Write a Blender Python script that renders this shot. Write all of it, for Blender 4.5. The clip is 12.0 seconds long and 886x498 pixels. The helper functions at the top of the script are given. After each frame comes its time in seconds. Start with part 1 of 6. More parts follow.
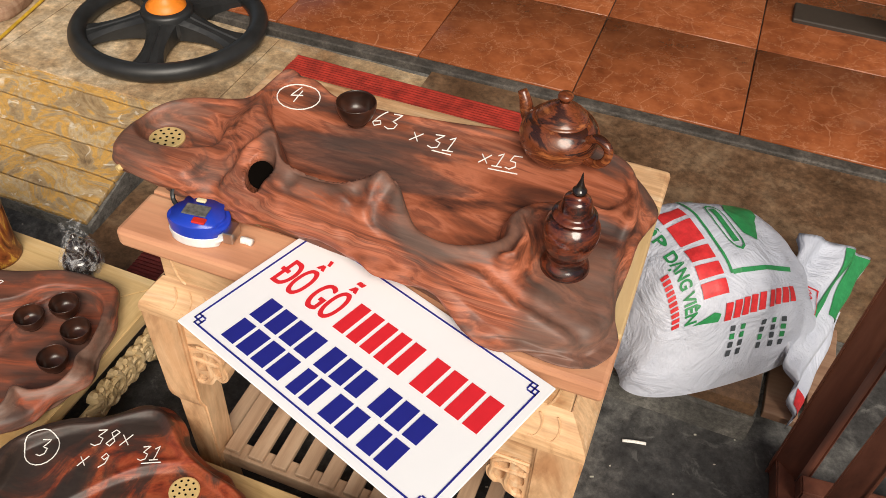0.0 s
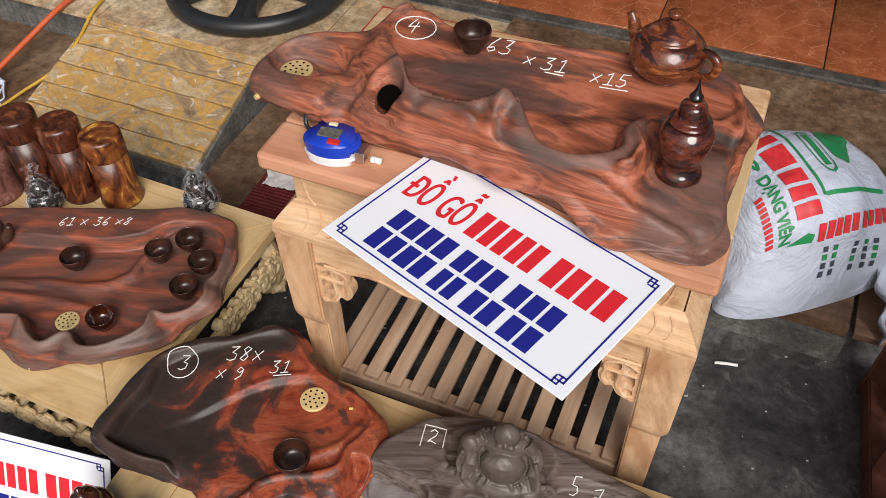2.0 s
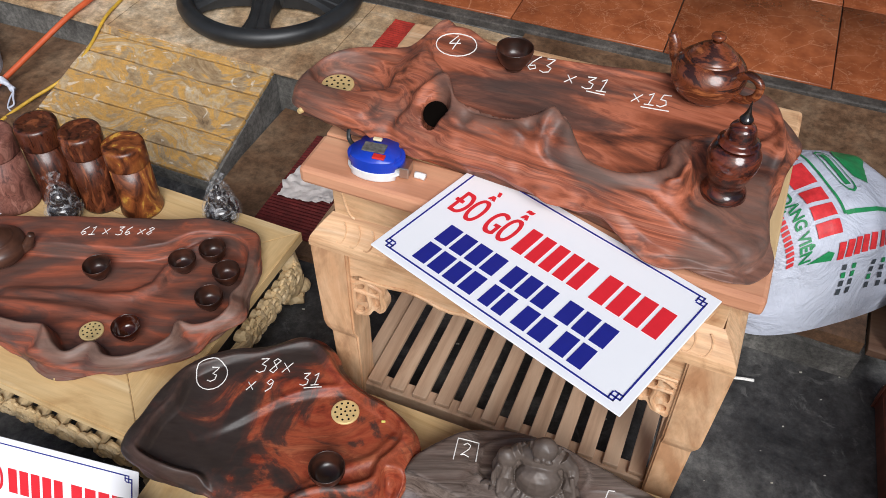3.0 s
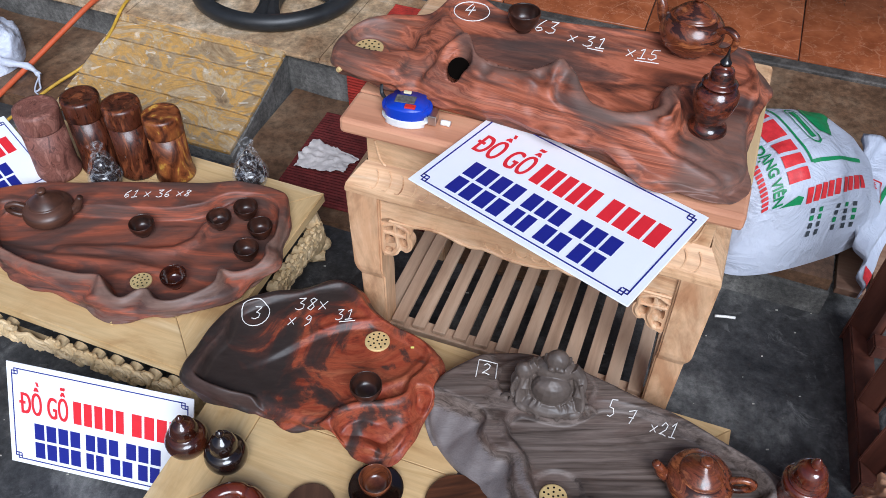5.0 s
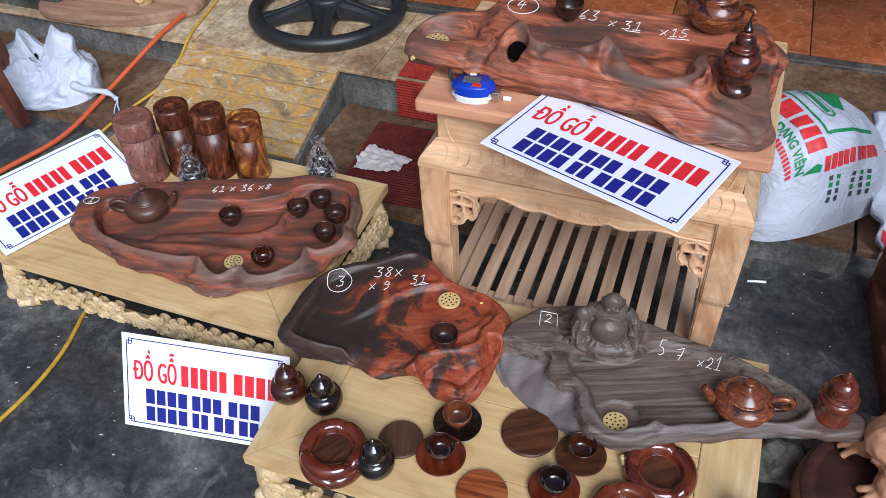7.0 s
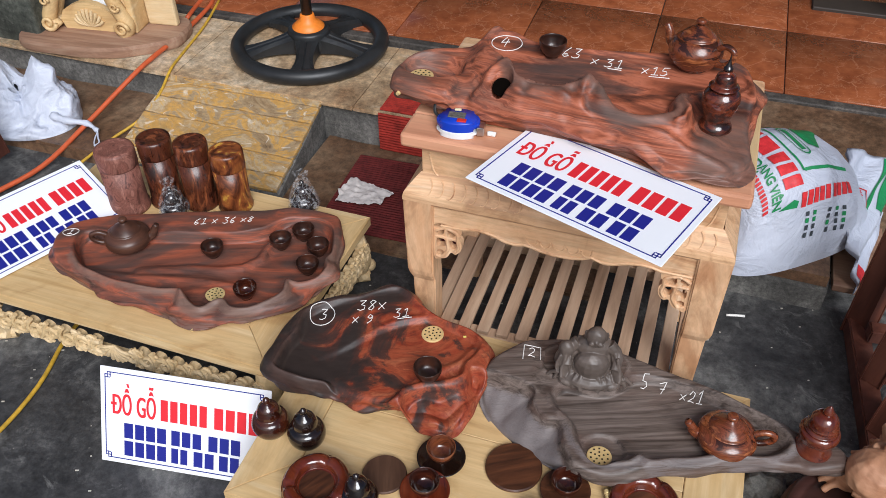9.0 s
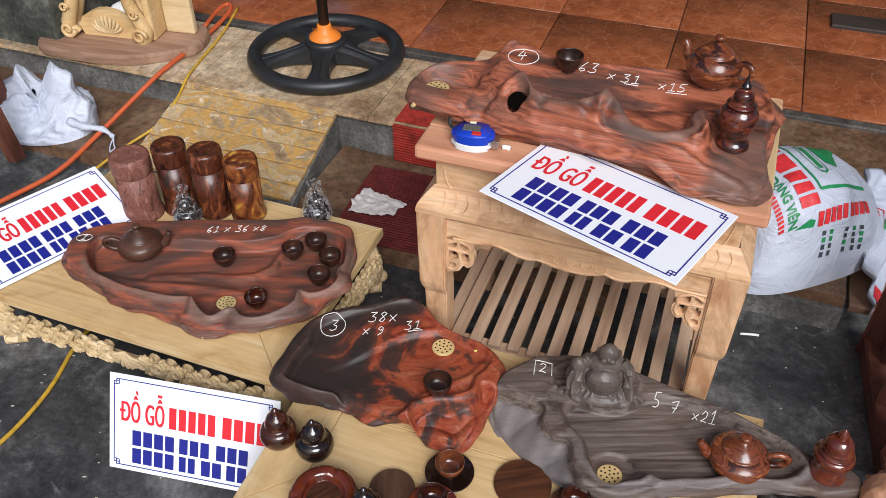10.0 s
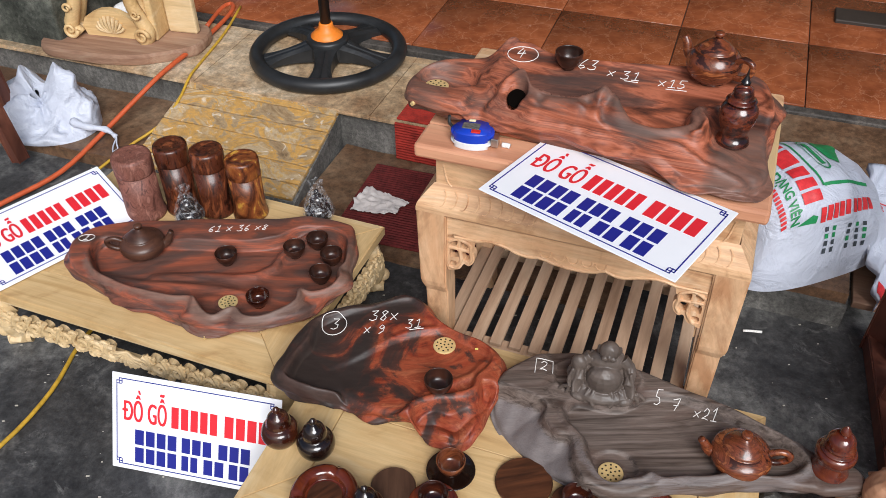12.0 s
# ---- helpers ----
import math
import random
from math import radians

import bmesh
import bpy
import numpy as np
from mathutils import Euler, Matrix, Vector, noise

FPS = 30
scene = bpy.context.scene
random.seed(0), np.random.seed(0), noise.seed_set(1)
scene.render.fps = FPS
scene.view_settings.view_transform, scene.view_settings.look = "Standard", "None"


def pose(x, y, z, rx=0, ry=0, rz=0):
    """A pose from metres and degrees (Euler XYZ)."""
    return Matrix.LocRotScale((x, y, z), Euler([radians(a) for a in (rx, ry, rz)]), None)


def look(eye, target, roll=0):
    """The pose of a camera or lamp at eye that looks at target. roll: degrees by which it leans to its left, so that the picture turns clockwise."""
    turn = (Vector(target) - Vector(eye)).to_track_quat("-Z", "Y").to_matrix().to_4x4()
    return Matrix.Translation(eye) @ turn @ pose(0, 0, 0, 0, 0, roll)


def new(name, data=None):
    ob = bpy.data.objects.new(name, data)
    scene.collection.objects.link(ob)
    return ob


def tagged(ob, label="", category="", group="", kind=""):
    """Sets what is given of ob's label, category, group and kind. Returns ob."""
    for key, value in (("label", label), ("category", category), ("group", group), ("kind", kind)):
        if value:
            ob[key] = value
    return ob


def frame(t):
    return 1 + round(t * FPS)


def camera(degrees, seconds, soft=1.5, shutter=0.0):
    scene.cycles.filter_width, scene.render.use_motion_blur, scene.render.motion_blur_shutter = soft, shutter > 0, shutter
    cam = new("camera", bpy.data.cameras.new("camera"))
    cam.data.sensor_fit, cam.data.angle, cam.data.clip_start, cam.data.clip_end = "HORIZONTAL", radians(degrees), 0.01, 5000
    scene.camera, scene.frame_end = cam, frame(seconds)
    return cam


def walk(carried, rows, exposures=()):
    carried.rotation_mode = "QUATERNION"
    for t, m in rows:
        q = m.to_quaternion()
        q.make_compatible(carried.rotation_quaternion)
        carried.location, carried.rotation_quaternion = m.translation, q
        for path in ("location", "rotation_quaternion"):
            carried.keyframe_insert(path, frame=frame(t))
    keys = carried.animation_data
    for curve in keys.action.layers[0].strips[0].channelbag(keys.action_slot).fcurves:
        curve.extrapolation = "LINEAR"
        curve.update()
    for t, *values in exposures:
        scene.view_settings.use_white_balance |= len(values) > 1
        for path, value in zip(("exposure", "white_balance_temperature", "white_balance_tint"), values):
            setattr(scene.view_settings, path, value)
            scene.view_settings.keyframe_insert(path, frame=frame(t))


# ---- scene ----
cam = camera(55.0, 12.0, soft=0.8)
METRES, EYE, TILT, LEAN, TURN = 0.90, 1.303, -44.7, -2.5, 0.0
ROWS = [
    (0.0, 0.0, 0.0, 0.0, -0.0, 0.0, 0.0),
    (0.5, 0.0288, -0.0333, -0.0251, 3.32, -0.99, -1.5),
    (1.0, 0.0356, -0.0286, -0.0244, 5.04, -2.16, -1.91),
    (1.5, -0.0043, -0.0574, -0.044, 5.04, -2.58, -0.95),
    (2.0, -0.0843, -0.0865, -0.0718, 3.69, -2.08, 1.14),
    (2.5, -0.1277, -0.0944, -0.0674, 3.22, -1.37, 0.3),
    (4.5, -0.279, -0.1966, -0.1014, -0.19, -1.92, 2.37),
    (5.0, -0.2426, -0.288, -0.16, 0.75, -1.37, 1.68),
    (5.5, -0.1862, -0.3907, -0.2534, 2.11, -0.42, 1.51),
    (6.0, -0.2113, -0.4603, -0.2917, 2.58, 0.42, 2.19),
    (6.5, -0.3093, -0.4976, -0.3099, 2.23, 1.05, 3.71),
    (8.5, -0.3597, -0.5013, -0.3051, 0.64, 3.13, 3.68),
    (9.0, -0.3552, -0.5048, -0.3041, 0.33, 3.68, 3.76),
    (9.5, -0.356, -0.5023, -0.3067, 0.61, 4.39, 3.16),
    (10.0, -0.3556, -0.4962, -0.2989, 1.07, 4.44, 2.62),
    (10.5, -0.3547, -0.4965, -0.2968, 2.03, 4.53, 2.28),
    (11.0, -0.3504, -0.4944, -0.299, 2.33, 4.43, 2.3),
    (11.5, -0.3438, -0.4946, -0.2983, 1.8, 4.29, 2.76),
    (12.0, -0.3433, -0.4953, -0.2987, 1.53, 4.32, 2.88),
]
walk(cam, [(t, pose(0, 0, EYE, TILT, LEAN, TURN) @ pose(METRES * x, METRES * y, METRES * z, 90 + pitch, roll, yaw)) for t, x, y, z, yaw, pitch, roll in ROWS],
     [(0.0, 0.68, 7100, 10), (1.0, 0.54, 6600, 10), (2.5, 0.55, 6150, 10), (5.5, 0.59, 5350, 10), (6.5, 0.58, 5400, 10), (8.5, 0.56, 5750, 10), (12.0, 0.60, 6000, 10)])

# ---- light: overcast daylight under a shop front ----
world = bpy.data.worlds.new("world")
scene.world = world
world.use_nodes = True
wn = world.node_tree
sky = wn.nodes.new("ShaderNodeTexSky")
sky.sky_type, sky.sun_disc = "NISHITA", False
sky.sun_elevation, sky.sun_rotation = radians(41), radians(195)
sky.dust_density = 3.0
wn.links.new(sky.outputs[0], wn.nodes["Background"].inputs[0])
wn.nodes["Background"].inputs[1].default_value = 0.046
sun = new("sun", bpy.data.lights.new("sun", "SUN"))
sun.data.energy, sun.data.angle, sun.data.color = 2.4, radians(34), (1.0, 0.96, 0.90)
sun.matrix_world = look((0.75, -3.3, 2.9), (0, 0, 0))


# ---- materials ----
def mat_base(name, rough=0.5, metal=0.0, spec=0.5, coat=0.0):
    m = bpy.data.materials.new(name)
    m.use_nodes = True
    nt = m.node_tree
    b = nt.nodes["Principled BSDF"]
    b.inputs["Roughness"].default_value = rough
    b.inputs["Metallic"].default_value = metal
    b.inputs["Specular IOR Level"].default_value = spec
    b.inputs["Coat Weight"].default_value = coat
    b.inputs["Coat Roughness"].default_value = 0.12
    return m, nt, b


def ramp(nt, fac, stops):
    r = nt.nodes.new("ShaderNodeValToRGB")
    while len(r.color_ramp.elements) < len(stops):
        r.color_ramp.elements.new(0.5)
    for e, (p, c) in zip(r.color_ramp.elements, stops):
        e.position, e.color = p, (*c, 1)
    nt.links.new(fac, r.inputs[0])
    return r.outputs[0]


def coords(nt, scale=(1, 1, 1), turn=(0, 0, 0), rand=True):
    tc = nt.nodes.new("ShaderNodeTexCoord")
    mp = nt.nodes.new("ShaderNodeMapping")
    mp.inputs["Scale"].default_value = scale
    mp.inputs["Rotation"].default_value = [radians(a) for a in turn]
    nt.links.new(tc.outputs["Object"], mp.inputs[0])
    if rand:
        oi = nt.nodes.new("ShaderNodeObjectInfo")
        mul = nt.nodes.new("ShaderNodeMath")
        mul.operation = "MULTIPLY"
        mul.inputs[1].default_value = 17.0
        nt.links.new(oi.outputs["Random"], mul.inputs[0])
        nt.links.new(mul.outputs[0], mp.inputs["Location"])
    return mp.outputs[0]


def noise_tex(nt, vec, scale, detail=6, rough=0.6, warp=0.0):
    n = nt.nodes.new("ShaderNodeTexNoise")
    n.inputs["Scale"].default_value, n.inputs["Detail"].default_value = scale, detail
    n.inputs["Roughness"].default_value, n.inputs["Distortion"].default_value = rough, warp
    nt.links.new(vec, n.inputs["Vector"])
    return n.outputs[0]


def mix(nt, a, b, fac, kind="MIX"):
    m = nt.nodes.new("ShaderNodeMix")
    m.data_type, m.blend_type = "RGBA", kind
    for val, k in ((fac, 0), (a, 6), (b, 7)):
        if isinstance(val, (int, float)):
            m.inputs[k].default_value = val
        elif isinstance(val, tuple):
            m.inputs[k].default_value = (*val, 1)
        else:
            nt.links.new(val, m.inputs[k])
    return m.outputs[2]


def bump(nt, b, height, strength=0.3, dist=0.002):
    n = nt.nodes.new("ShaderNodeBump")
    n.inputs["Strength"].default_value, n.inputs["Distance"].default_value = strength, dist
    nt.links.new(height, n.inputs["Height"])
    nt.links.new(n.outputs[0], b.inputs["Normal"])


def rough_by(nt, b, fac, lo, hi):
    mr = nt.nodes.new("ShaderNodeMapRange")
    mr.inputs["To Min"].default_value, mr.inputs["To Max"].default_value = lo, hi
    nt.links.new(fac, mr.inputs[0])
    nt.links.new(mr.outputs[0], b.inputs["Roughness"])


def wood(name, stops, grain=(3, 30, 30), scale=1.0, turn=(0, 0, 0), rough=(0.35, 0.55), coat=0.0, blotch=None, warp=0.6, relief=0.15, fine=0.25, spec=0.5):
    m, nt, b = mat_base(name, coat=coat, spec=spec)
    v = coords(nt, [g * scale for g in grain], turn)
    n1 = noise_tex(nt, v, 1.0, 8, 0.62, warp)
    col = ramp(nt, n1, stops)
    v2 = coords(nt, [g * scale * 5 for g in (grain[0] * 0.5, grain[1], grain[2])], turn)
    n2 = noise_tex(nt, v2, 1.0, 4, 0.7)
    dark = ramp(nt, n2, [(0.3, (0.45, 0.42, 0.4)), (0.6, (1, 1, 1))])
    col = mix(nt, col, dark, fine, "MULTIPLY")
    if blotch:
        bl_scale, bl_stops, amount = blotch
        n3 = noise_tex(nt, coords(nt, bl_scale, turn), 1.0, 5, 0.6, 1.2)
        col = mix(nt, col, ramp(nt, n3, bl_stops), amount, "MULTIPLY")
    nt.links.new(col, b.inputs["Base Color"])
    rough_by(nt, b, n2, *rough)
    bump(nt, b, n2, relief, 0.001)
    return m


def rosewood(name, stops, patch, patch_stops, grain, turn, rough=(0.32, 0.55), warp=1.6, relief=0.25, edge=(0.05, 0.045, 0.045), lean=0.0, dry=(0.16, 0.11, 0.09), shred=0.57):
    """Oiled heartwood: coloured streaks that wind round dark patches, and paler dry wood where the tray is cut across
    the grain. The same paleness paints one facet's sheen.
    """
    m, nt, b = mat_base(name, spec=0.3)
    v = coords(nt, grain, turn, rand=False)
    n1 = noise_tex(nt, v, 1.0, 7, shred, warp)
    col = ramp(nt, n1, stops)
    n3 = noise_tex(nt, coords(nt, patch, turn, rand=False), 1.0, 8, 0.58, 2.0)
    if lean:
        tc, sx, ma = nt.nodes.new("ShaderNodeTexCoord"), nt.nodes.new("ShaderNodeSeparateXYZ"), nt.nodes.new("ShaderNodeMath")
        nt.links.new(tc.outputs["Object"], sx.inputs[0])
        ma.operation, ma.inputs[1].default_value = "MULTIPLY_ADD", lean
        nt.links.new(sx.outputs[0], ma.inputs[0])
        nt.links.new(n3, ma.inputs[2])
        n3 = ma.outputs[0]
    col = mix(nt, col, edge, ramp(nt, n3, patch_stops))
    # dry wood on lips and cut faces, and one facet's painted sheen, broken up by the grain
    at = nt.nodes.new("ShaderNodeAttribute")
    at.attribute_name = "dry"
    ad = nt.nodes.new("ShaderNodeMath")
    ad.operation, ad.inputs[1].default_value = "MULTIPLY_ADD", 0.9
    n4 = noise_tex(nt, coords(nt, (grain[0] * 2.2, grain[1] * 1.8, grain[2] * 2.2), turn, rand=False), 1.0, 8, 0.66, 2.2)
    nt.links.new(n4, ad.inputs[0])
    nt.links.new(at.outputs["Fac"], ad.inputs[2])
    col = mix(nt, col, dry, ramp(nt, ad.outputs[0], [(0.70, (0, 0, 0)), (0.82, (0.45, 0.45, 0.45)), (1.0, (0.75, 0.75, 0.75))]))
    n2 = noise_tex(nt, coords(nt, (grain[0] * 4, grain[1] * 7, grain[2] * 7), turn, rand=False), 1.0, 5, 0.7, 0.3)
    col = mix(nt, col, ramp(nt, n2, [(0.32, (0.45, 0.40, 0.40)), (0.62, (1, 1, 1))]), 0.45, "MULTIPLY")
    nt.links.new(col, b.inputs["Base Color"])
    rough_by(nt, b, n2, *rough)
    bump(nt, b, n2, relief, 0.001)
    return m


def plain(name, col, rough=0.5, metal=0.0, spec=0.5, vary=0.12, scale=60, coat=0.0, relief=0.05):
    m, nt, b = mat_base(name, rough, metal, spec, coat)
    n = noise_tex(nt, coords(nt), scale, 5, 0.6)
    lo = tuple(c * (1 - vary) for c in col)
    hi = tuple(min(1, c * (1 + vary)) for c in col)
    nt.links.new(ramp(nt, n, [(0.3, lo), (0.7, hi)]), b.inputs["Base Color"])
    if relief:
        bump(nt, b, n, relief, 0.0008)
    return m


PALE = [(0.32, (0.56, 0.36, 0.15)), (0.45, (0.72, 0.51, 0.25)), (0.55, (0.66, 0.45, 0.21)), (0.72, (0.78, 0.60, 0.34))]
STAIN = ((5, 7, 7), [(0.32, (0.72, 0.62, 0.52)), (0.45, (0.95, 0.92, 0.88)), (0.6, (1, 1, 1))], 0.8)
pale_wood = wood("pale_yellow_wood", PALE, (2.2, 22, 22), turn=(0, 0, 0), rough=(0.42, 0.6), blotch=STAIN, warp=1.2)
pale_wood_side = wood("pale_yellow_wood_cross", PALE, (22, 2.2, 22), rough=(0.42, 0.6), blotch=STAIN, warp=1.2)
carved_wood = wood("pale_carved_wood", [(0.3, (0.55, 0.39, 0.19)), (0.5, (0.68, 0.50, 0.27)), (0.7, (0.76, 0.60, 0.37))], (5, 30, 30), rough=(0.55, 0.75))
stool_wood = wood("honey_wood", [(0.34, (0.55, 0.30, 0.155)), (0.48, (0.78, 0.51, 0.30)), (0.56, (0.69, 0.41, 0.225)), (0.70, (0.86, 0.64, 0.42))], (14, 14, 2.6), warp=1.5, rough=(0.45, 0.6), blotch=((9, 9, 5), [(0.30, (0.55, 0.42, 0.34)), (0.42, (0.92, 0.86, 0.80)), (0.6, (1, 1, 1))], 0.8), fine=0.45)
stool_rail = wood("honey_wood_long", [(0.34, (0.57, 0.32, 0.165)), (0.48, (0.79, 0.52, 0.30)), (0.56, (0.70, 0.43, 0.24)), (0.70, (0.86, 0.65, 0.43))], (3, 24, 18), warp=1.4, rough=(0.45, 0.6), blotch=((9, 9, 5), [(0.30, (0.55, 0.42, 0.34)), (0.42, (0.92, 0.86, 0.80)), (0.6, (1, 1, 1))], 0.8), fine=0.45)
stool_pink = wood("pinkish_wood", [(0.3, (0.50, 0.215, 0.115)), (0.5, (0.66, 0.32, 0.185)), (0.72, (0.72, 0.40, 0.24))], (2.5, 20, 20), rough=(0.38, 0.52))
stool_pale = wood("light_ash_wood", [(0.3, (0.50, 0.32, 0.15)), (0.5, (0.64, 0.45, 0.23)), (0.72, (0.70, 0.53, 0.31))], (20, 2.5, 20), rough=(0.42, 0.55))
slat_wood = wood("brown_slat_wood", [(0.3, (0.38, 0.235, 0.145)), (0.5, (0.57, 0.38, 0.25)), (0.75, (0.70, 0.52, 0.36))], (22, 2.2, 22), rough=(0.45, 0.6))
lacquer = wood("dark_lacquered_wood", [(0.32, (0.011, 0.003, 0.002)), (0.5, (0.0425, 0.009, 0.004)), (0.7, (0.085, 0.0225, 0.008))], (14, 14, 60), scale=1.0, rough=(0.12, 0.22), coat=0.6, relief=0.03, warp=1.0)
cup_wood = wood("dark_brown_cup_wood", [(0.35, (0.014, 0.006, 0.004)), (0.5, (0.034, 0.012, 0.007)), (0.7, (0.070, 0.022, 0.011))], (20, 20, 40), rough=(0.26, 0.40), coat=0.15, relief=0.03)
lacquer_dark = wood("black_lacquered_wood", [(0.35, (0.0048, 0.003, 0.0024)), (0.6, (0.0168, 0.0072, 0.0048)), (0.75, (0.036, 0.0132, 0.0072))], (14, 14, 50), rough=(0.08, 0.18), coat=0.8, relief=0.02)
lacquer_red = wood("red_lacquered_wood", [(0.32, (0.05175, 0.007245, 0.003105)), (0.5, (0.1138, 0.01811, 0.00621)), (0.7, (0.1656, 0.03364, 0.01138))], (50, 6, 50), rough=(0.10, 0.2), coat=0.8, relief=0.02)
coaster_wood = wood("brown_turned_wood", [(0.3, (0.027, 0.0096, 0.0048)), (0.5, (0.072, 0.0252, 0.0108)), (0.7, (0.132, 0.045, 0.018))], (6, 60, 60), rough=(0.3, 0.45), warp=0.8)
pot_wood = wood("reddish_turned_wood", [(0.3, (0.045, 0.012, 0.00525)), (0.5, (0.15, 0.04125, 0.015)), (0.72, (0.27, 0.09, 0.03375))], (12, 12, 40), rough=(0.16, 0.28), coat=0.4, warp=2.0, relief=0.05)
pot_orange = wood("orange_brown_turned_wood", [(0.40, (0.042, 0.0126, 0.007)), (0.47, (0.21, 0.0532, 0.0196)), (0.53, (0.119, 0.0308, 0.0126)), (0.62, (0.42, 0.133, 0.0448))], (14, 14, 36), rough=(0.18, 0.3), coat=0.25, warp=1.6, relief=0.05, fine=0.4)
vase_wood = wood("red_brown_lacquered_wood", [(0.40, (0.016, 0.004, 0.003)), (0.49, (0.075, 0.015, 0.007)), (0.60, (0.17, 0.036, 0.014))], (18, 18, 40), rough=(0.12, 0.22), coat=0.6, relief=0.03, warp=1.6)
pot_wood_dull = wood("dark_brown_turned_wood", [(0.3, (0.03575, 0.0156, 0.00975)), (0.5, (0.078, 0.0325, 0.0195)), (0.72, (0.13, 0.05525, 0.0325))], (12, 12, 60), rough=(0.3, 0.42), relief=0.06)
canister_wood = wood("figured_brown_wood", [(0.40, (0.022, 0.007, 0.004)), (0.47, (0.11, 0.029, 0.013)), (0.53, (0.060, 0.017, 0.008)), (0.62, (0.24, 0.070, 0.026))], (42, 42, 9), rough=(0.22, 0.36), warp=1.4, fine=0.5)
canister_pink = wood("dusty_pink_wood", [(0.40, (0.10, 0.034, 0.024)), (0.47, (0.27, 0.105, 0.075)), (0.53, (0.16, 0.058, 0.040)), (0.62, (0.34, 0.15, 0.11))], (26, 26, 14), rough=(0.5, 0.65), warp=2.0, fine=0.4)
canister_gold = wood("golden_figured_wood", [(0.40, (0.06, 0.016, 0.006)), (0.50, (0.21, 0.058, 0.017)), (0.57, (0.29, 0.095, 0.024)), (0.62, (0.55, 0.30, 0.05))], (24, 24, 12), rough=(0.25, 0.4), warp=1.6, fine=0.4)
chair_wood = wood("dark_red_brown_wood", [(0.3, (0.060, 0.020, 0.013)), (0.5, (0.125, 0.042, 0.026)), (0.72, (0.19, 0.074, 0.046))], (20, 20, 3), rough=(0.3, 0.5))
statue_wood = wood("raw_pink_carved_wood", [(0.3, (0.33, 0.14, 0.065)), (0.5, (0.48, 0.24, 0.13)), (0.72, (0.58, 0.34, 0.20))], (9, 9, 30), rough=(0.55, 0.7))
plank_wood = wood("weathered_plank_wood", [(0.3, (0.20, 0.10, 0.06)), (0.5, (0.33, 0.19, 0.12)), (0.72, (0.42, 0.28, 0.19))], (3, 30, 30), rough=(0.6, 0.8), relief=0.5)

tray4_wood = rosewood("red_black_heartwood", [(0.30, (0.06, 0.025, 0.018)), (0.40, (0.19, 0.060, 0.033)), (0.47, (0.36, 0.105, 0.052)), (0.53, (0.50, 0.165, 0.090)), (0.58, (0.27, 0.082, 0.046)), (0.65, (0.40, 0.150, 0.088)), (0.73, (0.11, 0.058, 0.045))], (2.2, 6, 12), [(0.50, (0, 0, 0)), (0.58, (0.70, 0.70, 0.70)), (0.66, (0.92, 0.92, 0.92))], (2.4, 14, 26), (0, 0, 3), edge=(0.070, 0.050, 0.044), warp=2.3, dry=(0.135, 0.090, 0.072))
tray1_wood = rosewood("dark_brown_heartwood", [(0.30, (0.045, 0.022, 0.017)), (0.41, (0.15, 0.060, 0.041)), (0.50, (0.24, 0.078, 0.047)), (0.57, (0.36, 0.098, 0.052)), (0.63, (0.21, 0.080, 0.053)), (0.75, (0.15, 0.080, 0.062))], (3, 8, 20), [(0.47, (0, 0, 0)), (0.55, (0.65, 0.65, 0.65)), (0.66, (0.9, 0.9, 0.9))], (2.4, 15, 36), (0, 0, -8), edge=(0.095, 0.060, 0.050), dry=(0.21, 0.130, 0.098))
tray3_wood = rosewood("black_orange_heartwood", [(0.30, (0.10, 0.020, 0.012)), (0.42, (0.28, 0.050, 0.022)), (0.50, (0.35, 0.082, 0.036)), (0.56, (0.26, 0.056, 0.026)), (0.63, (0.40, 0.118, 0.054)), (0.74, (0.16, 0.050, 0.032))], (7, 8.5, 7), [(0.42, (0, 0, 0)), (0.49, (0.85, 0.85, 0.85)), (0.60, (1, 1, 1))], (8, 15, 20), (0, 0, -35), edge=(0.040, 0.029, 0.025), warp=2.4, rough=(0.30, 0.50), lean=-0.9, dry=(0.085, 0.050, 0.040), shred=0.62)
tray2_wood = rosewood("grey_brown_heartwood", [(0.36, (0.060, 0.044, 0.036)), (0.46, (0.115, 0.088, 0.073)), (0.53, (0.150, 0.116, 0.098)), (0.64, (0.205, 0.163, 0.140))], (3, 8, 14), [(0.48, (0, 0, 0)), (0.62, (0.6, 0.6, 0.6))], (5, 90, 110), (0, 0, -6), edge=(0.120, 0.074, 0.058), warp=0.9, rough=(0.34, 0.50), dry=(0.215, 0.190, 0.185))
figure_wood = wood("grey_brown_carved_wood", [(0.3, (0.0684, 0.05168, 0.04256)), (0.55, (0.1292, 0.1003, 0.0836)), (0.75, (0.1976, 0.152, 0.1292))], (20, 20, 20), rough=(0.38, 0.5))

brass = plain("pale_brass", (0.80, 0.60, 0.27), 0.42, 0.35)
# near-black colour that paints the shade inside holes
hole_shade = plain("painted_hole_shade", (0.004, 0.003, 0.0025), 0.95, spec=0.0, relief=0)
chalk_mat = plain("white_chalk", (0.82, 0.80, 0.76), 0.9, vary=0.2, scale=300)
sign_white = plain("white_sign_board", (0.89, 0.90, 0.93), 0.35, vary=0.02, scale=8, relief=0)
sign_blue = plain("blue_sign_ink", (0.015, 0.02, 0.24), 0.4, vary=0.05, relief=0)
sign_red = plain("red_sign_ink", (0.72, 0.022, 0.035), 0.4, vary=0.05, relief=0)
black_plastic = plain("black_plastic", (0.018, 0.019, 0.02), 0.42, vary=0.4, scale=20)
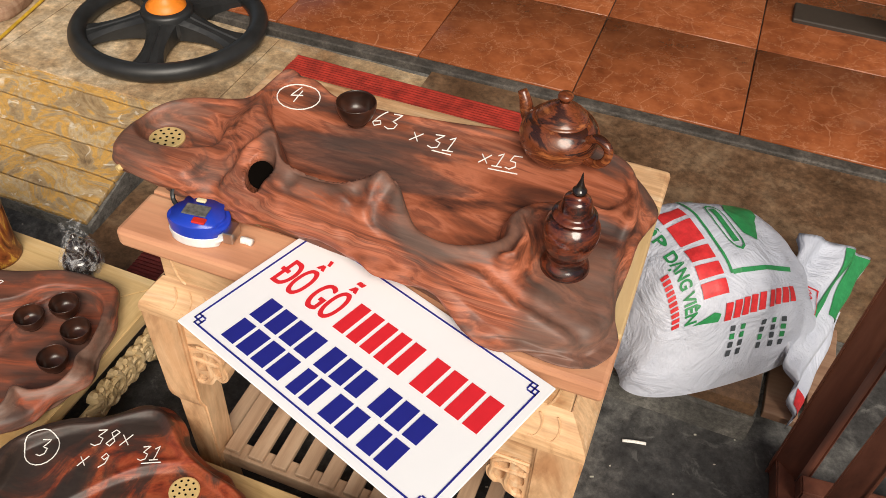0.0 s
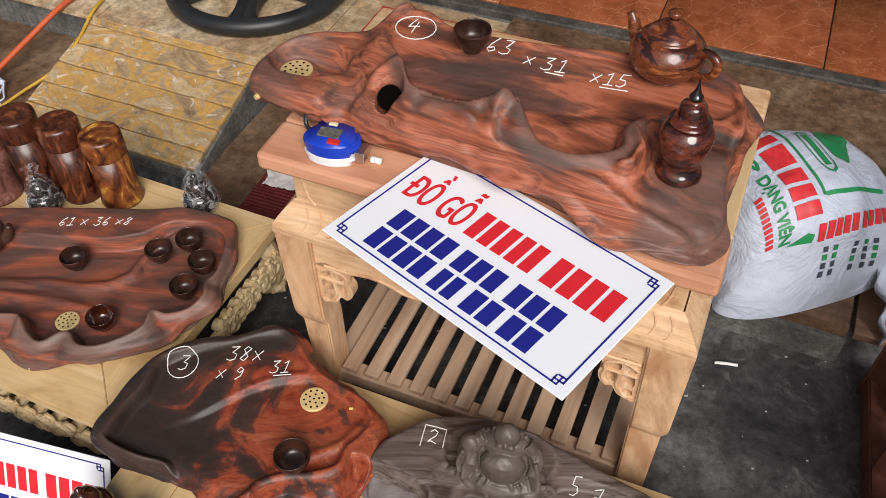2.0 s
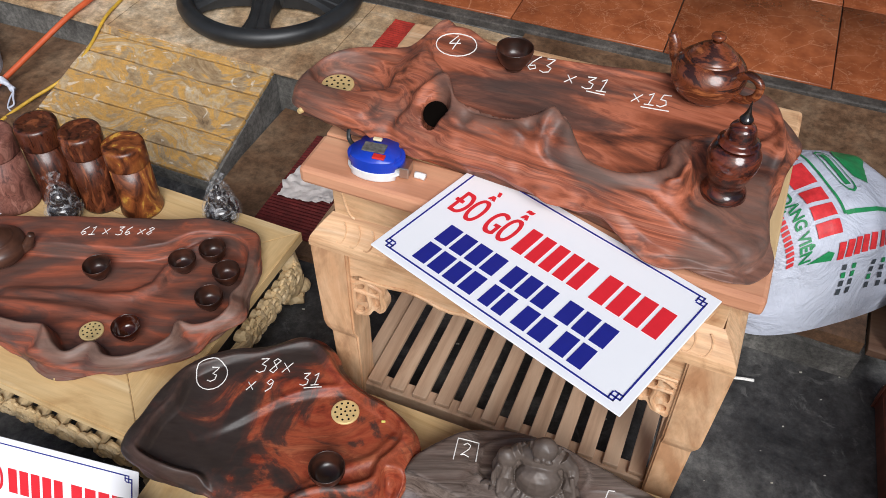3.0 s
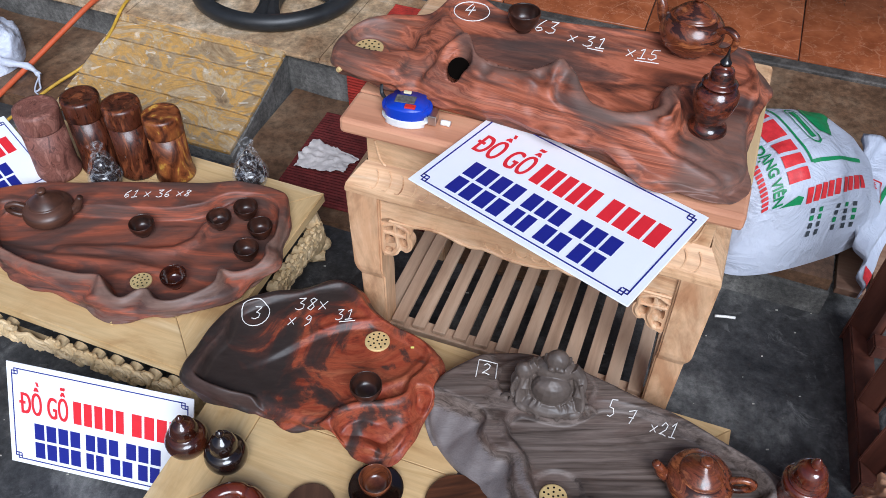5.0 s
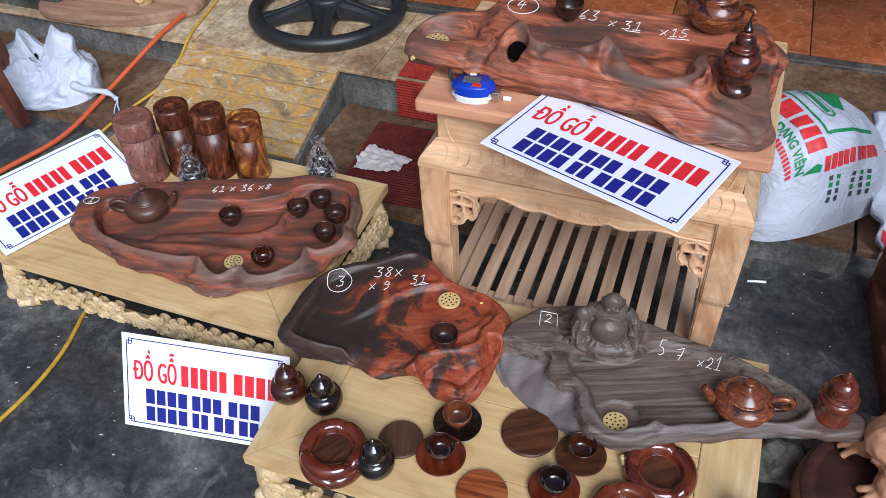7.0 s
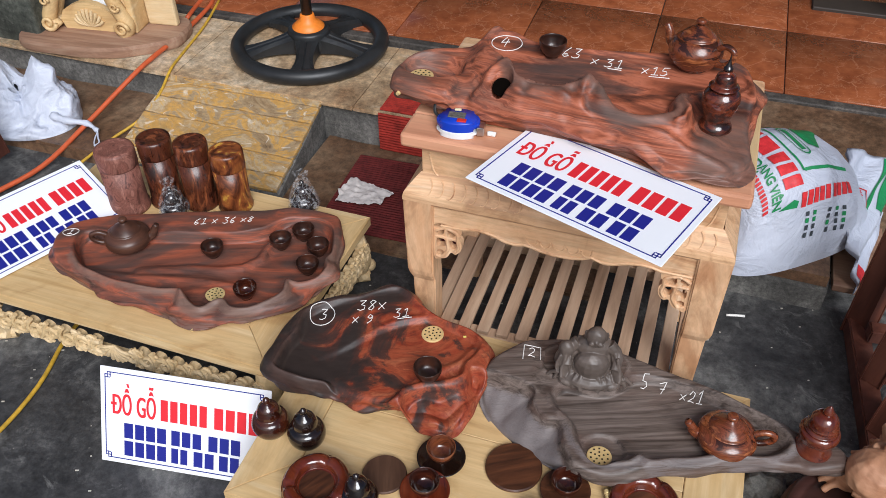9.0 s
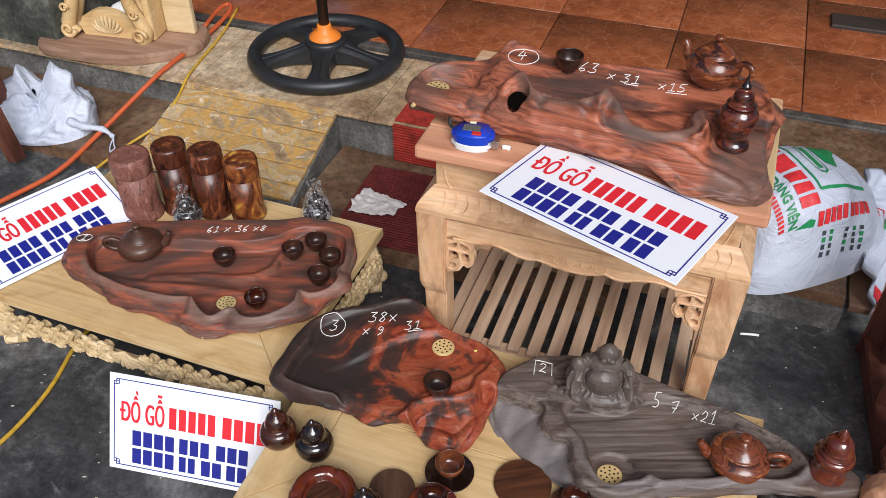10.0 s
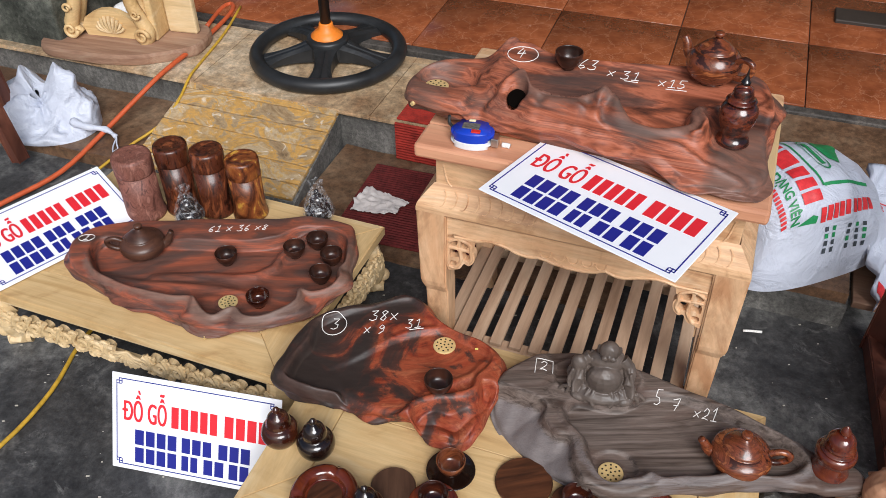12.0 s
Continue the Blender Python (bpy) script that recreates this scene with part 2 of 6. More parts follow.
orange_plastic = plain("orange_plastic", (0.80, 0.22, 0.02), 0.45)
hose_orange = plain("orange_hose_rubber", (0.55, 0.10, 0.03), 0.5)
cord_yellow = plain("yellow_cable", (0.55, 0.33, 0.03), 0.55, vary=0.25)
blue_plastic = plain("blue_plastic", (0.012, 0.05, 0.48), 0.28, vary=0.05)
white_plastic = plain("white_plastic", (0.78, 0.78, 0.78), 0.4)
steel = plain("steel", (0.55, 0.55, 0.54), 0.3, 1.0)
red_plastic = plain("red_button_plastic", (0.6, 0.03, 0.02), 0.4)
bag_green = plain("green_sack_print", (0.02, 0.23, 0.075), 0.5, vary=0.2, scale=90)
bag_red = plain("red_sack_print", (0.60, 0.03, 0.035), 0.5, vary=0.2, scale=90)
bag_black = plain("black_sack_print", (0.05, 0.06, 0.07), 0.5, vary=0.2, scale=90)
paper_mat = plain("crumpled_white_paper", (0.72, 0.66, 0.62), 0.8, vary=0.1, scale=40)
cream_mat = plain("cream_card", (0.75, 0.66, 0.42), 0.6)
debris_mat = plain("pale_floor_crumbs", (0.5, 0.47, 0.40), 0.9)


def sack_material():
    m, nt, b = mat_base("white_woven_sack", 0.42, spec=0.5)
    v = coords(nt, rand=False)
    n = noise_tex(nt, v, 7, 5, 0.6)
    nt.links.new(ramp(nt, n, [(0.3, (0.47, 0.50, 0.59)), (0.6, (0.56, 0.59, 0.68))]), b.inputs["Base Color"])
    n2 = noise_tex(nt, v, 9, 8, 0.58, 2.2)
    bump(nt, b, n2, 0.55, 0.022)
    return m


sack_mat = sack_material()


def concrete_material(name, lo, mid, hi, scale, rough=(0.45, 0.8), relief=0.4, speck=True):
    m, nt, b = mat_base(name, spec=0.4)
    v = coords(nt, rand=False)
    n = noise_tex(nt, v, scale, 9, 0.68, 0.4)
    col = ramp(nt, n, [(0.28, lo), (0.5, mid), (0.74, hi)])
    n2 = noise_tex(nt, v, scale * 10, 10, 0.78)
    col = mix(nt, col, ramp(nt, n2, [(0.32, (0.25, 0.24, 0.23)), (0.52, (1, 1, 1)), (0.72, (1.9, 1.85, 1.75))]), 0.85, "MULTIPLY")
    if speck:
        n4 = noise_tex(nt, v, scale * 2.3, 6, 0.75, 1.5)
        col = mix(nt, col, hi, ramp(nt, n4, [(0.58, (0, 0, 0)), (0.72, (0.55, 0.55, 0.55))]))
    nt.links.new(col, b.inputs["Base Color"])
    rough_by(nt, b, n, *rough)
    bump(nt, b, n2, relief, 0.003)
    return m


floor_mat = concrete_material("dark_worn_concrete", (0.011, 0.011, 0.012), (0.058, 0.057, 0.057), (0.26, 0.255, 0.24), 5.0, (0.4, 0.7))
brown_floor = concrete_material("brown_stained_cement", (0.07, 0.035, 0.018), (0.15, 0.085, 0.048), (0.27, 0.19, 0.12), 4.5, (0.3, 0.55), 0.25)
grey_cement = concrete_material("grey_rough_cement", (0.06, 0.058, 0.054), (0.13, 0.125, 0.115), (0.27, 0.26, 0.24), 9, (0.6, 0.9), 0.7)
moss_wall = concrete_material("mossy_dark_plaster", (0.02, 0.022, 0.018), (0.075, 0.08, 0.065), (0.25, 0.25, 0.21), 6, (0.6, 0.9), 0.6)
porch_stone = concrete_material("worn_beige_stone", (0.22, 0.105, 0.045), (0.45, 0.32, 0.19), (0.68, 0.59, 0.45), 4, (0.35, 0.6), 0.2)


def slate_material():
    m, nt, b = mat_base("ochre_slate", spec=0.4)
    v = coords(nt, (1, 1.5, 1))
    n = noise_tex(nt, v, 5.5, 10, 0.66, 1.6)
    col = ramp(nt, n, [(0.28, (0.12, 0.075, 0.045)), (0.38, (0.33, 0.22, 0.115)), (0.44, (0.42, 0.31, 0.18)), (0.48, (0.62, 0.345, 0.085)), (0.53, (0.47, 0.30, 0.125)), (0.58, (0.54, 0.42, 0.27)), (0.62, (0.60, 0.37, 0.115)), (0.68, (0.56, 0.46, 0.31)), (0.76, (0.78, 0.72, 0.60))])
    fl = noise_tex(nt, v, 13, 3, 0.5, 3.0)
    col = mix(nt, col, (0.84, 0.79, 0.68), ramp(nt, fl, [(0.64, (0, 0, 0)), (0.69, (0.55, 0.55, 0.55))]))
    n2 = noise_tex(nt, v, 45, 5, 0.7)
    col = mix(nt, col, ramp(nt, n2, [(0.3, (0.5, 0.47, 0.44)), (0.6, (1, 1, 1))]), 0.6, "MULTIPLY")
    nt.links.new(col, b.inputs["Base Color"])
    rough_by(nt, b, n, 0.35, 0.65)
    bump(nt, b, n, 0.9, 0.010)
    return m


def tile_material():
    m, nt, b = mat_base("red_marbled_tile", spec=0.5)
    v = coords(nt)
    vo = nt.nodes.new("ShaderNodeTexVoronoi")
    vo.feature = "DISTANCE_TO_EDGE"
    vo.inputs["Scale"].default_value = 17
    n = noise_tex(nt, v, 9, 6, 0.7)
    va = nt.nodes.new("ShaderNodeVectorMath")
    va.operation = "MULTIPLY_ADD"
    va.inputs[1].default_value = (0.18, 0.18, 0.18)
    nt.links.new(n, va.inputs[0])
    nt.links.new(v, va.inputs[2])
    nt.links.new(va.outputs[0], vo.inputs["Vector"])
    base = ramp(nt, noise_tex(nt, v, 14, 6, 0.65), [(0.3, (0.17, 0.045, 0.016)), (0.55, (0.27, 0.078, 0.028)), (0.75, (0.34, 0.11, 0.044))])
    vein = ramp(nt, vo.outputs["Distance"], [(0.0, (0.42, 0.42, 0.42)), (0.03, (0.0, 0.0, 0.0))])
    nt.links.new(mix(nt, base, (0.50, 0.25, 0.14), vein), b.inputs["Base Color"])
    rough_by(nt, b, n, 0.16, 0.34)
    return m


slate_mat, tile_mat = slate_material(), tile_material()


def mat_rubber(name, col):
    m, nt, b = mat_base(name, 0.75, spec=0.3)
    n = noise_tex(nt, coords(nt), 30, 6, 0.7)
    nt.links.new(ramp(nt, n, [(0.3, tuple(c * 0.45 for c in col)), (0.65, col)]), b.inputs["Base Color"])
    bump(nt, b, n, 0.3, 0.002)
    return m


mat_red = mat_rubber("red_ribbed_mat", (0.42, 0.035, 0.022))
mat_dark = mat_rubber("dirty_red_mat", (0.16, 0.022, 0.02))


def film_material():
    m, nt, b = mat_base("clear_film_painted_glints", 0.14)
    b.inputs["Base Color"].default_value = (0.85, 0.86, 0.88, 1)
    n = noise_tex(nt, coords(nt), 70, 5, 0.6, 1.0)
    # whiter, less clear patches paint glints and haze along the creases
    nt.links.new(ramp(nt, n, [(0.48, (0.02, 0.02, 0.02)), (0.66, (0.34, 0.34, 0.34))]), b.inputs["Alpha"])
    bump(nt, b, n, 0.8, 0.004)
    return m


film_mat = film_material()


# ---- building helpers ----
def link_mesh(name, bm, material, smooth=True):
    me = bpy.data.meshes.new(name)
    bm.normal_update()
    bm.to_mesh(me)
    bm.free()
    if material:
        me.materials.append(material)
    for p in me.polygons:
        p.use_smooth = smooth
    return me


def part(name, bm, material, parent, label="", smooth=False):
    ob = new(name, link_mesh(name, bm, material, smooth))
    ob.parent = parent
    if label:
        tagged(ob, label)
    return ob


def thing(name, m, label, category, group="", kind=""):
    ob = new(name)
    ob.empty_display_size = 0.05
    ob.matrix_world = m
    return tagged(ob, label, category, group, kind)


def solo(name, bm, material, m, label, category, group="", kind="", smooth=False):
    ob = new(name, link_mesh(name, bm, material, smooth))
    ob.matrix_world = m
    return tagged(ob, label, category, group, kind)


def add_box(bm, x0, x1, y0, y1, z0, z1, bevel=0.0, seg=2):
    r = bmesh.ops.create_cube(bm, size=1.0)
    vs = r["verts"]
    for v in vs:
        v.co = Vector((x0 + (v.co.x + 0.5) * (x1 - x0), y0 + (v.co.y + 0.5) * (y1 - y0), z0 + (v.co.z + 0.5) * (z1 - z0)))
    if bevel:
        es = list({e for v in vs for e in v.link_edges})
        bmesh.ops.bevel(bm, geom=es, offset=bevel, segments=seg, affect="EDGES", profile=0.5)


def box(x0, x1, y0, y1, z0, z1, bevel=0.0, seg=2):
    bm = bmesh.new()
    add_box(bm, x0, x1, y0, y1, z0, z1, bevel, seg)
    return bm


def add_lathe(bm, prof, n=40, centre=(0, 0), squash=None):
    rings = []
    for r, z in prof:
        if r < 1e-5:
            rings.append([bm.verts.new((centre[0], centre[1], z))])
        else:
            rings.append([bm.verts.new((centre[0] + r * math.cos(2 * math.pi * i / n), centre[1] + r * math.sin(2 * math.pi * i / n), z)) for i in range(n)])
    for a, b in zip(rings, rings[1:]):
        for i in range(n):
            j = (i + 1) % n
            if len(a) == 1 and len(b) == 1:
                continue
            if len(a) == 1:
                bm.faces.new((a[0], b[i], b[j]))
            elif len(b) == 1:
                bm.faces.new((a[j], a[i], b[0]))
            else:
                bm.faces.new((a[i], b[i], b[j], a[j]))
    return bm


def smooth_profile(pts, per=5):
    out = []
    for i in range(len(pts) - 1):
        p0, p1, p2, p3 = pts[max(i - 1, 0)], pts[i], pts[i + 1], pts[min(i + 2, len(pts) - 1)]
        for k in range(per):
            t = k / per
            out.append(tuple(0.5 * (2 * b + (c - a) * t + (2 * a - 5 * b + 4 * c - d) * t * t + (3 * b - a - 3 * c + d) * t ** 3) for a, b, c, d in zip(p0, p1, p2, p3)))
    out.append(tuple(pts[-1]))
    return out


def lathe(prof, n=40, soft=True):
    """A turned form; the profile runs from the bottom's middle up the outside."""
    bm = bmesh.new()
    p = [(max(r, 0), z) for r, z in (smooth_profile(prof) if soft else prof)]
    add_lathe(bm, p, n)
    bmesh.ops.recalc_face_normals(bm, faces=bm.faces)
    return bm


def add_tube(bm, pts, radius, n=10, closed=False, soft=4):
    if soft and not closed:
        pts = smooth_profile([tuple(p) for p in pts], soft)
    pts = [Vector(p) for p in pts]
    rings, side = [], None
    for i, p in enumerate(pts):
        a = pts[i - 1] if (i or closed) else p
        b = pts[(i + 1) % len(pts)] if (i < len(pts) - 1 or closed) else p
        d = (b - a).normalized()
        if side is None:
            side = d.orthogonal().normalized()
        side = (side - d * side.dot(d)).normalized()
        up = d.cross(side)
        r = radius(i / max(len(pts) - 1, 1)) if callable(radius) else radius
        rings.append([bm.verts.new(p + r * (side * math.cos(2 * math.pi * k / n) + up * math.sin(2 * math.pi * k / n))) for k in range(n)])
    pairs = list(zip(rings, rings[1:])) + ([(rings[-1], rings[0])] if closed else [])
    for a, b in pairs:
        for k in range(n):
            j = (k + 1) % n
            bm.faces.new((a[k], a[j], b[j], b[k]))
    if not closed:
        bm.faces.new(rings[0][::-1])
        bm.faces.new(rings[-1])


def tube(pts, radius, n=10, closed=False, soft=4):
    bm = bmesh.new()
    add_tube(bm, pts, radius, n, closed, soft)
    return bm


def add_beam(bm, a, b, w, h, bevel=0.003):
    a, b = Vector(a), Vector(b)
    d = b - a
    r = bmesh.ops.create_cube(bm, size=1.0)
    vs = r["verts"]
    q = d.to_track_quat("Z", "Y").to_matrix()
    for v in vs:
        v.co = (a + b) / 2 + q @ Vector((v.co.x * w, v.co.y * h, v.co.z * d.length))
    if bevel:
        bmesh.ops.bevel(bm, geom=list({e for v in vs for e in v.link_edges}), offset=bevel, segments=2, affect="EDGES")


def beam(a, b, w, h, bevel=0.003):
    bm = bmesh.new()
    add_beam(bm, a, b, w, h, bevel)
    return bm


def extrude_outline(pts, y0, y1, holes=()):
    """A flat board with the outline pts in x and z, and holes cut through, as thick as y0 to y1."""
    bm = bmesh.new()
    edges = []
    for loop in (pts, *holes):
        vs = [bm.verts.new((x, y0, z)) for x, z in loop]
        edges += [bm.edges.new((a, b)) for a, b in zip(vs, vs[1:] + vs[:1])]
    bmesh.ops.triangle_fill(bm, use_beauty=True, edges=edges)
    fs = list(bm.faces)
    r = bmesh.ops.extrude_face_region(bm, geom=fs)
    for v in [g for g in r["geom"] if isinstance(g, bmesh.types.BMVert)]:
        v.co.y = y1
    bmesh.ops.recalc_face_normals(bm, faces=bm.faces)
    return bm


def text_mesh(body, size, align="CENTER", shear=0.0, bold=0.0):
    """The letters as a flat mesh in x and y, from the built-in font."""
    cu = bpy.data.curves.new("letters", "FONT")
    cu.body, cu.size, cu.shear, cu.offset = body, size, shear, bold
    cu.align_x, cu.align_y = align, "CENTER"
    ob = bpy.data.objects.new("letters", cu)
    scene.collection.objects.link(ob)
    bpy.context.view_layer.update()
    me = bpy.data.meshes.new_from_object(ob.evaluated_get(bpy.context.evaluated_depsgraph_get()))
    bm = bmesh.new()
    bm.from_mesh(me)
    bpy.data.objects.remove(ob)
    bpy.data.curves.remove(cu)
    bpy.data.meshes.remove(me)
    return bm


def closed_curve(pts, n):
    """n points at even angles' order along a smooth closed curve."""
    out, m = [], len(pts)
    per = n // m
    for i in range(m):
        p0, p1, p2, p3 = (Vector(pts[(i + k) % m]) for k in (-1, 0, 1, 2))
        for k in range(per):
            t = k / per
            out.append(0.5 * (2 * p1 + (p2 - p0) * t + (2 * p0 - 5 * p1 + 4 * p2 - p3) * t * t + (3 * p1 - p0 - 3 * p2 + p3) * t ** 3))
    return out


# ---- the large structure ----
SHOP = pose(-0.63, 1.655, 0, 0, 0, -21.5)   # porch edge: x along it, y into the shop
TILES = pose(-0.392, 2.006, 0, 0, 0, -20.5)  # edge of the tiled floor


def rough_slab(x0, x1, y0, y1, z0, z1, n=40, wobble=0.004, slope=0.0, seed=0):
    """A cement block with a worn, slightly uneven edge; slope lowers its front."""
    bm = box(x0, x1, y0, y1, z0, z1)
    bmesh.ops.subdivide_edges(bm, edges=[e for e in bm.edges if abs(e.verts[0].co.x - e.verts[1].co.x) > 0.01], cuts=n)
    bmesh.ops.bevel(bm, geom=[e for e in bm.edges if all(v.co.z > z1 - 1e-4 and v.co.y < y0 + 1e-4 for v in e.verts)], offset=0.006, segments=2, affect="EDGES")
    for v in bm.verts:
        if v.co.z > z0 + 1e-4:
            w = noise.noise(Vector((v.co.x * 9 + seed, v.co.y * 7, v.co.z * 9))) * wobble
            v.co.y += w
            v.co.z += 0.5 * w
            v.co.z += slope * (v.co.y - y1)
    return bm


ground = bmesh.new()
bmesh.ops.create_grid(ground, x_segments=2, y_segments=2, size=60)
tagged(new("ground", link_mesh("ground", ground, floor_mat)), "dark grey worn concrete ground with stains and pale crumbs", "ground", kind="structure")

bm = box(-2.2, 5.0, 0.0, 0.42, -0.05, 0.118)
solo("porch", bm, grey_cement, SHOP, "grey cement porch step with a chipped riser", "porch", kind="structure")
porch_top = thing("pavement", SHOP @ pose(0, 0, 0.118), "worn beige stone slabs on the porch edge", "pavement", kind="structure")
bm = rough_slab(0.55, 5.0, -0.012, 0.43, -0.12, 0.0085, 60, 0.004, seed=3)
solo("cement_apron", bm, brown_floor, SHOP @ pose(0, 0, 0.12), "brown stained cement strip before the tiled floor", "pavement", kind="structure")
low_slab = rough_slab(-2.2, -0.475, -0.34, -0.002, -0.02, 0.035, 60, 0.006)
solo("low_slab", low_slab, brown_floor, SHOP, "low brown cement ledge below the porch", "ledge", kind="structure")
bm = rough_slab(0.052, 0.95, -0.44, -0.002, -0.02, 0.007, 40, 0.004)
solo("stained_floor", bm, brown_floor, SHOP, "brown dirty cement floor between the ramps", "floor", kind="structure")
bm = rough_slab(0.95, 1.44, -0.30, -0.014, -0.02, 0.115, 40, 0.006, slope=0.16)
solo("cement_ramp", bm, grey_cement, SHOP, "grey cement ramp with a broken edge under a sack", "ramp", kind="structure")
bm = rough_slab(0.955, 1.435, -0.296, -0.02, 0.1, 0.121, 40, 0.005, slope=0.16, seed=4)
solo("ramp_screed", bm, brown_floor, SHOP, "brown stained screed on the cement ramp", "ramp", kind="structure")

# the left ramp, a wedge of cement that carries slate strips
bm = bmesh.new()
rx0, rx1, ry, rz0, rz1 = -0.47, 0.04, -0.335, 0.028, 0.112
vs = [bm.verts.new(c) for c in ((rx0, 0, 0), (rx1, 0, 0), (rx1 + 0.02, ry, 0), (rx0 + 0.04, ry, 0), (rx0, 0, rz1), (rx1, 0, rz1), (rx1 + 0.02, ry, rz0), (rx0 + 0.04, ry, rz0))]
for f in ((0, 1, 2, 3), (4, 7, 6, 5), (0, 4, 5, 1), (1, 5, 6, 2), (2, 6, 7, 3), (3, 7, 4, 0)):
    bm.faces.new([vs[i] for i in f])
bmesh.ops.recalc_face_normals(bm, faces=bm.faces)
ramp_left = solo("ramp", bm, grey_cement, SHOP, "cement ramp laid with strips of ochre and grey slate", "ramp", kind="structure")

bm = box(-4.0, 5.0, 0.001, 6.0, -0.05, 0.131)
tile_floor = solo("floor", bm, grey_cement, TILES, "shop floor of glossy red marbled tiles", "floor", kind="structure")
bm = box(-3.0, 5.0, -0.035, 0.0, 0.10, 0.139, 0.004)
solo("trim", bm, concrete_material("dark_metal_edge", (0.03, 0.028, 0.025), (0.07, 0.062, 0.055), (0.16, 0.14, 0.12), 12, (0.4, 0.7), 0.3), TILES, "dark worn threshold strip at the tile edge", "threshold", kind="structure")

bm = box(-2.1, -0.955, 0.02, 0.80, 0.10, 2.6, 0.01)
for v in bm.verts:
    v.co.x += 0.02 * noise.noise(v.co * 3)
solo("wall_west", bm, moss_wall, SHOP, "dark mossy stained plaster wall beside the porch", "wall", kind="structure")
# back wall out of view, added to enclose the shop and hold back sky fill
solo("wall_north", box(-4.0, 5.0, 6.0, 6.2, 0, 3.2), plain("ochre_wall_paint", (0.45, 0.33, 0.2), 0.8), TILES, "unseen plain ochre back wall, added to close the shop and cut sky fill", "wall", kind="structure")
# unseen ceiling, added to cut sky light from above and behind
bm = box(-4.0, 5.0, -0.35, 6.0, 3.2, 3.3)
solo("ceiling", bm, plain("white_ceiling_paint", (0.6, 0.58, 0.54), 0.8), TILES, "unseen plain pale ceiling over shop floor and porch, added to block sky light", "ceiling", kind="structure")


# ---- signs ----
SW, SH = 0.346, 0.20


def fret(bm, cx, cy, sx, sy, z):
    """A square corner knot of thin bars."""
    def bar(x0, x1, y0, y1):
        add_box(bm, *sorted((cx + sx * x0, cx + sx * x1)), *sorted((cy + sy * y0, cy + sy * y1)), z, z + 0.0006)
    w = 0.0017
    bar(0, 0.013, 0.005, 0.005 + w); bar(0.005, 0.005 + w, 0, 0.013)
    bar(0.0, w, 0.005, 0.013); bar(0.005, 0.013, 0.0, w)
    bar(0.011, 0.011 + w, 0, 0.011); bar(0, 0.011, 0.011, 0.011 + w)


def make_sign(m, label):
    s = thing("sign", m, label, "sign", "shop signs")
    board = box(0, SW, 0, SH, -0.0025, 0, 0.0008, 1)
    part("board", board, sign_white, s)
    z = 0.0003
    bm = bmesh.new()
    a, w = 0.0095, 0.0019
    for x0, x1, y0, y1 in ((a + 0.012, SW - a - 0.012, a, a + w), (a + 0.012, SW - a - 0.012, SH - a - w, SH - a), (a, a + w, a + 0.012, SH - a - 0.012), (SW - a - w, SW - a, a + 0.012, SH - a - 0.012)):
        add_box(bm, x0, x1, y0, y1, 0.0001, 0.0007)
    for cx, sx in ((a, 1), (SW - a, -1)):
        for cy, sy in ((a, 1), (SH - a, -1)):
            fret(bm, cx, cy, sx, sy, 0.0001)
    part("border", bm, sign_blue, s, "thin blue border with square corner knots")
    for word, x in (("D\u1ed2", 0.0455), ("G\u1ed6", 0.0955)):
        for n, dx in enumerate((-0.0012, 0.0, 0.0012)):
            bm = text_mesh(word, 0.064)
            xs, ys = [v.co.x for v in bm.verts], [v.co.y for v in bm.verts]
            k = 0.038 / (max(xs) - min(xs))
            y0, ky = min(ys), 0.066 / (max(ys) - min(ys))
            for v in bm.verts:
                v.co = Vector((x + dx + (v.co.x - (max(xs) + min(xs)) / 2) * k, 0.104 + (v.co.y - y0) * ky, z + 0.0003 + 0.00025 * n))
            part("lettering", bm, sign_red, s, "red capital letters")
    part("letter_stroke", box(0.0225, 0.034, 0.1235, 0.1285, 0.0001, 0.0013), sign_red, s)
    for count, x0, x1 in ((5, 0.125, 0.219), (4, 0.234, 0.321)):
        step = (x1 - x0 + 0.005) / count
        for k in range(count):
            x = x0 + k * step
            part("bar", box(x, x + step - 0.005, 0.104, 0.148, 0.0001, 0.0007), sign_red, s, "red bar" if k == 0 and count == 5 else "")
    for y0, groups in ((0.056, ((0.049, 0.136, 4), (0.147, 0.208, 3), (0.223, 0.287, 3))), (0.0185, ((0.049, 0.136, 4), (0.147, 0.180, 2), (0.193, 0.234, 2), (0.245, 0.285, 2)))):
        for x0, x1, count in groups:
            step = (x1 - x0 + 0.0045) / count
            for k in range(count):
                x = x0 + k * step
                part("bar", box(x, x + step - 0.0045, y0, y0 + 0.0315, 0.0001, 0.0007), sign_blue, s)
    return s


def frame_from(bl, br, tl):
    """A pose whose x runs from bl towards br and whose y towards tl."""
    o, a, b = Vector(bl), Vector(br), Vector(tl)
    x = (a - o).normalized()
    n = x.cross(b - o).normalized()
    y = n.cross(x)
    return Matrix(((x.x, y.x, n.x, o.x), (x.y, y.y, n.y, o.y), (x.z, y.z, n.z, o.z), (0, 0, 0, 1)))


make_sign(frame_from((-0.249, 0.582, 0.6105), (0.013, 0.356, 0.6105), (-0.118, 0.733, 0.6105)), "white board sign with red and blue print, lying on a stool")
make_sign(frame_from((-0.966, 0.508, 0.003), (-0.63, 0.428, 0.003), (-0.940, 0.598, 0.186)), "white printed board sign leaning on a low carved table")
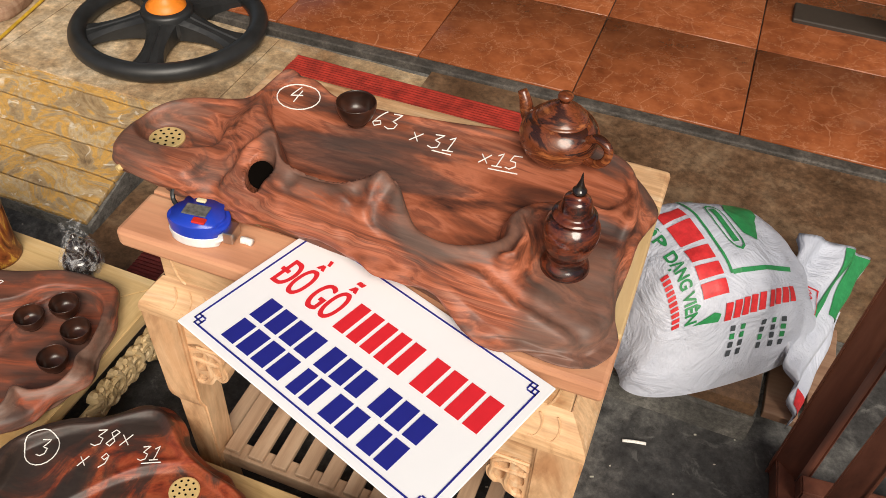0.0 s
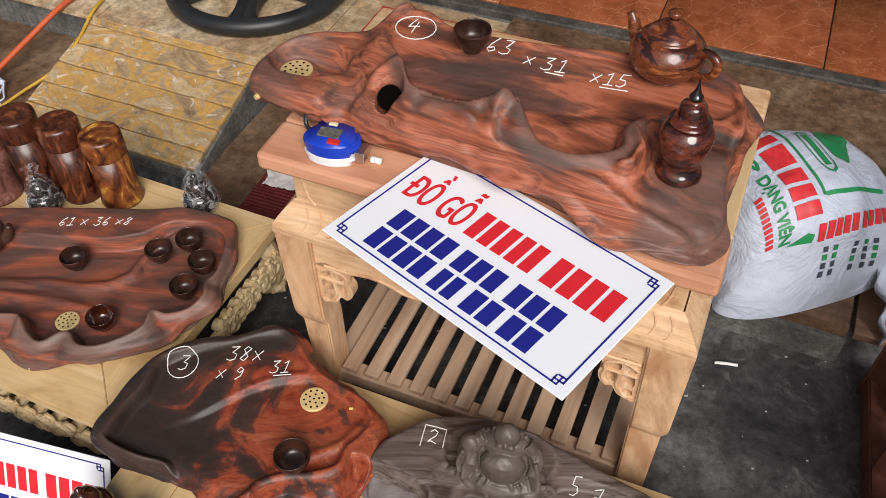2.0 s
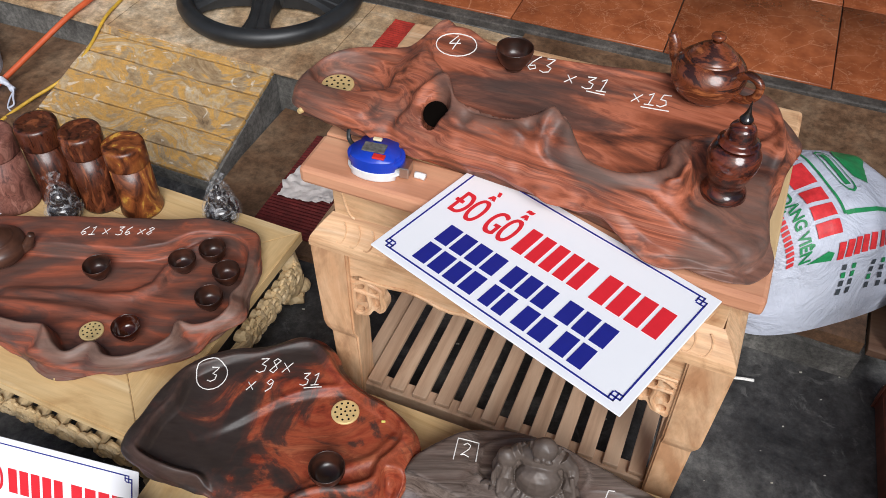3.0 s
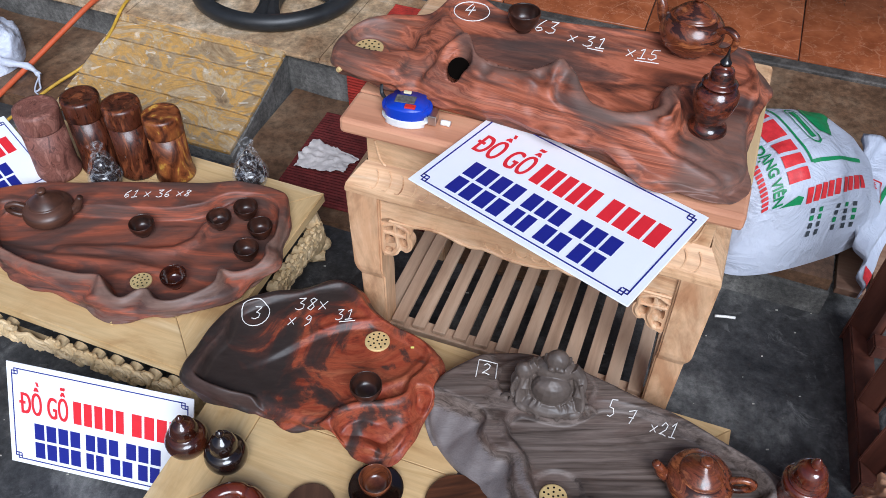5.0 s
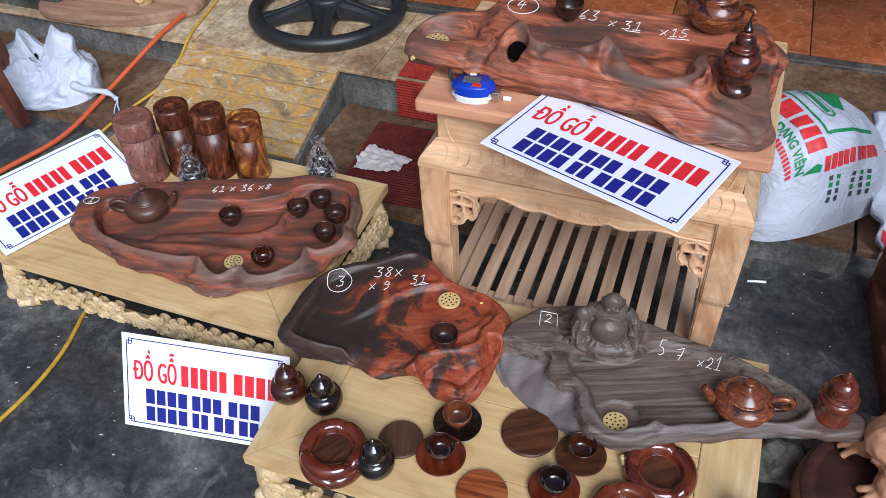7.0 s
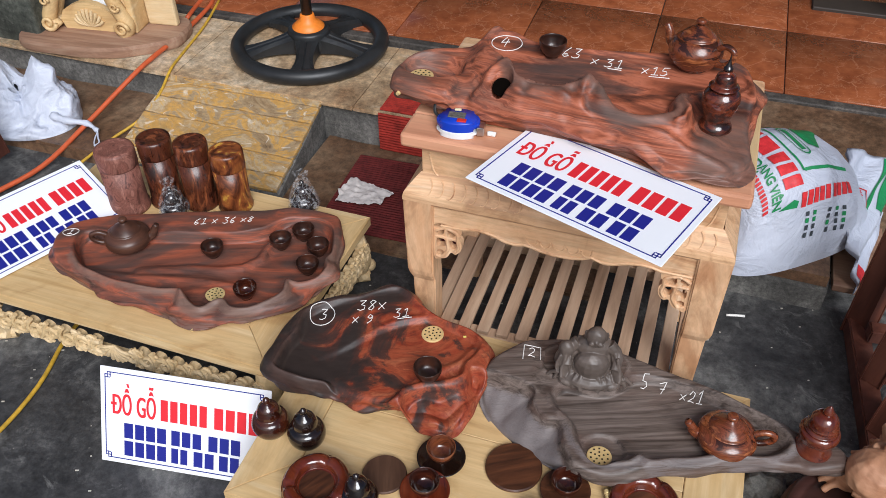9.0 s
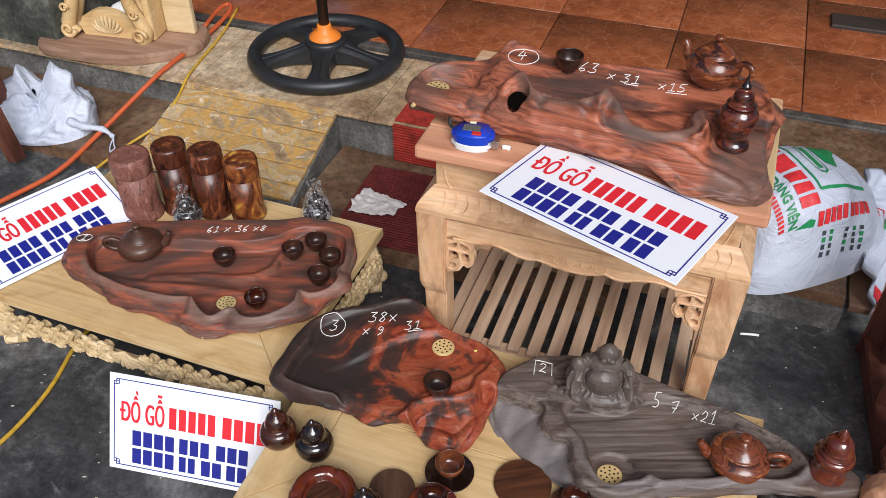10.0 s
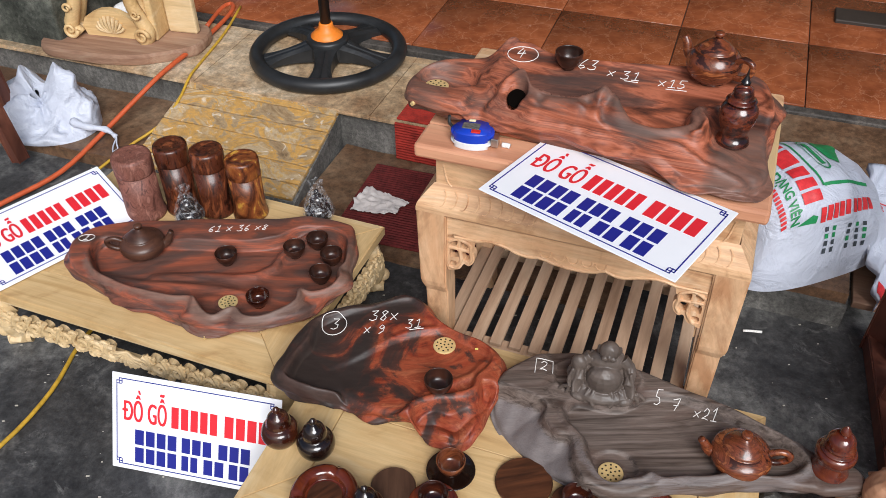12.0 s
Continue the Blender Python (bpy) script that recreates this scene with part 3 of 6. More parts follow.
make_sign(frame_from((-1.244, 0.818, 0.190), (-1.008, 1.050, 0.19), (-1.350, 0.940, 0.236)), "white board sign with red and blue print, leaning on wooden canisters")


# ---- the stool ----
def make_stool():
    s = thing("stool", pose(-0.0115, 0.793, 0, 0, 0, -21), "tall honey-coloured wooden stool table with carved apron and slatted shelf", "table")
    w, d = 0.2945, 0.189
    part("top_frame", box(-w, w - 0.0, -d, -d + 0.075, 0.578, 0.605, 0.006), stool_pink, s, "pinkish wood front rail of the top")
    part("top_frame", box(-w, w, d - 0.075, d, 0.578, 0.605, 0.006), stool_rail, s)
    part("top_frame", box(-w + 0.001, -w + 0.08, -d + 0.0752, d - 0.0752, 0.5785, 0.6046, 0.003), stool_pink, s)
    part("top_frame", box(w - 0.085, w - 0.0005, -d + 0.0752, d - 0.0752, 0.5785, 0.6046, 0.003), stool_pale, s, "light wood side rail of the top")
    part("top_panel", box(-w + 0.0802, w - 0.0852, -d + 0.0752, d - 0.0752, 0.582, 0.604), stool_pale, s)
    part("waist", box(-w + 0.030, w - 0.030, -d + 0.028, d - 0.028, 0.49, 0.578, 0.002), stool_rail, s)
    for x0 in (-0.25, 0.06):
        pts = [(x0, 0, 0.555), (x0 + 0.012, 0, 0.512), (x0 + 0.05, 0, 0.505), (x0 + 0.095, 0, 0.512), (x0 + 0.14, 0, 0.505), (x0 + 0.178, 0, 0.512), (x0 + 0.19, 0, 0.555)]
        part("moulding", tube([(x, -d + 0.028, z) for x, _, z in pts], 0.0022, 6), stool_rail, s)
    # flared ledge below the waist
    bm = bmesh.new()
    rings = []
    for inset, z in ((0.028, 0.512), (0.022, 0.505), (0.010, 0.490), (0.002, 0.478), (0.0, 0.470), (0.0, 0.462), (0.006, 0.455), (0.02, 0.452)):
        rings.append([bm.verts.new((sx * (w - inset), sy * (d - inset), z)) for sx, sy in ((-1, -1), (1, -1), (1, 1), (-1, 1))])
    for a, b in zip(rings, rings[1:]):
        for i in range(4):
            j = (i + 1) % 4
            bm.faces.new((a[i], b[i], b[j], a[j]))
    part("ledge", bm, stool_rail, s, "flared ledge with carved petals")
    for k in range(9):
        for sx in (-1, 1):
            x = sx * (w - 0.045 - k * 0.021)
            c = [(x + 0.009 * math.cos(t) , -d + 0.0115 - 0.0088 * math.sin(t), 0.4925 - 0.0135 * math.sin(t)) for t in np.linspace(-1.2, 1.9, 7)]
            part("petal", tube(c, 0.0013, 5, soft=2), stool_rail, s)
    # aprons, front and back, with a scalloped lower edge
    def scallop(half):
        top = [(-half, 0.462), (half, 0.462)]
        low = []
        for x in np.linspace(half, -half, 81):
            u = abs(x) / half
            z = 0.408
            z -= 0.016 * max(0.0, 1 - (abs(x) / 0.055) ** 2) ** 0.5 * 0.9
            z -= 0.009 * max(0.0, 1 - ((abs(x) - 0.085) / 0.03) ** 2)
            z += 0.006 * max(0.0, 1 - ((abs(x) - 0.15) / 0.03) ** 2)
            low.append((x, z))
        return top + low
    for y in (-d + 0.008, d - 0.030):
        part("apron", extrude_outline(scallop(w - 0.05), y, y + 0.022), stool_rail, s)
    edge = [(x, -d + 0.0075, z + 0.004) for x, z in scallop(w - 0.06)[2::3]]
    part("moulding", tube(edge, 0.0028, 6, soft=0), stool_rail, s, "thin carved roll along the scalloped edge")
    for sx in (-1, 1):
        bm = box(sx * (w - 0.008) - 0.011, sx * (w - 0.008) + 0.011, -d + 0.05, d - 0.05, 0.412, 0.462, 0.002)
        for v in bm.verts:
            v.co.x -= sx * 0.011
        part("apron", bm, stool_rail, s)
    for x in (-0.05, -0.025, 0, 0.025, 0.05):
        c = [(x + 0.010 * math.cos(t), -d + 0.0075, 0.425 + 0.012 * math.sin(t) - 0.004) for t in np.linspace(math.pi, 2.1 * math.pi, 8)]
        part("carving", tube(c, 0.0016, 5, soft=2), stool_rail, s)
    # legs with a thicker block above and an inset foot
    for sx in (-1, 1):
        for sy in (-1, 1):
            bm = bmesh.new()
            rings = []
            for z, o, t in ((0.462, 0.0, 0.058), (0.40, 0.001, 0.056), (0.29, 0.003, 0.053), (0.278, 0.005, 0.051), (0.262, 0.011, 0.046), (0.10, 0.014, 0.043), (0.03, 0.014, 0.043), (0.0, 0.012, 0.046)):
                x1, y1 = sx * (w - o), sy * (d - o)
                x0, y0 = sx * (w - o - t), sy * (d - o - t)
                rings.append([bm.verts.new((x, y, z)) for x, y in ((x0, y0), (x1, y0), (x1, y1), (x0, y1))])
            for a, b in zip(rings, rings[1:]):
                for i in range(4):
                    j = (i + 1) % 4
                    bm.faces.new((a[i], a[j], b[j], b[i]))
            bm.faces.new(rings[0]); bm.faces.new(rings[-1])
            bmesh.ops.recalc_face_normals(bm, faces=bm.faces)
            bmesh.ops.bevel(bm, geom=[e for e in bm.edges if abs(e.verts[0].co.z - e.verts[1].co.z) > 0.01], offset=0.003, segments=2, affect="EDGES")
            part("leg", bm, stool_wood, s)
        # pierced corner bracket: a curling scroll
        x0 = sx * (w - 0.057)
        outline = [(0, 0.412), (0.050, 0.412), (0.054, 0.398), (0.049, 0.388), (0.055, 0.376), (0.053, 0.358), (0.043, 0.347), (0.034, 0.350), (0.026, 0.336), (0.012, 0.330), (0, 0.334)]
        rings = [[(0.007, 0.403), (0.020, 0.404), (0.019, 0.392), (0.007, 0.390)], [(0.028, 0.404), (0.043, 0.402), (0.040, 0.390), (0.028, 0.388)], [(0.030, 0.378), (0.044, 0.378), (0.044, 0.364), (0.034, 0.360)], [(0.007, 0.380), (0.020, 0.380), (0.024, 0.366), (0.007, 0.360)], [(0.007, 0.351), (0.018, 0.352), (0.018, 0.343), (0.007, 0.341)]]
        bend = lambda loop, per: [(x0 - sx * p.x, p.y) for p in closed_curve([(a, c) for a, c in loop], per * len(loop))]
        bm = extrude_outline(bend(outline, 3), -d + 0.008, -d + 0.024, [bend(r, 4) for r in rings])
        for pts, r in (([(0.003, 0.398), (0.024, 0.408), (0.046, 0.398), (0.047, 0.382), (0.049, 0.366), (0.042, 0.354)], 0.0035), ([(0.004, 0.385), (0.024, 0.384), (0.027, 0.372), (0.028, 0.356), (0.016, 0.337), (0.004, 0.338)], 0.0035), ([(0.024, 0.384), (0.036, 0.384), (0.046, 0.384)], 0.003)):
            add_tube(bm, [(x0 - sx * x, -d + 0.008, z) for x, z in pts], r, 7)
        part("bracket", bm, stool_wood, s, "pierced carved corner bracket")
    # slatted shelf
    for y in (-d + 0.022, d - 0.050):
        part("rail", box(-w + 0.03, w - 0.03, y, y + 0.028, 0.098, 0.128, 0.002), slat_wood, s, "reddish shelf rail")
    for sx in (-1, 1):
        x = sx * (w - 0.042)
        part("rail", box(x - 0.013, x + 0.013, -d + 0.05, d - 0.05, 0.100, 0.127, 0.002), slat_wood, s)
    n = 12
    for k in range(n):
        x = -w + 0.072 + k * (2 * w - 0.144) / (n - 1)
        part("slat", box(x - 0.0125, x + 0.0125, -d + 0.026, d - 0.026, 0.1285, 0.1385, 0.0015), slat_wood, s)
    return s


make_stool()


# ---- carved low tables ----
def spiral(bm, cx, cz, y, size, turns=1.25, r=0.004, flip=1, start=0.0):
    pts = []
    for k in range(16):
        t = k / 15
        a = start + flip * t * turns * 2 * math.pi
        q = size * (1 - 0.78 * t)
        pts.append((cx + q * math.cos(a), y, cz + q * math.sin(a)))
    add_tube(bm, pts, lambda u: r * (1 - 0.35 * u), 7, soft=1)


def carved_apron(length, y, z1, drop, seed):
    """A pierced apron board with scrolls and a flower in the middle, facing -y."""
    rng = random.Random(seed)
    low, holes = [], []
    half = length / 2
    for x in np.linspace(half, -half, 141):
        u = abs(x) / half
        z = z1 - drop * (0.78 - 0.16 * math.cos(u * math.pi * 5) - 0.30 * max(0, u - 0.86) / 0.14 * 0.0 + 0.22 * max(0, 1 - u / 0.14))
        low.append((x, z))
    for u in (0.17, 0.29, 0.41, 0.53, 0.65, 0.77, 0.89):
        for sx in (-1, 1):
            for k, (ox, oz, a, c) in enumerate(((0.0, 0.40, 0.013, 0.011), (0.045, 0.66, 0.008, 0.007))):
                cx, cz = sx * (u + ox) * half, z1 - drop * oz
                holes.append([(cx + a * math.cos(q), cz + c * math.sin(q)) for q in np.linspace(0, 2 * math.pi, 10, endpoint=False)])
    bm = extrude_outline([(-half, z1), (half, z1)] + low, y, y + 0.018, holes)
    for k, u in enumerate((0.11, 0.23, 0.35, 0.47, 0.59, 0.71, 0.83, 0.94)):
        for sx in (-1, 1):
            flip = sx * (1 if k % 2 else -1)
            spiral(bm, sx * u * half, z1 - drop * 0.46, y - 0.004, 0.019, 1.35, 0.0066, flip, 1.2 + k + 0.4 * rng.random())
            spiral(bm, sx * (u + 0.055) * half, z1 - drop * 0.74, y - 0.003, 0.0115, 1.15, 0.0050, -flip, rng.random() * 3)
            spiral(bm, sx * (u + 0.060) * half, z1 - drop * 0.22, y - 0.003, 0.0105, 1.15, 0.0046, flip, rng.random() * 3)
            x0 = sx * (u + 0.03) * half
            add_tube(bm, [(x0, y - 0.002, z1 - drop * 0.12), (x0 + sx * 0.010, y - 0.006, z1 - drop * 0.42), (x0 - sx * 0.004, y - 0.003, z1 - drop * 0.82)], lambda q: 0.0058 - 0.0025 * q, 7)
    for k in range(9):
        a = math.pi * (1.06 + 0.88 * k / 8)
        add_tube(bm, [(0, y - 0.003, z1 - drop * 0.22), (0.020 * math.cos(a), y - 0.008, z1 - drop * 0.25 + 0.020 * math.sin(a)), (0.036 * math.cos(a), y - 0.004, z1 - drop * 0.28 + 0.038 * math.sin(a))], lambda q: 0.0028 + 0.0028 * q, 7)
    return bm


def scroll_foot(bm, x, y, sx, sy, h):
    """A foot that swells out at the corner and curls at the ground."""
    for dx, dy in ((1, 0), (0, 1)):
        pts = [(x, y, h), (x + sx * 0.012 * dx, y + sy * 0.012 * dy, h * 0.78), (x + sx * 0.016 * dx, y + sy * 0.016 * dy, h * 0.5), (x + sx * 0.004 * dx, y + sy * 0.004 * dy, h * 0.25), (x + sx * 0.012 * dx, y + sy * 0.012 * dy, 0.016)]
        add_tube(bm, pts, lambda u: 0.021 - 0.004 * math.sin(u * math.pi), 10)
    add_tube(bm, [(x - sx * 0.02, y - sy * 0.012, 0.017), (x + sx * 0.022, y + sy * 0.012, 0.017)], 0.017, 12, soft=0)
    r = bmesh.ops.create_uvsphere(bm, u_segments=12, v_segments=8, radius=0.016)
    for v in r["verts"]:
        v.co = Vector((x + sx * 0.022 + v.co.x, y + sy * 0.015 + v.co.y, 0.045 + v.co.z))


def low_table(m, w, d, h, label, boards, seed):
    s = thing("low_table", m, label, "table", "carved low tables")
    t, f = 0.022, 0.095
    z0, z1 = h - t, h
    # mitred frame: four boards
    def mitre(name, quad, mat):
        bm = bmesh.new()
        lo = [bm.verts.new((x, y, z0)) for x, y in quad]
        hi = [bm.verts.new((x, y, z1)) for x, y in quad]
        bm.faces.new(lo[::-1]); bm.faces.new(hi)
        for i in range(4):
            j = (i + 1) % 4
            bm.faces.new((lo[i], lo[j], hi[j], hi[i]))
        bmesh.ops.recalc_face_normals(bm, faces=bm.faces)
        bmesh.ops.bevel(bm, geom=[e for e in bm.edges if all(v.co.z > z1 - 1e-5 for v in e.verts)], offset=0.0012, segments=2, affect="EDGES")
        part(name, bm, mat, s)
    g = 0.0005
    mitre("frame_board", [(g, 0), (w - g, 0), (w - f, f - g), (f, f - g)], pale_wood)
    mitre("frame_board", [(f, d - f + g), (w - f, d - f + g), (w - g, d), (g, d)], pale_wood)
    mitre("frame_board", [(0, g), (f - g, f), (f - g, d - f), (0, d - g)], pale_wood_side)
    mitre("frame_board", [(w - f + g, f), (w, g), (w, d - g), (w - f + g, d - f)], pale_wood_side)
    step = (d - 2 * f) / boards
    for k in range(boards):
        part("panel_board", box(f + g, w - f - g, f + k * step + g, f + (k + 1) * step - g, z0, z1 - 0.0008, 0.001, 1), pale_wood, s)
    part("moulding", box(0.006, w - 0.006, 0.006, d - 0.006, z0 - 0.010, z0 - 0.0002, 0.004), pale_wood, s)
    part("waist", box(0.014, w - 0.014, 0.014, d - 0.014, z0 - 0.026, z0 - 0.0102, 0.002), carved_wood, s)
    za, drop = z0 - 0.0262, 0.076
    for length, mm in ((w - 0.06, pose(w / 2, 0.004, 0)), (w - 0.06, pose(w / 2, d - 0.004, 0, 0, 0, 180)), (d - 0.06, pose(0.004, d / 2, 0, 0, 0, -90)), (d - 0.06, pose(w - 0.004, d / 2, 0, 0, 0, 90))):
        bm = carved_apron(length, 0.0, za, drop, seed)
        bm.transform(mm)
        part("apron", bm, carved_wood, s, "pierced apron carved with scrolls")
    for x, sx in ((0.028, -1), (w - 0.028, 1)):
        for y, sy in ((0.028, -1), (d - 0.028, 1)):
            bm = bmesh.new()
            scroll_foot(bm, x, y, sx, sy, za)
            part("foot", bm, carved_wood, s, "scrolled foot")
    return s


low_table(pose(-0.665, 0.303, 0, 0, 0, -20.8), 0.82, 0.475, 0.183, "low pale wooden table with carved apron, covered with small turned ware", 2, 3)
low_table(pose(-1.302, 0.842, 0, 0, 0, -22), 0.735, 0.49, 0.183, "low pale wooden table with pierced carved apron, carrying a tea tray", 2, 8)


# ---- tea trays carved from single pieces of heartwood ----
def bumpf(x, y, cx, cy, sx, sy=None, ang=0.0):
    sy = sy or sx
    c, s = math.cos(radians(ang)), math.sin(radians(ang))
    dx, dy = x - cx, y - cy
    u, v = (c * dx + s * dy) / sx, (-s * dx + c * dy) / sy
    return math.exp(-(u * u + v * v))


def seg_dist(x, y, pts):
    best = (9.0, 0.0)
    for i in range(len(pts) - 1):
        (ax, ay), (bx, by) = pts[i][:2], pts[i + 1][:2]
        dx, dy = bx - ax, by - ay
        t = max(0.0, min(1.0, ((x - ax) * dx + (y - ay) * dy) / (dx * dx + dy * dy + 1e-12)))
        q = math.hypot(x - ax - t * dx, y - ay - t * dy)
        if q < best[0]:
            best = (q, (i + t) / (len(pts) - 1))
    return best


def sstep(a, b, x):
    t = max(0.0, min(1.0, (x - a) / (b - a)))
    return t * t * (3 - 2 * t)


class Region:
    """A hollow with a smooth closed border; depth() is the distance inside it, negative outside."""

    def __init__(self, pts):
        ring = closed_curve(pts, 5 * len(pts))
        self.a = np.array([(p.x, p.y) for p in ring])
        self.b = np.roll(self.a, -1, 0)
        self.d = self.b - self.a
        self.l = (self.d ** 2).sum(1) + 1e-12
        self.known = {}

    def depth(self, x, y):
        key = (round(x, 5), round(y, 5))
        if key not in self.known:
            self.known[key] = self.find(x, y)
        return self.known[key]

    def find(self, x, y):
        q = np.array((x, y)) - self.a
        t = np.clip((q * self.d).sum(1) / self.l, 0, 1)
        m = float(np.sqrt(((q - self.d * t[:, None]) ** 2).sum(1).min()))
        over = (self.a[:, 1] > y) != (self.b[:, 1] > y)
        xs = self.a[over, 0] + (y - self.a[over, 1]) / (self.b[over, 1] - self.a[over, 1]) * self.d[over, 0]
        return m if int((xs > x).sum()) % 2 else -m


class Tray:
    """outline: control points round the rim; top(x, y, edge): height of the upper face, edge being the distance from the rim."""

    def __init__(self, name, m, outline, centre, top, material, label, side_in=0.03, bulge=0.006, seed=0.0, base=0.0, flats=(), flute=0.010, shoulder=0.010, dry=None):
        self.flats, self.shoulder = flats, shoulder
        self.thing = thing(name, m, label, "tea tray", "wooden tea trays")
        self.ring = closed_curve(outline, 360)
        self.top = top
        self.seg_a = np.array([(p.x, p.y) for p in self.ring])
        self.seg_d = np.roll(self.seg_a, -1, 0) - self.seg_a
        self.seg_l = (self.seg_d ** 2).sum(1) + 1e-12
        n, cen = len(self.ring), Vector(centre)
        bm = bmesh.new()
        rings, ss = [], [(k / 110) for k in range(1, 91)] + [0.82 + 0.18 * (k / 26) for k in range(1, 27)]
        c0 = bm.verts.new((cen.x, cen.y, self.height(cen.x, cen.y)))
        for s in ss:
            row = []
            for p in self.ring:
                q = cen + (p - cen) * s
                row.append(bm.verts.new((q.x, q.y, self.height(q.x, q.y))))
            rings.append(row)
        rim = [v.co.copy() for v in rings[-1]]
        for k in range(1, 19):
            t = k / 18
            row = []
            for i, p in enumerate(rim):
                out = (self.ring[(i + 1) % n] - self.ring[i - 1]).normalized()
                nrm = Vector((out.y, -out.x))
                if nrm.dot(Vector((p.x, p.y)) - cen) < 0:
                    nrm = -nrm
                w = (noise.noise(Vector((p.x * 14 + seed, p.y * 14, t * 1.6))) + 0.45 * noise.noise(Vector((p.x * 22 + seed, p.y * 22, t * 5 + p.x * 9)))) * flute * math.sin(math.pi * min(1, t * 1.1))
                si = side_in(p.x, p.y) if callable(side_in) else side_in
                off = bulge * math.sin(math.pi * min(1.0, t * 1.25)) - si * t ** 1.6 + w
                z = base + (p.z - base) * (1 - t)
                row.append(bm.verts.new((p.x + nrm.x * off, p.y + nrm.y * off, z)))
            rings.append(row)
        for i in range(n):
            bm.faces.new((c0, rings[0][i], rings[0][(i + 1) % n]))
        for a, b in zip(rings, rings[1:]):
            for i in range(n):
                j = (i + 1) % n
                bm.faces.new((a[i], b[i], b[j], a[j]))
        bm.faces.new(rings[-1][::-1])
        bmesh.ops.recalc_face_normals(bm, faces=bm.faces)
        body = part("body", bm, material, self.thing, smooth=True)
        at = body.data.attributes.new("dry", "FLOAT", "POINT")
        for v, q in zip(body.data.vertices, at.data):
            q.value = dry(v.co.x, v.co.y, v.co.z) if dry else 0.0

    def edge(self, x, y):
        q = np.array((x, y)) - self.seg_a
        t = np.clip((q * self.seg_d).sum(1) / self.seg_l, 0, 1)
        return float(np.sqrt(((q - self.seg_d * t[:, None]) ** 2).sum(1).min()))

    def height(self, x, y):
        e = self.edge(x, y)
        z = self.top(x, y, e)
        for fx, fy, fr, fz in self.flats:
            z += (fz - z) * sstep(fr * 1.5, fr * 1.05, math.hypot(x - fx, y - fy))
        r = self.shoulder
        if e < r:
            z -= r * (1 - math.sqrt(max(0.0, 1 - (1 - e / r) ** 2)))
        return z

    def drain(self, x, y, r, tilt=(0, 0)):
        z = self.height(x, y) + 0.001
        holes = [[(x + r * math.cos(a), y + r * math.sin(a)) for a in np.linspace(0, 2 * math.pi, 28, endpoint=False)]]
        bm = bmesh.new()
        add_lathe(bm, [(0, z - 0.004), (r, z - 0.004), (r, z + 0.0012), (r * 0.93, z + 0.002), (0, z + 0.0022)], 28, (x, y))
        bmesh.ops.recalc_face_normals(bm, faces=bm.faces)
        d = part("drain_cover", bm, brass, self.thing, "round pale brass drain cover with holes")
        # holes are not cut: black discs on the cover paint their dark insides
        for rr, k in ((0.0, 1), (0.36, 5), (0.7, 10)):
            for i in range(k):
                a = 2 * math.pi * (i + 0.3 * rr) / k
                hb = bmesh.new()
                bmesh.ops.create_circle(hb, cap_ends=True, segments=8, radius=r * 0.085)
                hb.transform(Matrix.Translation((x + r * rr * math.cos(a), y + r * rr * math.sin(a), z + 0.0026)))
                part("drain_hole", hb, hole_shade, d)

    def nozzle(self, x, y, z, yaw):
        bm = bmesh.new()
        add_lathe(bm, [(0, 0), (0.0045, 0), (0.0045, 0.006), (0.0036, 0.007), (0.0042, 0.009), (0.0036, 0.011), (0.0042, 0.013), (0.0034, 0.018), (0, 0.018)], 14)
        bm.transform(pose(x, y, z, 90, 0, yaw))
        part("nozzle", bm, brass, self.thing, "small brass drain nozzle")

    def chalk(self, strokes, lift=0.0012, width=0.0008):
        """Chalk strokes laid on the upper face, each a polyline in x and y."""
        for st in strokes:
            bm = bmesh.new()
            pts = []
            for (ax, ay), (bx, by) in zip(st, st[1:]):
                k = max(2, int(math.hypot(bx - ax, by - ay) / 0.003))
                pts += [(ax + (bx - ax) * i / k, ay + (by - ay) * i / k) for i in range(k)]
            pts.append(st[-1])
            add_tube(bm, [(x, y, self.height(x, y) + lift * 0.4) for x, y in pts], width, 5, soft=0)
            part("chalk_stroke", bm, chalk_mat, self.thing, "white handwritten chalk mark")


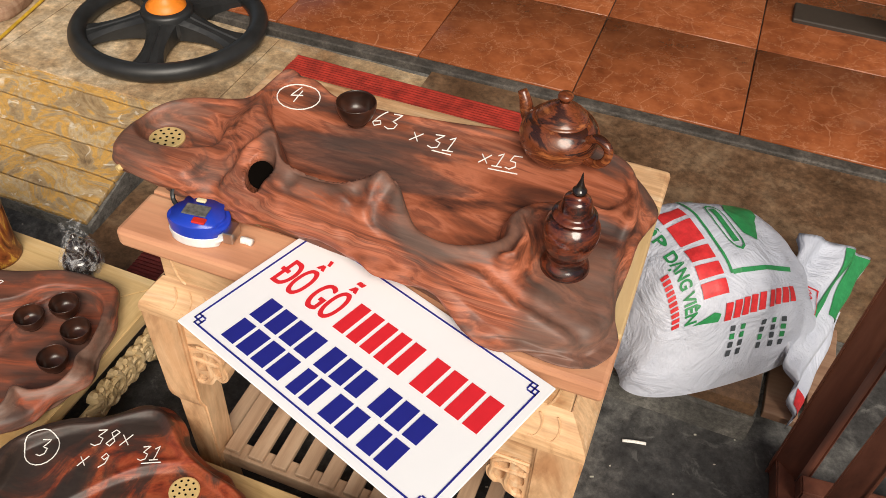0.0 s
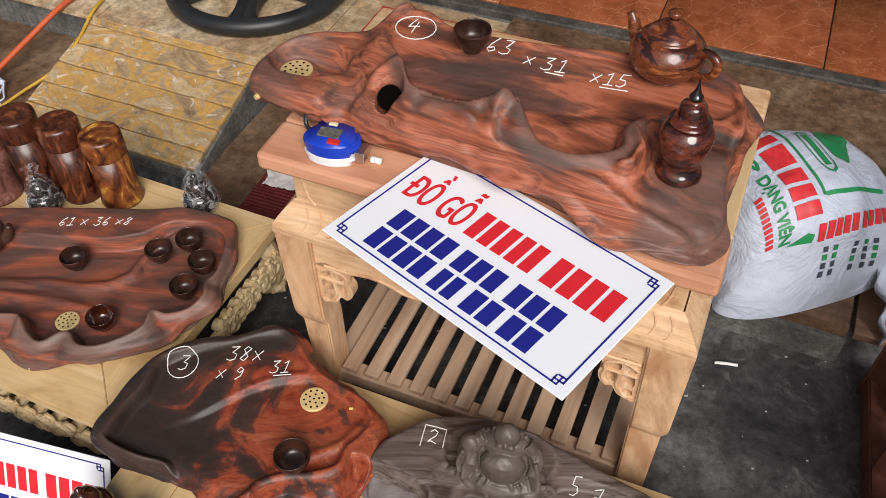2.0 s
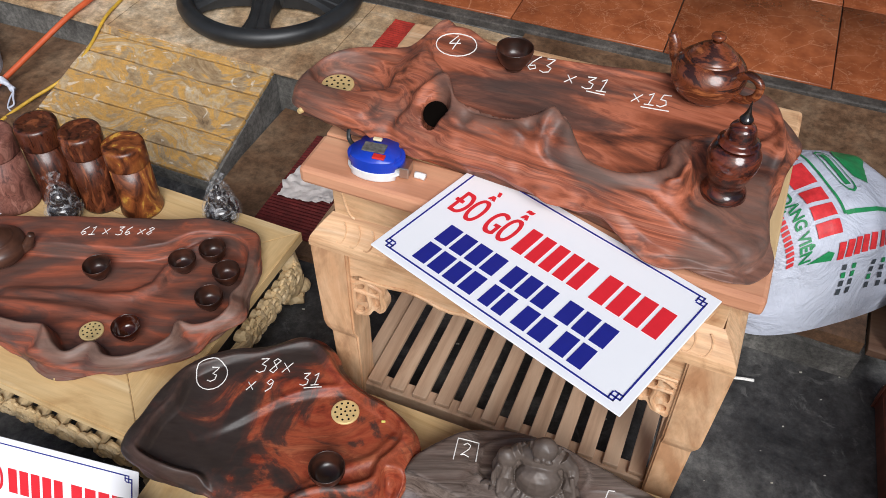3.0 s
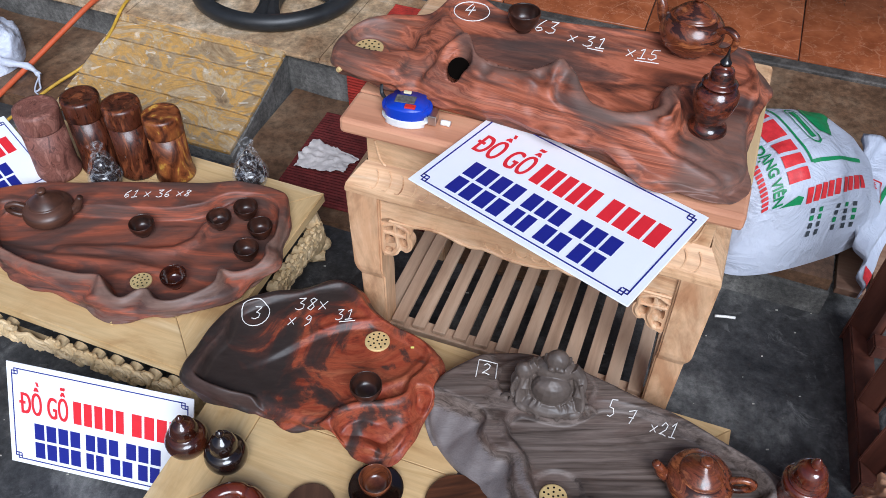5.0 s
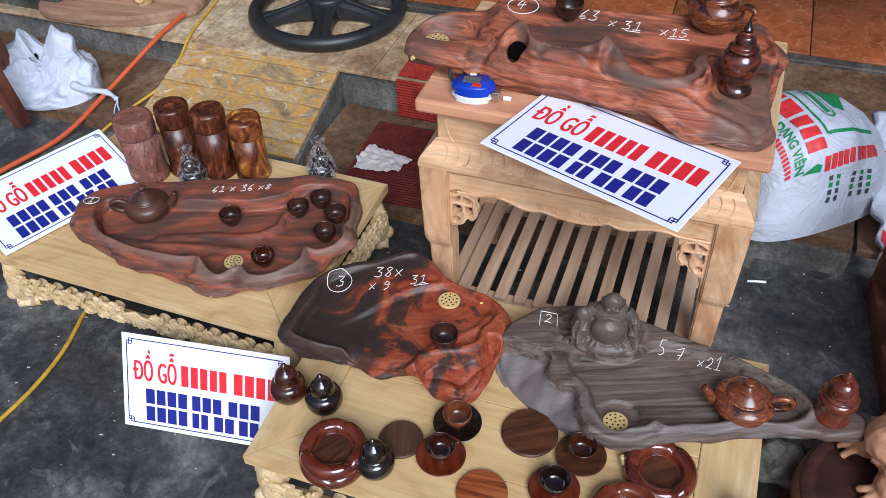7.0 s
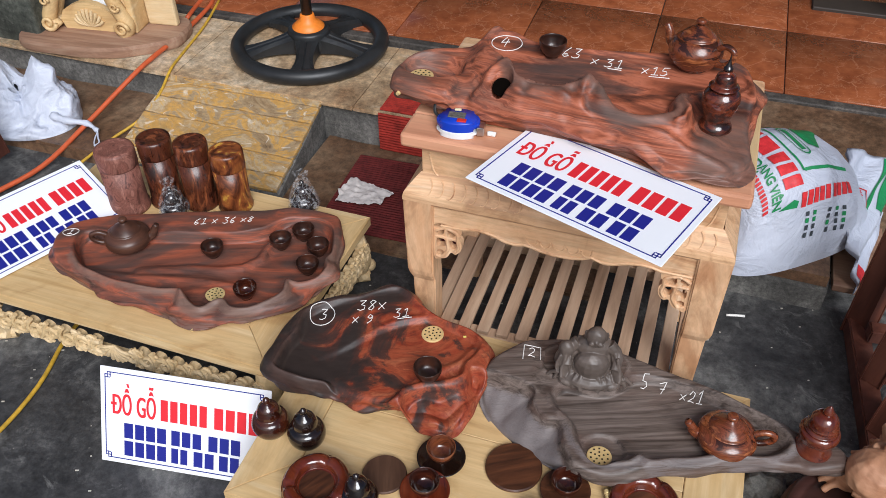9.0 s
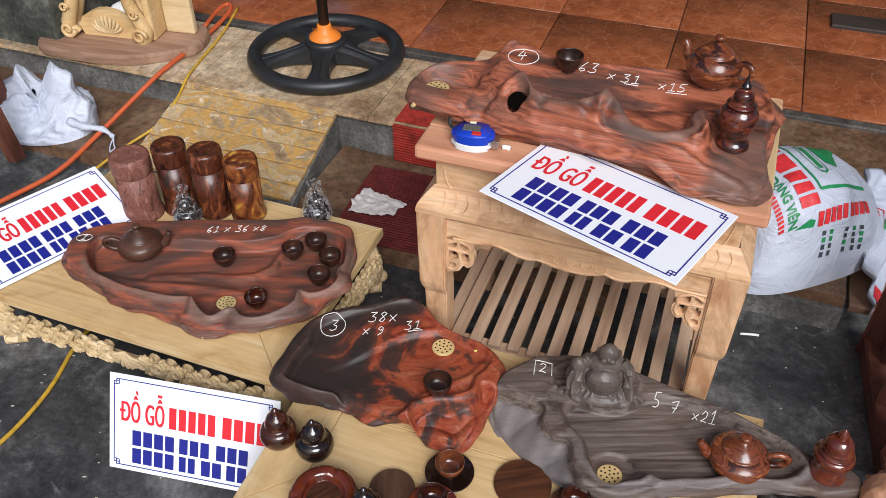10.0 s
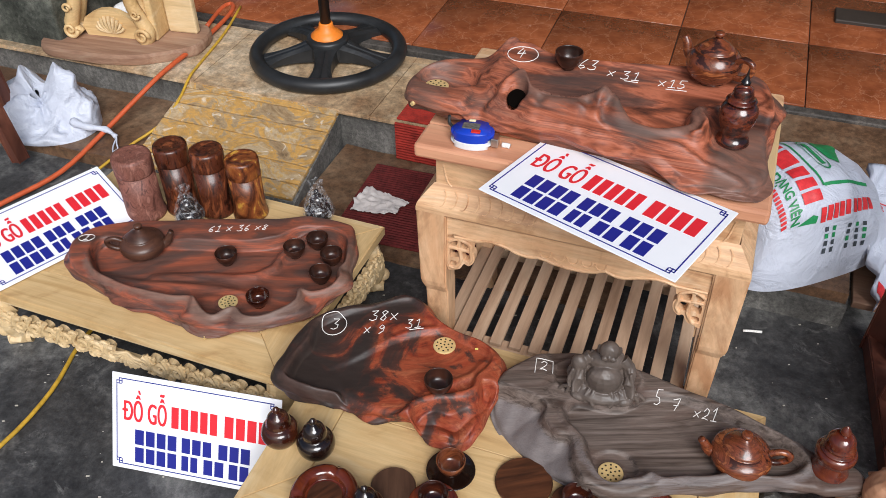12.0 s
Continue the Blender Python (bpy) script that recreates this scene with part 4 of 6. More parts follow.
GLYPH = {
    "1": [[(0.1, 0.8), (0.35, 1), (0.3, 0)], [(0.05, 0), (0.6, 0.02)]],
    "2": [[(0.05, 0.8), (0.25, 1), (0.5, 0.85), (0.45, 0.55), (0.05, 0.05), (0.25, 0.12), (0.6, 0)]],
    "3": [[(0.05, 0.95), (0.5, 1), (0.2, 0.58), (0.5, 0.45), (0.5, 0.12), (0.25, 0), (0, 0.1)]],
    "4": [[(0.3, 1), (0.02, 0.4), (0.6, 0.45)], [(0.45, 0.75), (0.32, 0)]],
    "5": [[(0.15, 1), (0.08, 0.6), (0.4, 0.55), (0.5, 0.25), (0.25, 0), (0, 0.08)], [(0.15, 1), (0.6, 1.02)]],
    "6": [[(0.45, 1), (0.12, 0.6), (0.05, 0.2), (0.25, 0), (0.5, 0.2), (0.35, 0.42), (0.1, 0.3)]],
    "7": [[(0, 0.9), (0.55, 1), (0.25, 0)], [(0.1, 0.5), (0.5, 0.52)]],
    "8": [[(0.5, 0.85), (0.25, 1), (0.08, 0.8), (0.45, 0.3), (0.3, 0), (0.05, 0.15), (0.3, 0.55), (0.5, 0.85)]],
    "9": [[(0.5, 0.8), (0.25, 1), (0.08, 0.7), (0.3, 0.55), (0.5, 0.8), (0.45, 0.3), (0.15, 0)]],
    "x": [[(0.0, 0.7), (0.5, 0.1)], [(0.5, 0.75), (0.05, 0.05)]],
}


def write(text, x, y, size, ang, gap=0.75):
    c, s = math.cos(radians(ang)), math.sin(radians(ang))
    out, pen = [], 0.0
    for ch in text:
        if ch in GLYPH:
            for st in GLYPH[ch]:
                out.append([(x + c * (pen + px * size) - s * py * size, y + s * (pen + px * size) + c * py * size) for px, py in [(q[0] + 0.18 * q[1], q[1]) for q in st]])
        pen += size * (gap if ch != " " else 0.45)
    return out


def loop_stroke(x, y, rx, ry, ang=0.0, n=22, turns=1.12):
    c, s = math.cos(radians(ang)), math.sin(radians(ang))
    return [[(x + c * rx * math.cos(a) - s * ry * math.sin(a), y + s * rx * math.cos(a) + c * ry * math.sin(a)) for a in np.linspace(0.6, 0.6 + 2 * math.pi * turns, n)]]


# tray with the wavy front wall, on the stool
BASIN4 = Region([(-0.128, 0.030), (-0.112, 0.008), (-0.098, -0.011), (-0.077, -0.020), (-0.050, -0.022), (-0.025, -0.022), (-0.005, -0.016), (0.010, -0.005), (0.025, 0.000), (0.043, -0.006), (0.058, -0.022), (0.080, -0.041), (0.110, -0.047), (0.138, -0.041), (0.160, -0.026), (0.170, -0.006), (0.166, 0.022), (0.184, 0.052), (0.225, 0.070), (0.268, 0.085), (0.285, 0.16), (0.20, 0.22), (0.0, 0.22), (-0.14, 0.20), (-0.19, 0.13), (-0.17, 0.075)])
FOLDS4 = ([(0.024, -0.004), (0.018, -0.026), (0.022, -0.050), (0.045, -0.075)], [(-0.06, -0.036), (0.0, -0.040), (0.03, -0.062), (0.09, -0.088)], [(0.10, -0.074), (0.16, -0.070), (0.21, -0.080), (0.27, -0.085)], [(-0.16, -0.030), (-0.10, -0.040), (-0.04, -0.055)])
CUP4 = Region([(-0.316, 0.020), (-0.304, 0.052), (-0.262, 0.068), (-0.215, 0.056), (-0.200, 0.02), (-0.235, -0.006), (-0.286, -0.010)])


def top4(x, y, e):
    lobe = sstep(-0.165, -0.215, x)
    d = BASIN4.depth(x, y)
    front = sstep(0.07, 0.03, y) * (1 - lobe)
    plate = 0.096 - 0.030 * lobe - 0.018 * sstep(0.035, 0.085, x) * sstep(0.09, 0.04, y) - 0.018 * sstep(0.180, 0.215, x) * sstep(0.080, 0.045, y) - 0.024 * sstep(0.20, 0.27, x) * sstep(0.04, 0.09, y)
    plate += 0.010 * bumpf(x, y, 0.024, -0.010, 0.030, 0.026) - 0.006 * bumpf(x, y, -0.045, -0.03, 0.035, 0.02)
    plate += 0.003 * noise.noise(Vector((x * 14, y * 14, 1)))
    if d < 0:
        out = max(0.0, -d - 0.004)
        plate -= front * (0.30 * out + 6.0 * out * out) * (1 - 0.75 * sstep(0.17, 0.22, x))
        for k, line in enumerate(FOLDS4):
            q, t = seg_dist(x, y, line)
            plate += front * (0.009 if k == 0 else 0.0055) * math.exp(-(q / 0.0085) ** 2) * math.sin(math.pi * min(1, 0.25 + 0.75 * t))
            plate -= front * 0.0045 * math.exp(-((q - 0.016) / 0.008) ** 2)
        plate += front * 0.003 * noise.noise(Vector((x * 22, y * 40, 8)))
    plate += 0.003 * math.exp(-((d + 0.005) / 0.008) ** 2) * front * sstep(0.20, 0.17, x)
    floor = 0.046 + 0.17 * max(0.0, y + 0.02) + 0.003 * bumpf(x, y, -0.15, 0.14, 0.05, 0.03) + 0.002 * math.sin(26 * y + 9 * x)
    z = plate + (floor - plate) * sstep(-0.001, 0.013, d)
    z += (0.036 - z) * sstep(-0.004, 0.018, CUP4.depth(x, y))
    z += 0.007 * sstep(0.02, 0.006, e) * sstep(0.02, 0.08, y)
    # curled wall between the basin and the ledge of the vase
    q, t = seg_dist(x, y, [(0.166, -0.046), (0.186, -0.036), (0.190, -0.008), (0.173, 0.022), (0.186, 0.050)])
    z += (0.080 + 0.009 * math.sin(3 * t) - z) * math.exp(-(q / 0.0065) ** 2) * sstep(0.0, 0.12, t) * sstep(1.0, 0.8, t)
    # the knot hole under its arched lip
    r = math.hypot(x + 0.122, (y + 0.018) * 0.9)
    z += 0.011 * math.exp(-((r - 0.0265) / 0.009) ** 2) * sstep(-0.026, -0.004, y - 0.35 * (x + 0.122))
    z -= 0.010 * bumpf(x, y, -0.115, -0.040, 0.022, 0.014)
    z -= 0.050 * sstep(0.0180, 0.0150, math.hypot(x - HOLE[0], (y - HOLE[1]) * 0.92))
    return max(z, 0.014)


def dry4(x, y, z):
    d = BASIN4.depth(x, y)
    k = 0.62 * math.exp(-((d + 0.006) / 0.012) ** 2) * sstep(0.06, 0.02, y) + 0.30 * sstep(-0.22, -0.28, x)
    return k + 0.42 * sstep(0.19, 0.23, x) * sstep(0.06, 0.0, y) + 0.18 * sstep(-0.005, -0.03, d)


HOLE = (-0.118, -0.022)
t4 = Tray("tea_tray", pose(-0.06, 0.72, 0.6052, 0, 0, -21), [(-0.324, -0.004), (-0.316, 0.048), (-0.276, 0.086), (-0.215, 0.115), (-0.185, 0.158), (-0.145, 0.168), (-0.105, 0.150), (-0.05, 0.150), (0.03, 0.160), (0.11, 0.172), (0.20, 0.182), (0.268, 0.165), (0.292, 0.10), (0.290, 0.02), (0.300, -0.045), (0.266, -0.084), (0.20, -0.090), (0.14, -0.079), (0.06, -0.059), (-0.02, -0.052), (-0.10, -0.044), (-0.17, -0.043), (-0.25, -0.052), (-0.306, -0.042)],
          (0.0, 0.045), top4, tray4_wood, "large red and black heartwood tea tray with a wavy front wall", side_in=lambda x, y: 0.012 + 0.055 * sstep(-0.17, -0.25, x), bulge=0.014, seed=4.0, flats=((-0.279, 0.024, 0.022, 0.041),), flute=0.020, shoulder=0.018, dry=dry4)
t4.drain(-0.279, 0.024, 0.022)
# a black disc in the pit paints the shade of the deep knot hole
hb = bmesh.new()
bmesh.ops.create_circle(hb, cap_ends=True, segments=20, radius=0.0162)
za, zb = t4.height(HOLE[0], HOLE[1] - 0.0200), t4.height(HOLE[0], HOLE[1] + 0.0200)
hb.transform(pose(HOLE[0], HOLE[1], (za + zb) / 2 - 0.0065, math.degrees(math.atan2(zb - za, 0.040)), 0, 0))
part("hollow", hb, hole_shade, t4.thing, "black disc in the knot hole, painted for its deep shade")
t4.nozzle(-0.292, -0.034, 0.044, -15)
t4.chalk(loop_stroke(-0.150, 0.128, 0.028, 0.021, 5) + write("4", -0.160, 0.116, 0.026, 12) + write("63", -0.048, 0.118, 0.024, 2) + write("x", 0.006, 0.110, 0.022, 2) + write("31", 0.031, 0.108, 0.024, 6) + [[(0.039, 0.105), (0.063, 0.106)]] + write("x15", 0.096, 0.106, 0.022, 6) + [[(0.111, 0.102), (0.146, 0.106)]])


BASIN1 = Region([(-0.268, 0.055), (-0.250, 0.088), (-0.18, 0.086), (-0.05, 0.076), (0.07, 0.070), (0.13, 0.082), (0.18, 0.112), (0.245, 0.114), (0.284, 0.082), (0.290, 0.037), (0.288, -0.010), (0.276, -0.036), (0.280, -0.066), (0.262, -0.088), (0.228, -0.100), (0.202, -0.098), (0.196, -0.130), (0.160, -0.154), (0.125, -0.168), (0.099, -0.164), (0.080, -0.142), (0.062, -0.142), (0.036, -0.158), (0.014, -0.146), (-0.003, -0.122), (-0.018, -0.107), (-0.059, -0.103), (-0.115, -0.088), (-0.156, -0.071), (-0.201, -0.047), (-0.235, -0.022), (-0.256, 0.013)])


def top1(x, y, e):
    plate = 0.045 + 0.006 * bumpf(x, y, -0.28, 0.05, 0.08) - 0.006 * bumpf(x, y, 0.05, -0.19, 0.05, 0.03) + 0.012 * bumpf(x, y, 0.292, -0.070, 0.030, 0.035) + 0.006 * bumpf(x, y, 0.200, -0.112, 0.020, 0.030) + 0.006 * noise.noise(Vector((x * 13, y * 13, 5)))
    floor = 0.013 + 0.11 * max(0.0, y) * sstep(0.2, 0.05, x) + 0.003 * noise.noise(Vector((x * 8, y * 10, 5)))
    d, t = seg_dist(x, y, [(0.217, 0.115), (0.174, 0.081), (0.149, 0.046), (0.132, 0.005), (0.097, -0.020), (0.053, -0.022), (-0.02, -0.012), (-0.12, -0.016)])
    floor += 0.019 * math.exp(-(d / 0.012) ** 2) * (1 - 0.75 * t)
    d, t = seg_dist(x, y, [(-0.24, -0.005), (-0.12, -0.035), (0.02, -0.050), (0.09, -0.075)])
    floor += 0.005 * math.exp(-(d / 0.010) ** 2)
    d = BASIN1.depth(x, y)
    plate += 0.005 * math.exp(-((d + 0.004) / 0.005) ** 2) * sstep(0.06, 0.0, y)
    if d < 0:
        plate -= 0.35 * max(0.0, -d - 0.006) * sstep(0.02, -0.03, y)
        q, t = seg_dist(x, y, [(-0.006, -0.118), (-0.012, -0.150), (-0.045, -0.17)])
        plate += 0.006 * math.exp(-(q / 0.008) ** 2)
    z = plate + (floor - plate) * sstep(-0.001, 0.012, d)
    z -= 0.0022 * abs(noise.noise(Vector((x * 12, y * 30, 9))))
    return max(z, 0.010)


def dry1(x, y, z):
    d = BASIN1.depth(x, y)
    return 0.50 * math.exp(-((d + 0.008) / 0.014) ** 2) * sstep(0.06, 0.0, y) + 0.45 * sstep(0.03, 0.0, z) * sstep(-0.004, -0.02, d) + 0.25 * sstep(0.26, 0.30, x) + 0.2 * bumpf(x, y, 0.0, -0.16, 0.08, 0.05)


t1 = Tray("tea_tray", pose(-0.80, 0.86, 0.1832), [(-0.308, 0.026), (-0.312, 0.085), (-0.28, 0.132), (-0.20, 0.145), (-0.086, 0.150), (0.03, 0.150), (0.133, 0.152), (0.235, 0.146), (0.293, 0.120), (0.305, 0.07), (0.304, 0.02), (0.298, -0.03), (0.302, -0.078), (0.262, -0.108), (0.222, -0.150), (0.160, -0.176), (0.105, -0.184), (0.040, -0.184), (-0.020, -0.164), (-0.085, -0.130), (-0.156, -0.096), (-0.225, -0.056), (-0.278, -0.015)],
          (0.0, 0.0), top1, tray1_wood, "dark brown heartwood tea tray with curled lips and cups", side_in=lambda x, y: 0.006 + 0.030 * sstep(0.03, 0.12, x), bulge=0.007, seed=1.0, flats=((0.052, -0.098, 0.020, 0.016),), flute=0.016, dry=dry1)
t1.drain(0.052, -0.098, 0.020)
t1.nozzle(0.028, -0.178, 0.012, -25)
t1.chalk(loop_stroke(-0.283, 0.082, 0.017, 0.014) + write("1", -0.289, 0.074, 0.017, 0) + write("61 x 36 x8", -0.022, 0.097, 0.020, 2))


BASIN3 = Region([(-0.188, -0.027), (-0.192, -0.044), (-0.170, -0.058), (-0.136, -0.069), (-0.102, -0.077), (-0.084, -0.098), (-0.054, -0.114), (-0.021, -0.126), (0.010, -0.130), (0.026, -0.122), (0.036, -0.107), (0.069, -0.094), (0.110, -0.090), (0.142, -0.078), (0.150, -0.054), (0.173, -0.028), (0.180, -0.005), (0.159, 0.025), (0.116, 0.054), (0.085, 0.078), (0.062, 0.110), (0.034, 0.146), (-0.010, 0.140), (-0.048, 0.126), (-0.094, 0.118), (-0.140, 0.100), (-0.152, 0.082), (-0.160, 0.040), (-0.178, 0.010)])
POCKET3 = Region([(0.032, -0.140), (0.043, -0.116), (0.077, -0.104), (0.112, -0.102), (0.146, -0.090), (0.160, -0.062), (0.190, -0.075), (0.170, -0.125), (0.125, -0.180), (0.070, -0.170)])


def top3(x, y, e):
    plate = 0.067 + 0.004 * noise.noise(Vector((x * 13, y * 13, 6))) + 0.005 * bumpf(x, y, -0.20, -0.04, 0.04)
    floor = 0.054 + 0.002 * noise.noise(Vector((x * 8, y * 8, 2))) - 0.007 * bumpf(x, y, -0.10, -0.01, 0.10, 0.06, -20)
    # the written shelf stands a step above the rest
    s = y - 0.052 - 0.35 * (x - 0.05) - 0.010 * math.sin(28 * x + 1)
    floor += 0.008 * sstep(-0.004, 0.010, s) * sstep(-0.14, -0.05, x) + 0.018 * max(0, y - 0.06)
    floor += 0.003 * math.exp(-((s - 0.012) / 0.006) ** 2) * sstep(-0.05, 0.02, x)
    q, t = seg_dist(x, y, [(0.05, -0.09), (0.10, -0.060), (0.14, -0.045), (0.172, -0.010)])
    floor += 0.007 * math.exp(-(q / 0.009) ** 2)
    d = BASIN3.depth(x, y)
    plate += 0.004 * math.exp(-((d + 0.004) / 0.005) ** 2)
    z = plate + (floor - plate) * sstep(-0.002, 0.010, d)
    k = POCKET3.depth(x, y)
    low = 0.046 - 0.55 * max(0.0, k) + 0.006 * math.sin(90 * x + 40 * y) + 0.005 * noise.noise(Vector((x * 30, y * 30, 3)))
    z += (low - z) * sstep(-0.002, 0.010, k)
    z -= 0.020 * bumpf(x, y, -0.10, -0.098, 0.035, 0.018, -20)
    z += 0.0012 * noise.noise(Vector((x * 30, y * 26, 7)))
    return max(z, 0.012)


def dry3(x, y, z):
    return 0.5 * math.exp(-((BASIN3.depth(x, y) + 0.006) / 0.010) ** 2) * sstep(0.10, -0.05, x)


t3 = Tray("tea_tray", pose(-0.40, 0.56, 0.1832), [(-0.218, -0.035), (-0.205, 0.02), (-0.176, 0.085), (-0.15, 0.118), (-0.105, 0.140), (-0.04, 0.150), (0.015, 0.168), (0.058, 0.145), (0.082, 0.10), (0.125, 0.062), (0.175, 0.028), (0.200, -0.012), (0.190, -0.07), (0.160, -0.12), (0.118, -0.165), (0.066, -0.155), (0.01, -0.130), (-0.05, -0.108), (-0.11, -0.085), (-0.165, -0.072)],
          (0.0, 0.0), top3, tray3_wood, "black and orange heartwood tea tray with a single dark cup", side_in=0.040, bulge=0.008, seed=7.0, flats=((0.094, 0.032, 0.021, 0.055),), flute=0.022, shoulder=0.014, dry=dry3)
t3.drain(0.094, 0.032, 0.021)
t3.chalk(loop_stroke(-0.117, 0.092, 0.024, 0.024) + write("3", -0.124, 0.082, 0.024, 0) + write("38x", -0.050, 0.095, 0.026, 0) + write("31", 0.020, 0.074, 0.022, 0) + [[(0.028, 0.068), (0.055, 0.070)]] + write("x 9", -0.060, 0.062, 0.022, 0))
part("crumb", box(0.150, 0.156, 0.006, 0.009, 0.0705, 0.0735, 0.0008), plain("yellow_scrap", (0.75, 0.65, 0.15), 0.6), t3.thing)


BASIN2 = Region([(-0.104, 0.036), (-0.130, 0.020), (-0.133, -0.008), (-0.120, -0.030), (-0.108, -0.051), (-0.106, -0.079), (-0.099, -0.101), (-0.083, -0.120), (-0.054, -0.131), (-0.022, -0.132), (-0.006, -0.124), (0.012, -0.137), (0.049, -0.132), (0.095, -0.130), (0.131, -0.128), (0.173, -0.138), (0.215, -0.134), (0.250, -0.116), (0.248, -0.092), (0.222, -0.056), (0.168, -0.014), (0.09, 0.034), (0.025, 0.046), (-0.008, 0.030), (-0.036, 0.021), (-0.069, 0.027)])
SEAT2 = Region([(-0.138, 0.075), (-0.125, 0.106), (-0.070, 0.118), (-0.010, 0.100), (0.012, 0.066), (-0.011, 0.037), (-0.036, 0.028), (-0.069, 0.034), (-0.107, 0.043), (-0.130, 0.058)])
FACET2 = Region([(-0.275, 0.060), (-0.240, 0.062), (-0.212, 0.050), (-0.163, 0.022), (-0.164, -0.008), (-0.147, -0.035), (-0.130, -0.042), (-0.121, -0.060), (-0.124, -0.090), (-0.120, -0.125), (-0.125, -0.175), (-0.30, -0.06)])


def top2(x, y, e):
    plate = 0.054 + 0.012 * sstep(-0.12, -0.17, x) * sstep(-0.03, 0.04, y) + 0.013 * bumpf(x, y, -0.06, 0.09, 0.08, 0.05) + 0.003 * noise.noise(Vector((x * 10, y * 10, 4)))
    plate += 0.005 * math.sin(x * 42 + 1.0) * sstep(-0.10, -0.135, y)
    plate -= 0.010 * sstep(0.252, 0.275, x)
    floor = 0.033 + 0.0015 * noise.noise(Vector((x * 6, y * 12, 4))) + 0.10 * max(0.0, y + 0.02 + 0.45 * max(0, x - 0.02))
    d = BASIN2.depth(x, y)
    plate += 0.004 * math.exp(-((d + 0.004) / 0.005) ** 2) * sstep(0.03, 0.0, y)
    z = plate + (floor - plate) * sstep(-0.001, 0.014, d)
    k = SEAT2.depth(x, y)
    z += 0.003 * math.exp(-((k + 0.004) / 0.004) ** 2)
    z += (0.060 - z) * sstep(-0.003, 0.006, k)
    z -= 0.006 * sstep(0.042, 0.034, math.hypot(x + 0.060, (y + 0.100) * 1.1))
    f = FACET2.depth(x, y)
    cliff = 0.040 - 0.58 * max(0.0, f) + 0.0010 * math.sin(150 * (x - 0.6 * y)) + 0.007 * noise.noise(Vector((x * 18, y * 18, 3)))
    z += (cliff - z) * sstep(-0.002, 0.010, f)
    z -= 0.0010 * abs(noise.noise(Vector((x * 10, y * 60, 7))))
    return max(z, 0.006)


def dry_sheen2(x, y, z):
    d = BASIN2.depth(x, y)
    # on the slanted facet the paler grey puts a bluish sheen into the colour
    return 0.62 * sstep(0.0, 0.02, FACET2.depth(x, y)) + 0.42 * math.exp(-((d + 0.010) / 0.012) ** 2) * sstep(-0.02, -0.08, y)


t2 = Tray("tea_tray", pose(0.03, 0.43, 0.1832), [(-0.250, 0.035), (-0.235, 0.085), (-0.190, 0.118), (-0.145, 0.138), (-0.10, 0.142), (-0.045, 0.126), (0.01, 0.098), (0.075, 0.062), (0.144, 0.020), (0.205, -0.030), (0.255, -0.068), (0.300, -0.090), (0.338, -0.120), (0.335, -0.155), (0.28, -0.160), (0.205, -0.148), (0.14, -0.145), (0.082, -0.150), (0.01, -0.150), (-0.057, -0.158), (-0.115, -0.140), (-0.165, -0.092), (-0.225, -0.025)],
          (0.0, 0.0), top2, tray2_wood, "grey-brown heartwood tea tray with a carved seated figure", side_in=lambda x, y: 0.02 + 0.02 * sstep(0.24, 0.3, x), bulge=0.004, seed=9.0, flats=((-0.066, -0.108, 0.021, 0.029),), flute=0.012, dry=dry_sheen2)
t2.drain(-0.066, -0.108, 0.021)
t2.nozzle(-0.062, -0.162, 0.012, 0)
t2.chalk(write("2", -0.166, 0.088, 0.022, -5) + [[(-0.175, 0.082), (-0.168, 0.116), (-0.138, 0.112), (-0.143, 0.080)]] + write("5", 0.032, 0.027, 0.020, -8) + write("7", 0.060, 0.014, 0.021, -12) + write("x21", 0.094, -0.002, 0.019, -18))


# ---- turned ware ----
def make_cup(m, label="small dark glossy wooden tea cup", mat=None, r=0.024):
    k = r / 0.024
    bm = lathe([(0, 0), (0.011, 0), (0.012, 0.003), (0.019, 0.011), (0.0235, 0.022), (0.024, 0.030), (0.0225, 0.030), (0.021, 0.022), (0.015, 0.010), (0.0, 0.006)], 32)
    bmesh.ops.scale(bm, vec=(k, k, k), verts=bm.verts)
    return solo("tea_cup", bm, mat or lacquer, m, label, "cup", "tea cups", smooth=True)


def on_tray(tr, x, y, dz=0.0, yaw=0):
    """A pose on a tray's upper face at a place given in the world."""
    q = tr.thing.matrix_world.inverted() @ Vector((x, y, 0))
    return pose(x, y, tr.thing.matrix_world.translation.z + tr.height(q.x, q.y) + dz, 0, 0, yaw)


bpy.context.view_layer.update()
for x, y in ((-0.77, 0.885), (-0.626, 0.906), (-0.579, 0.935), (-0.544, 0.882), (-0.562, 0.824)):
    make_cup(on_tray(t1, x, y, 0.0015), "small dark brown wooden tea cup on a tray", cup_wood)
make_cup(on_tray(t1, -0.683, 0.755, 0.0015), "small red-brown wooden tea cup on a tray")
make_cup(on_tray(t3, -0.318, 0.482, 0.001), "small dark wooden tea cup on a tray", cup_wood, 0.0255)
make_cup(on_tray(t4, -0.078, 0.848, 0.0015), "small dark wooden tea cup on a tray", cup_wood, 0.0245)


def make_teapot(m, r, body, mat, label, spout_up=1.0):
    s = thing("teapot", m, label, "teapot", "wooden teapots")
    part("body", lathe([(a * r, b * r) for a, b in body], 44), mat, s, smooth=True)
    zt = body[-1][1] * r
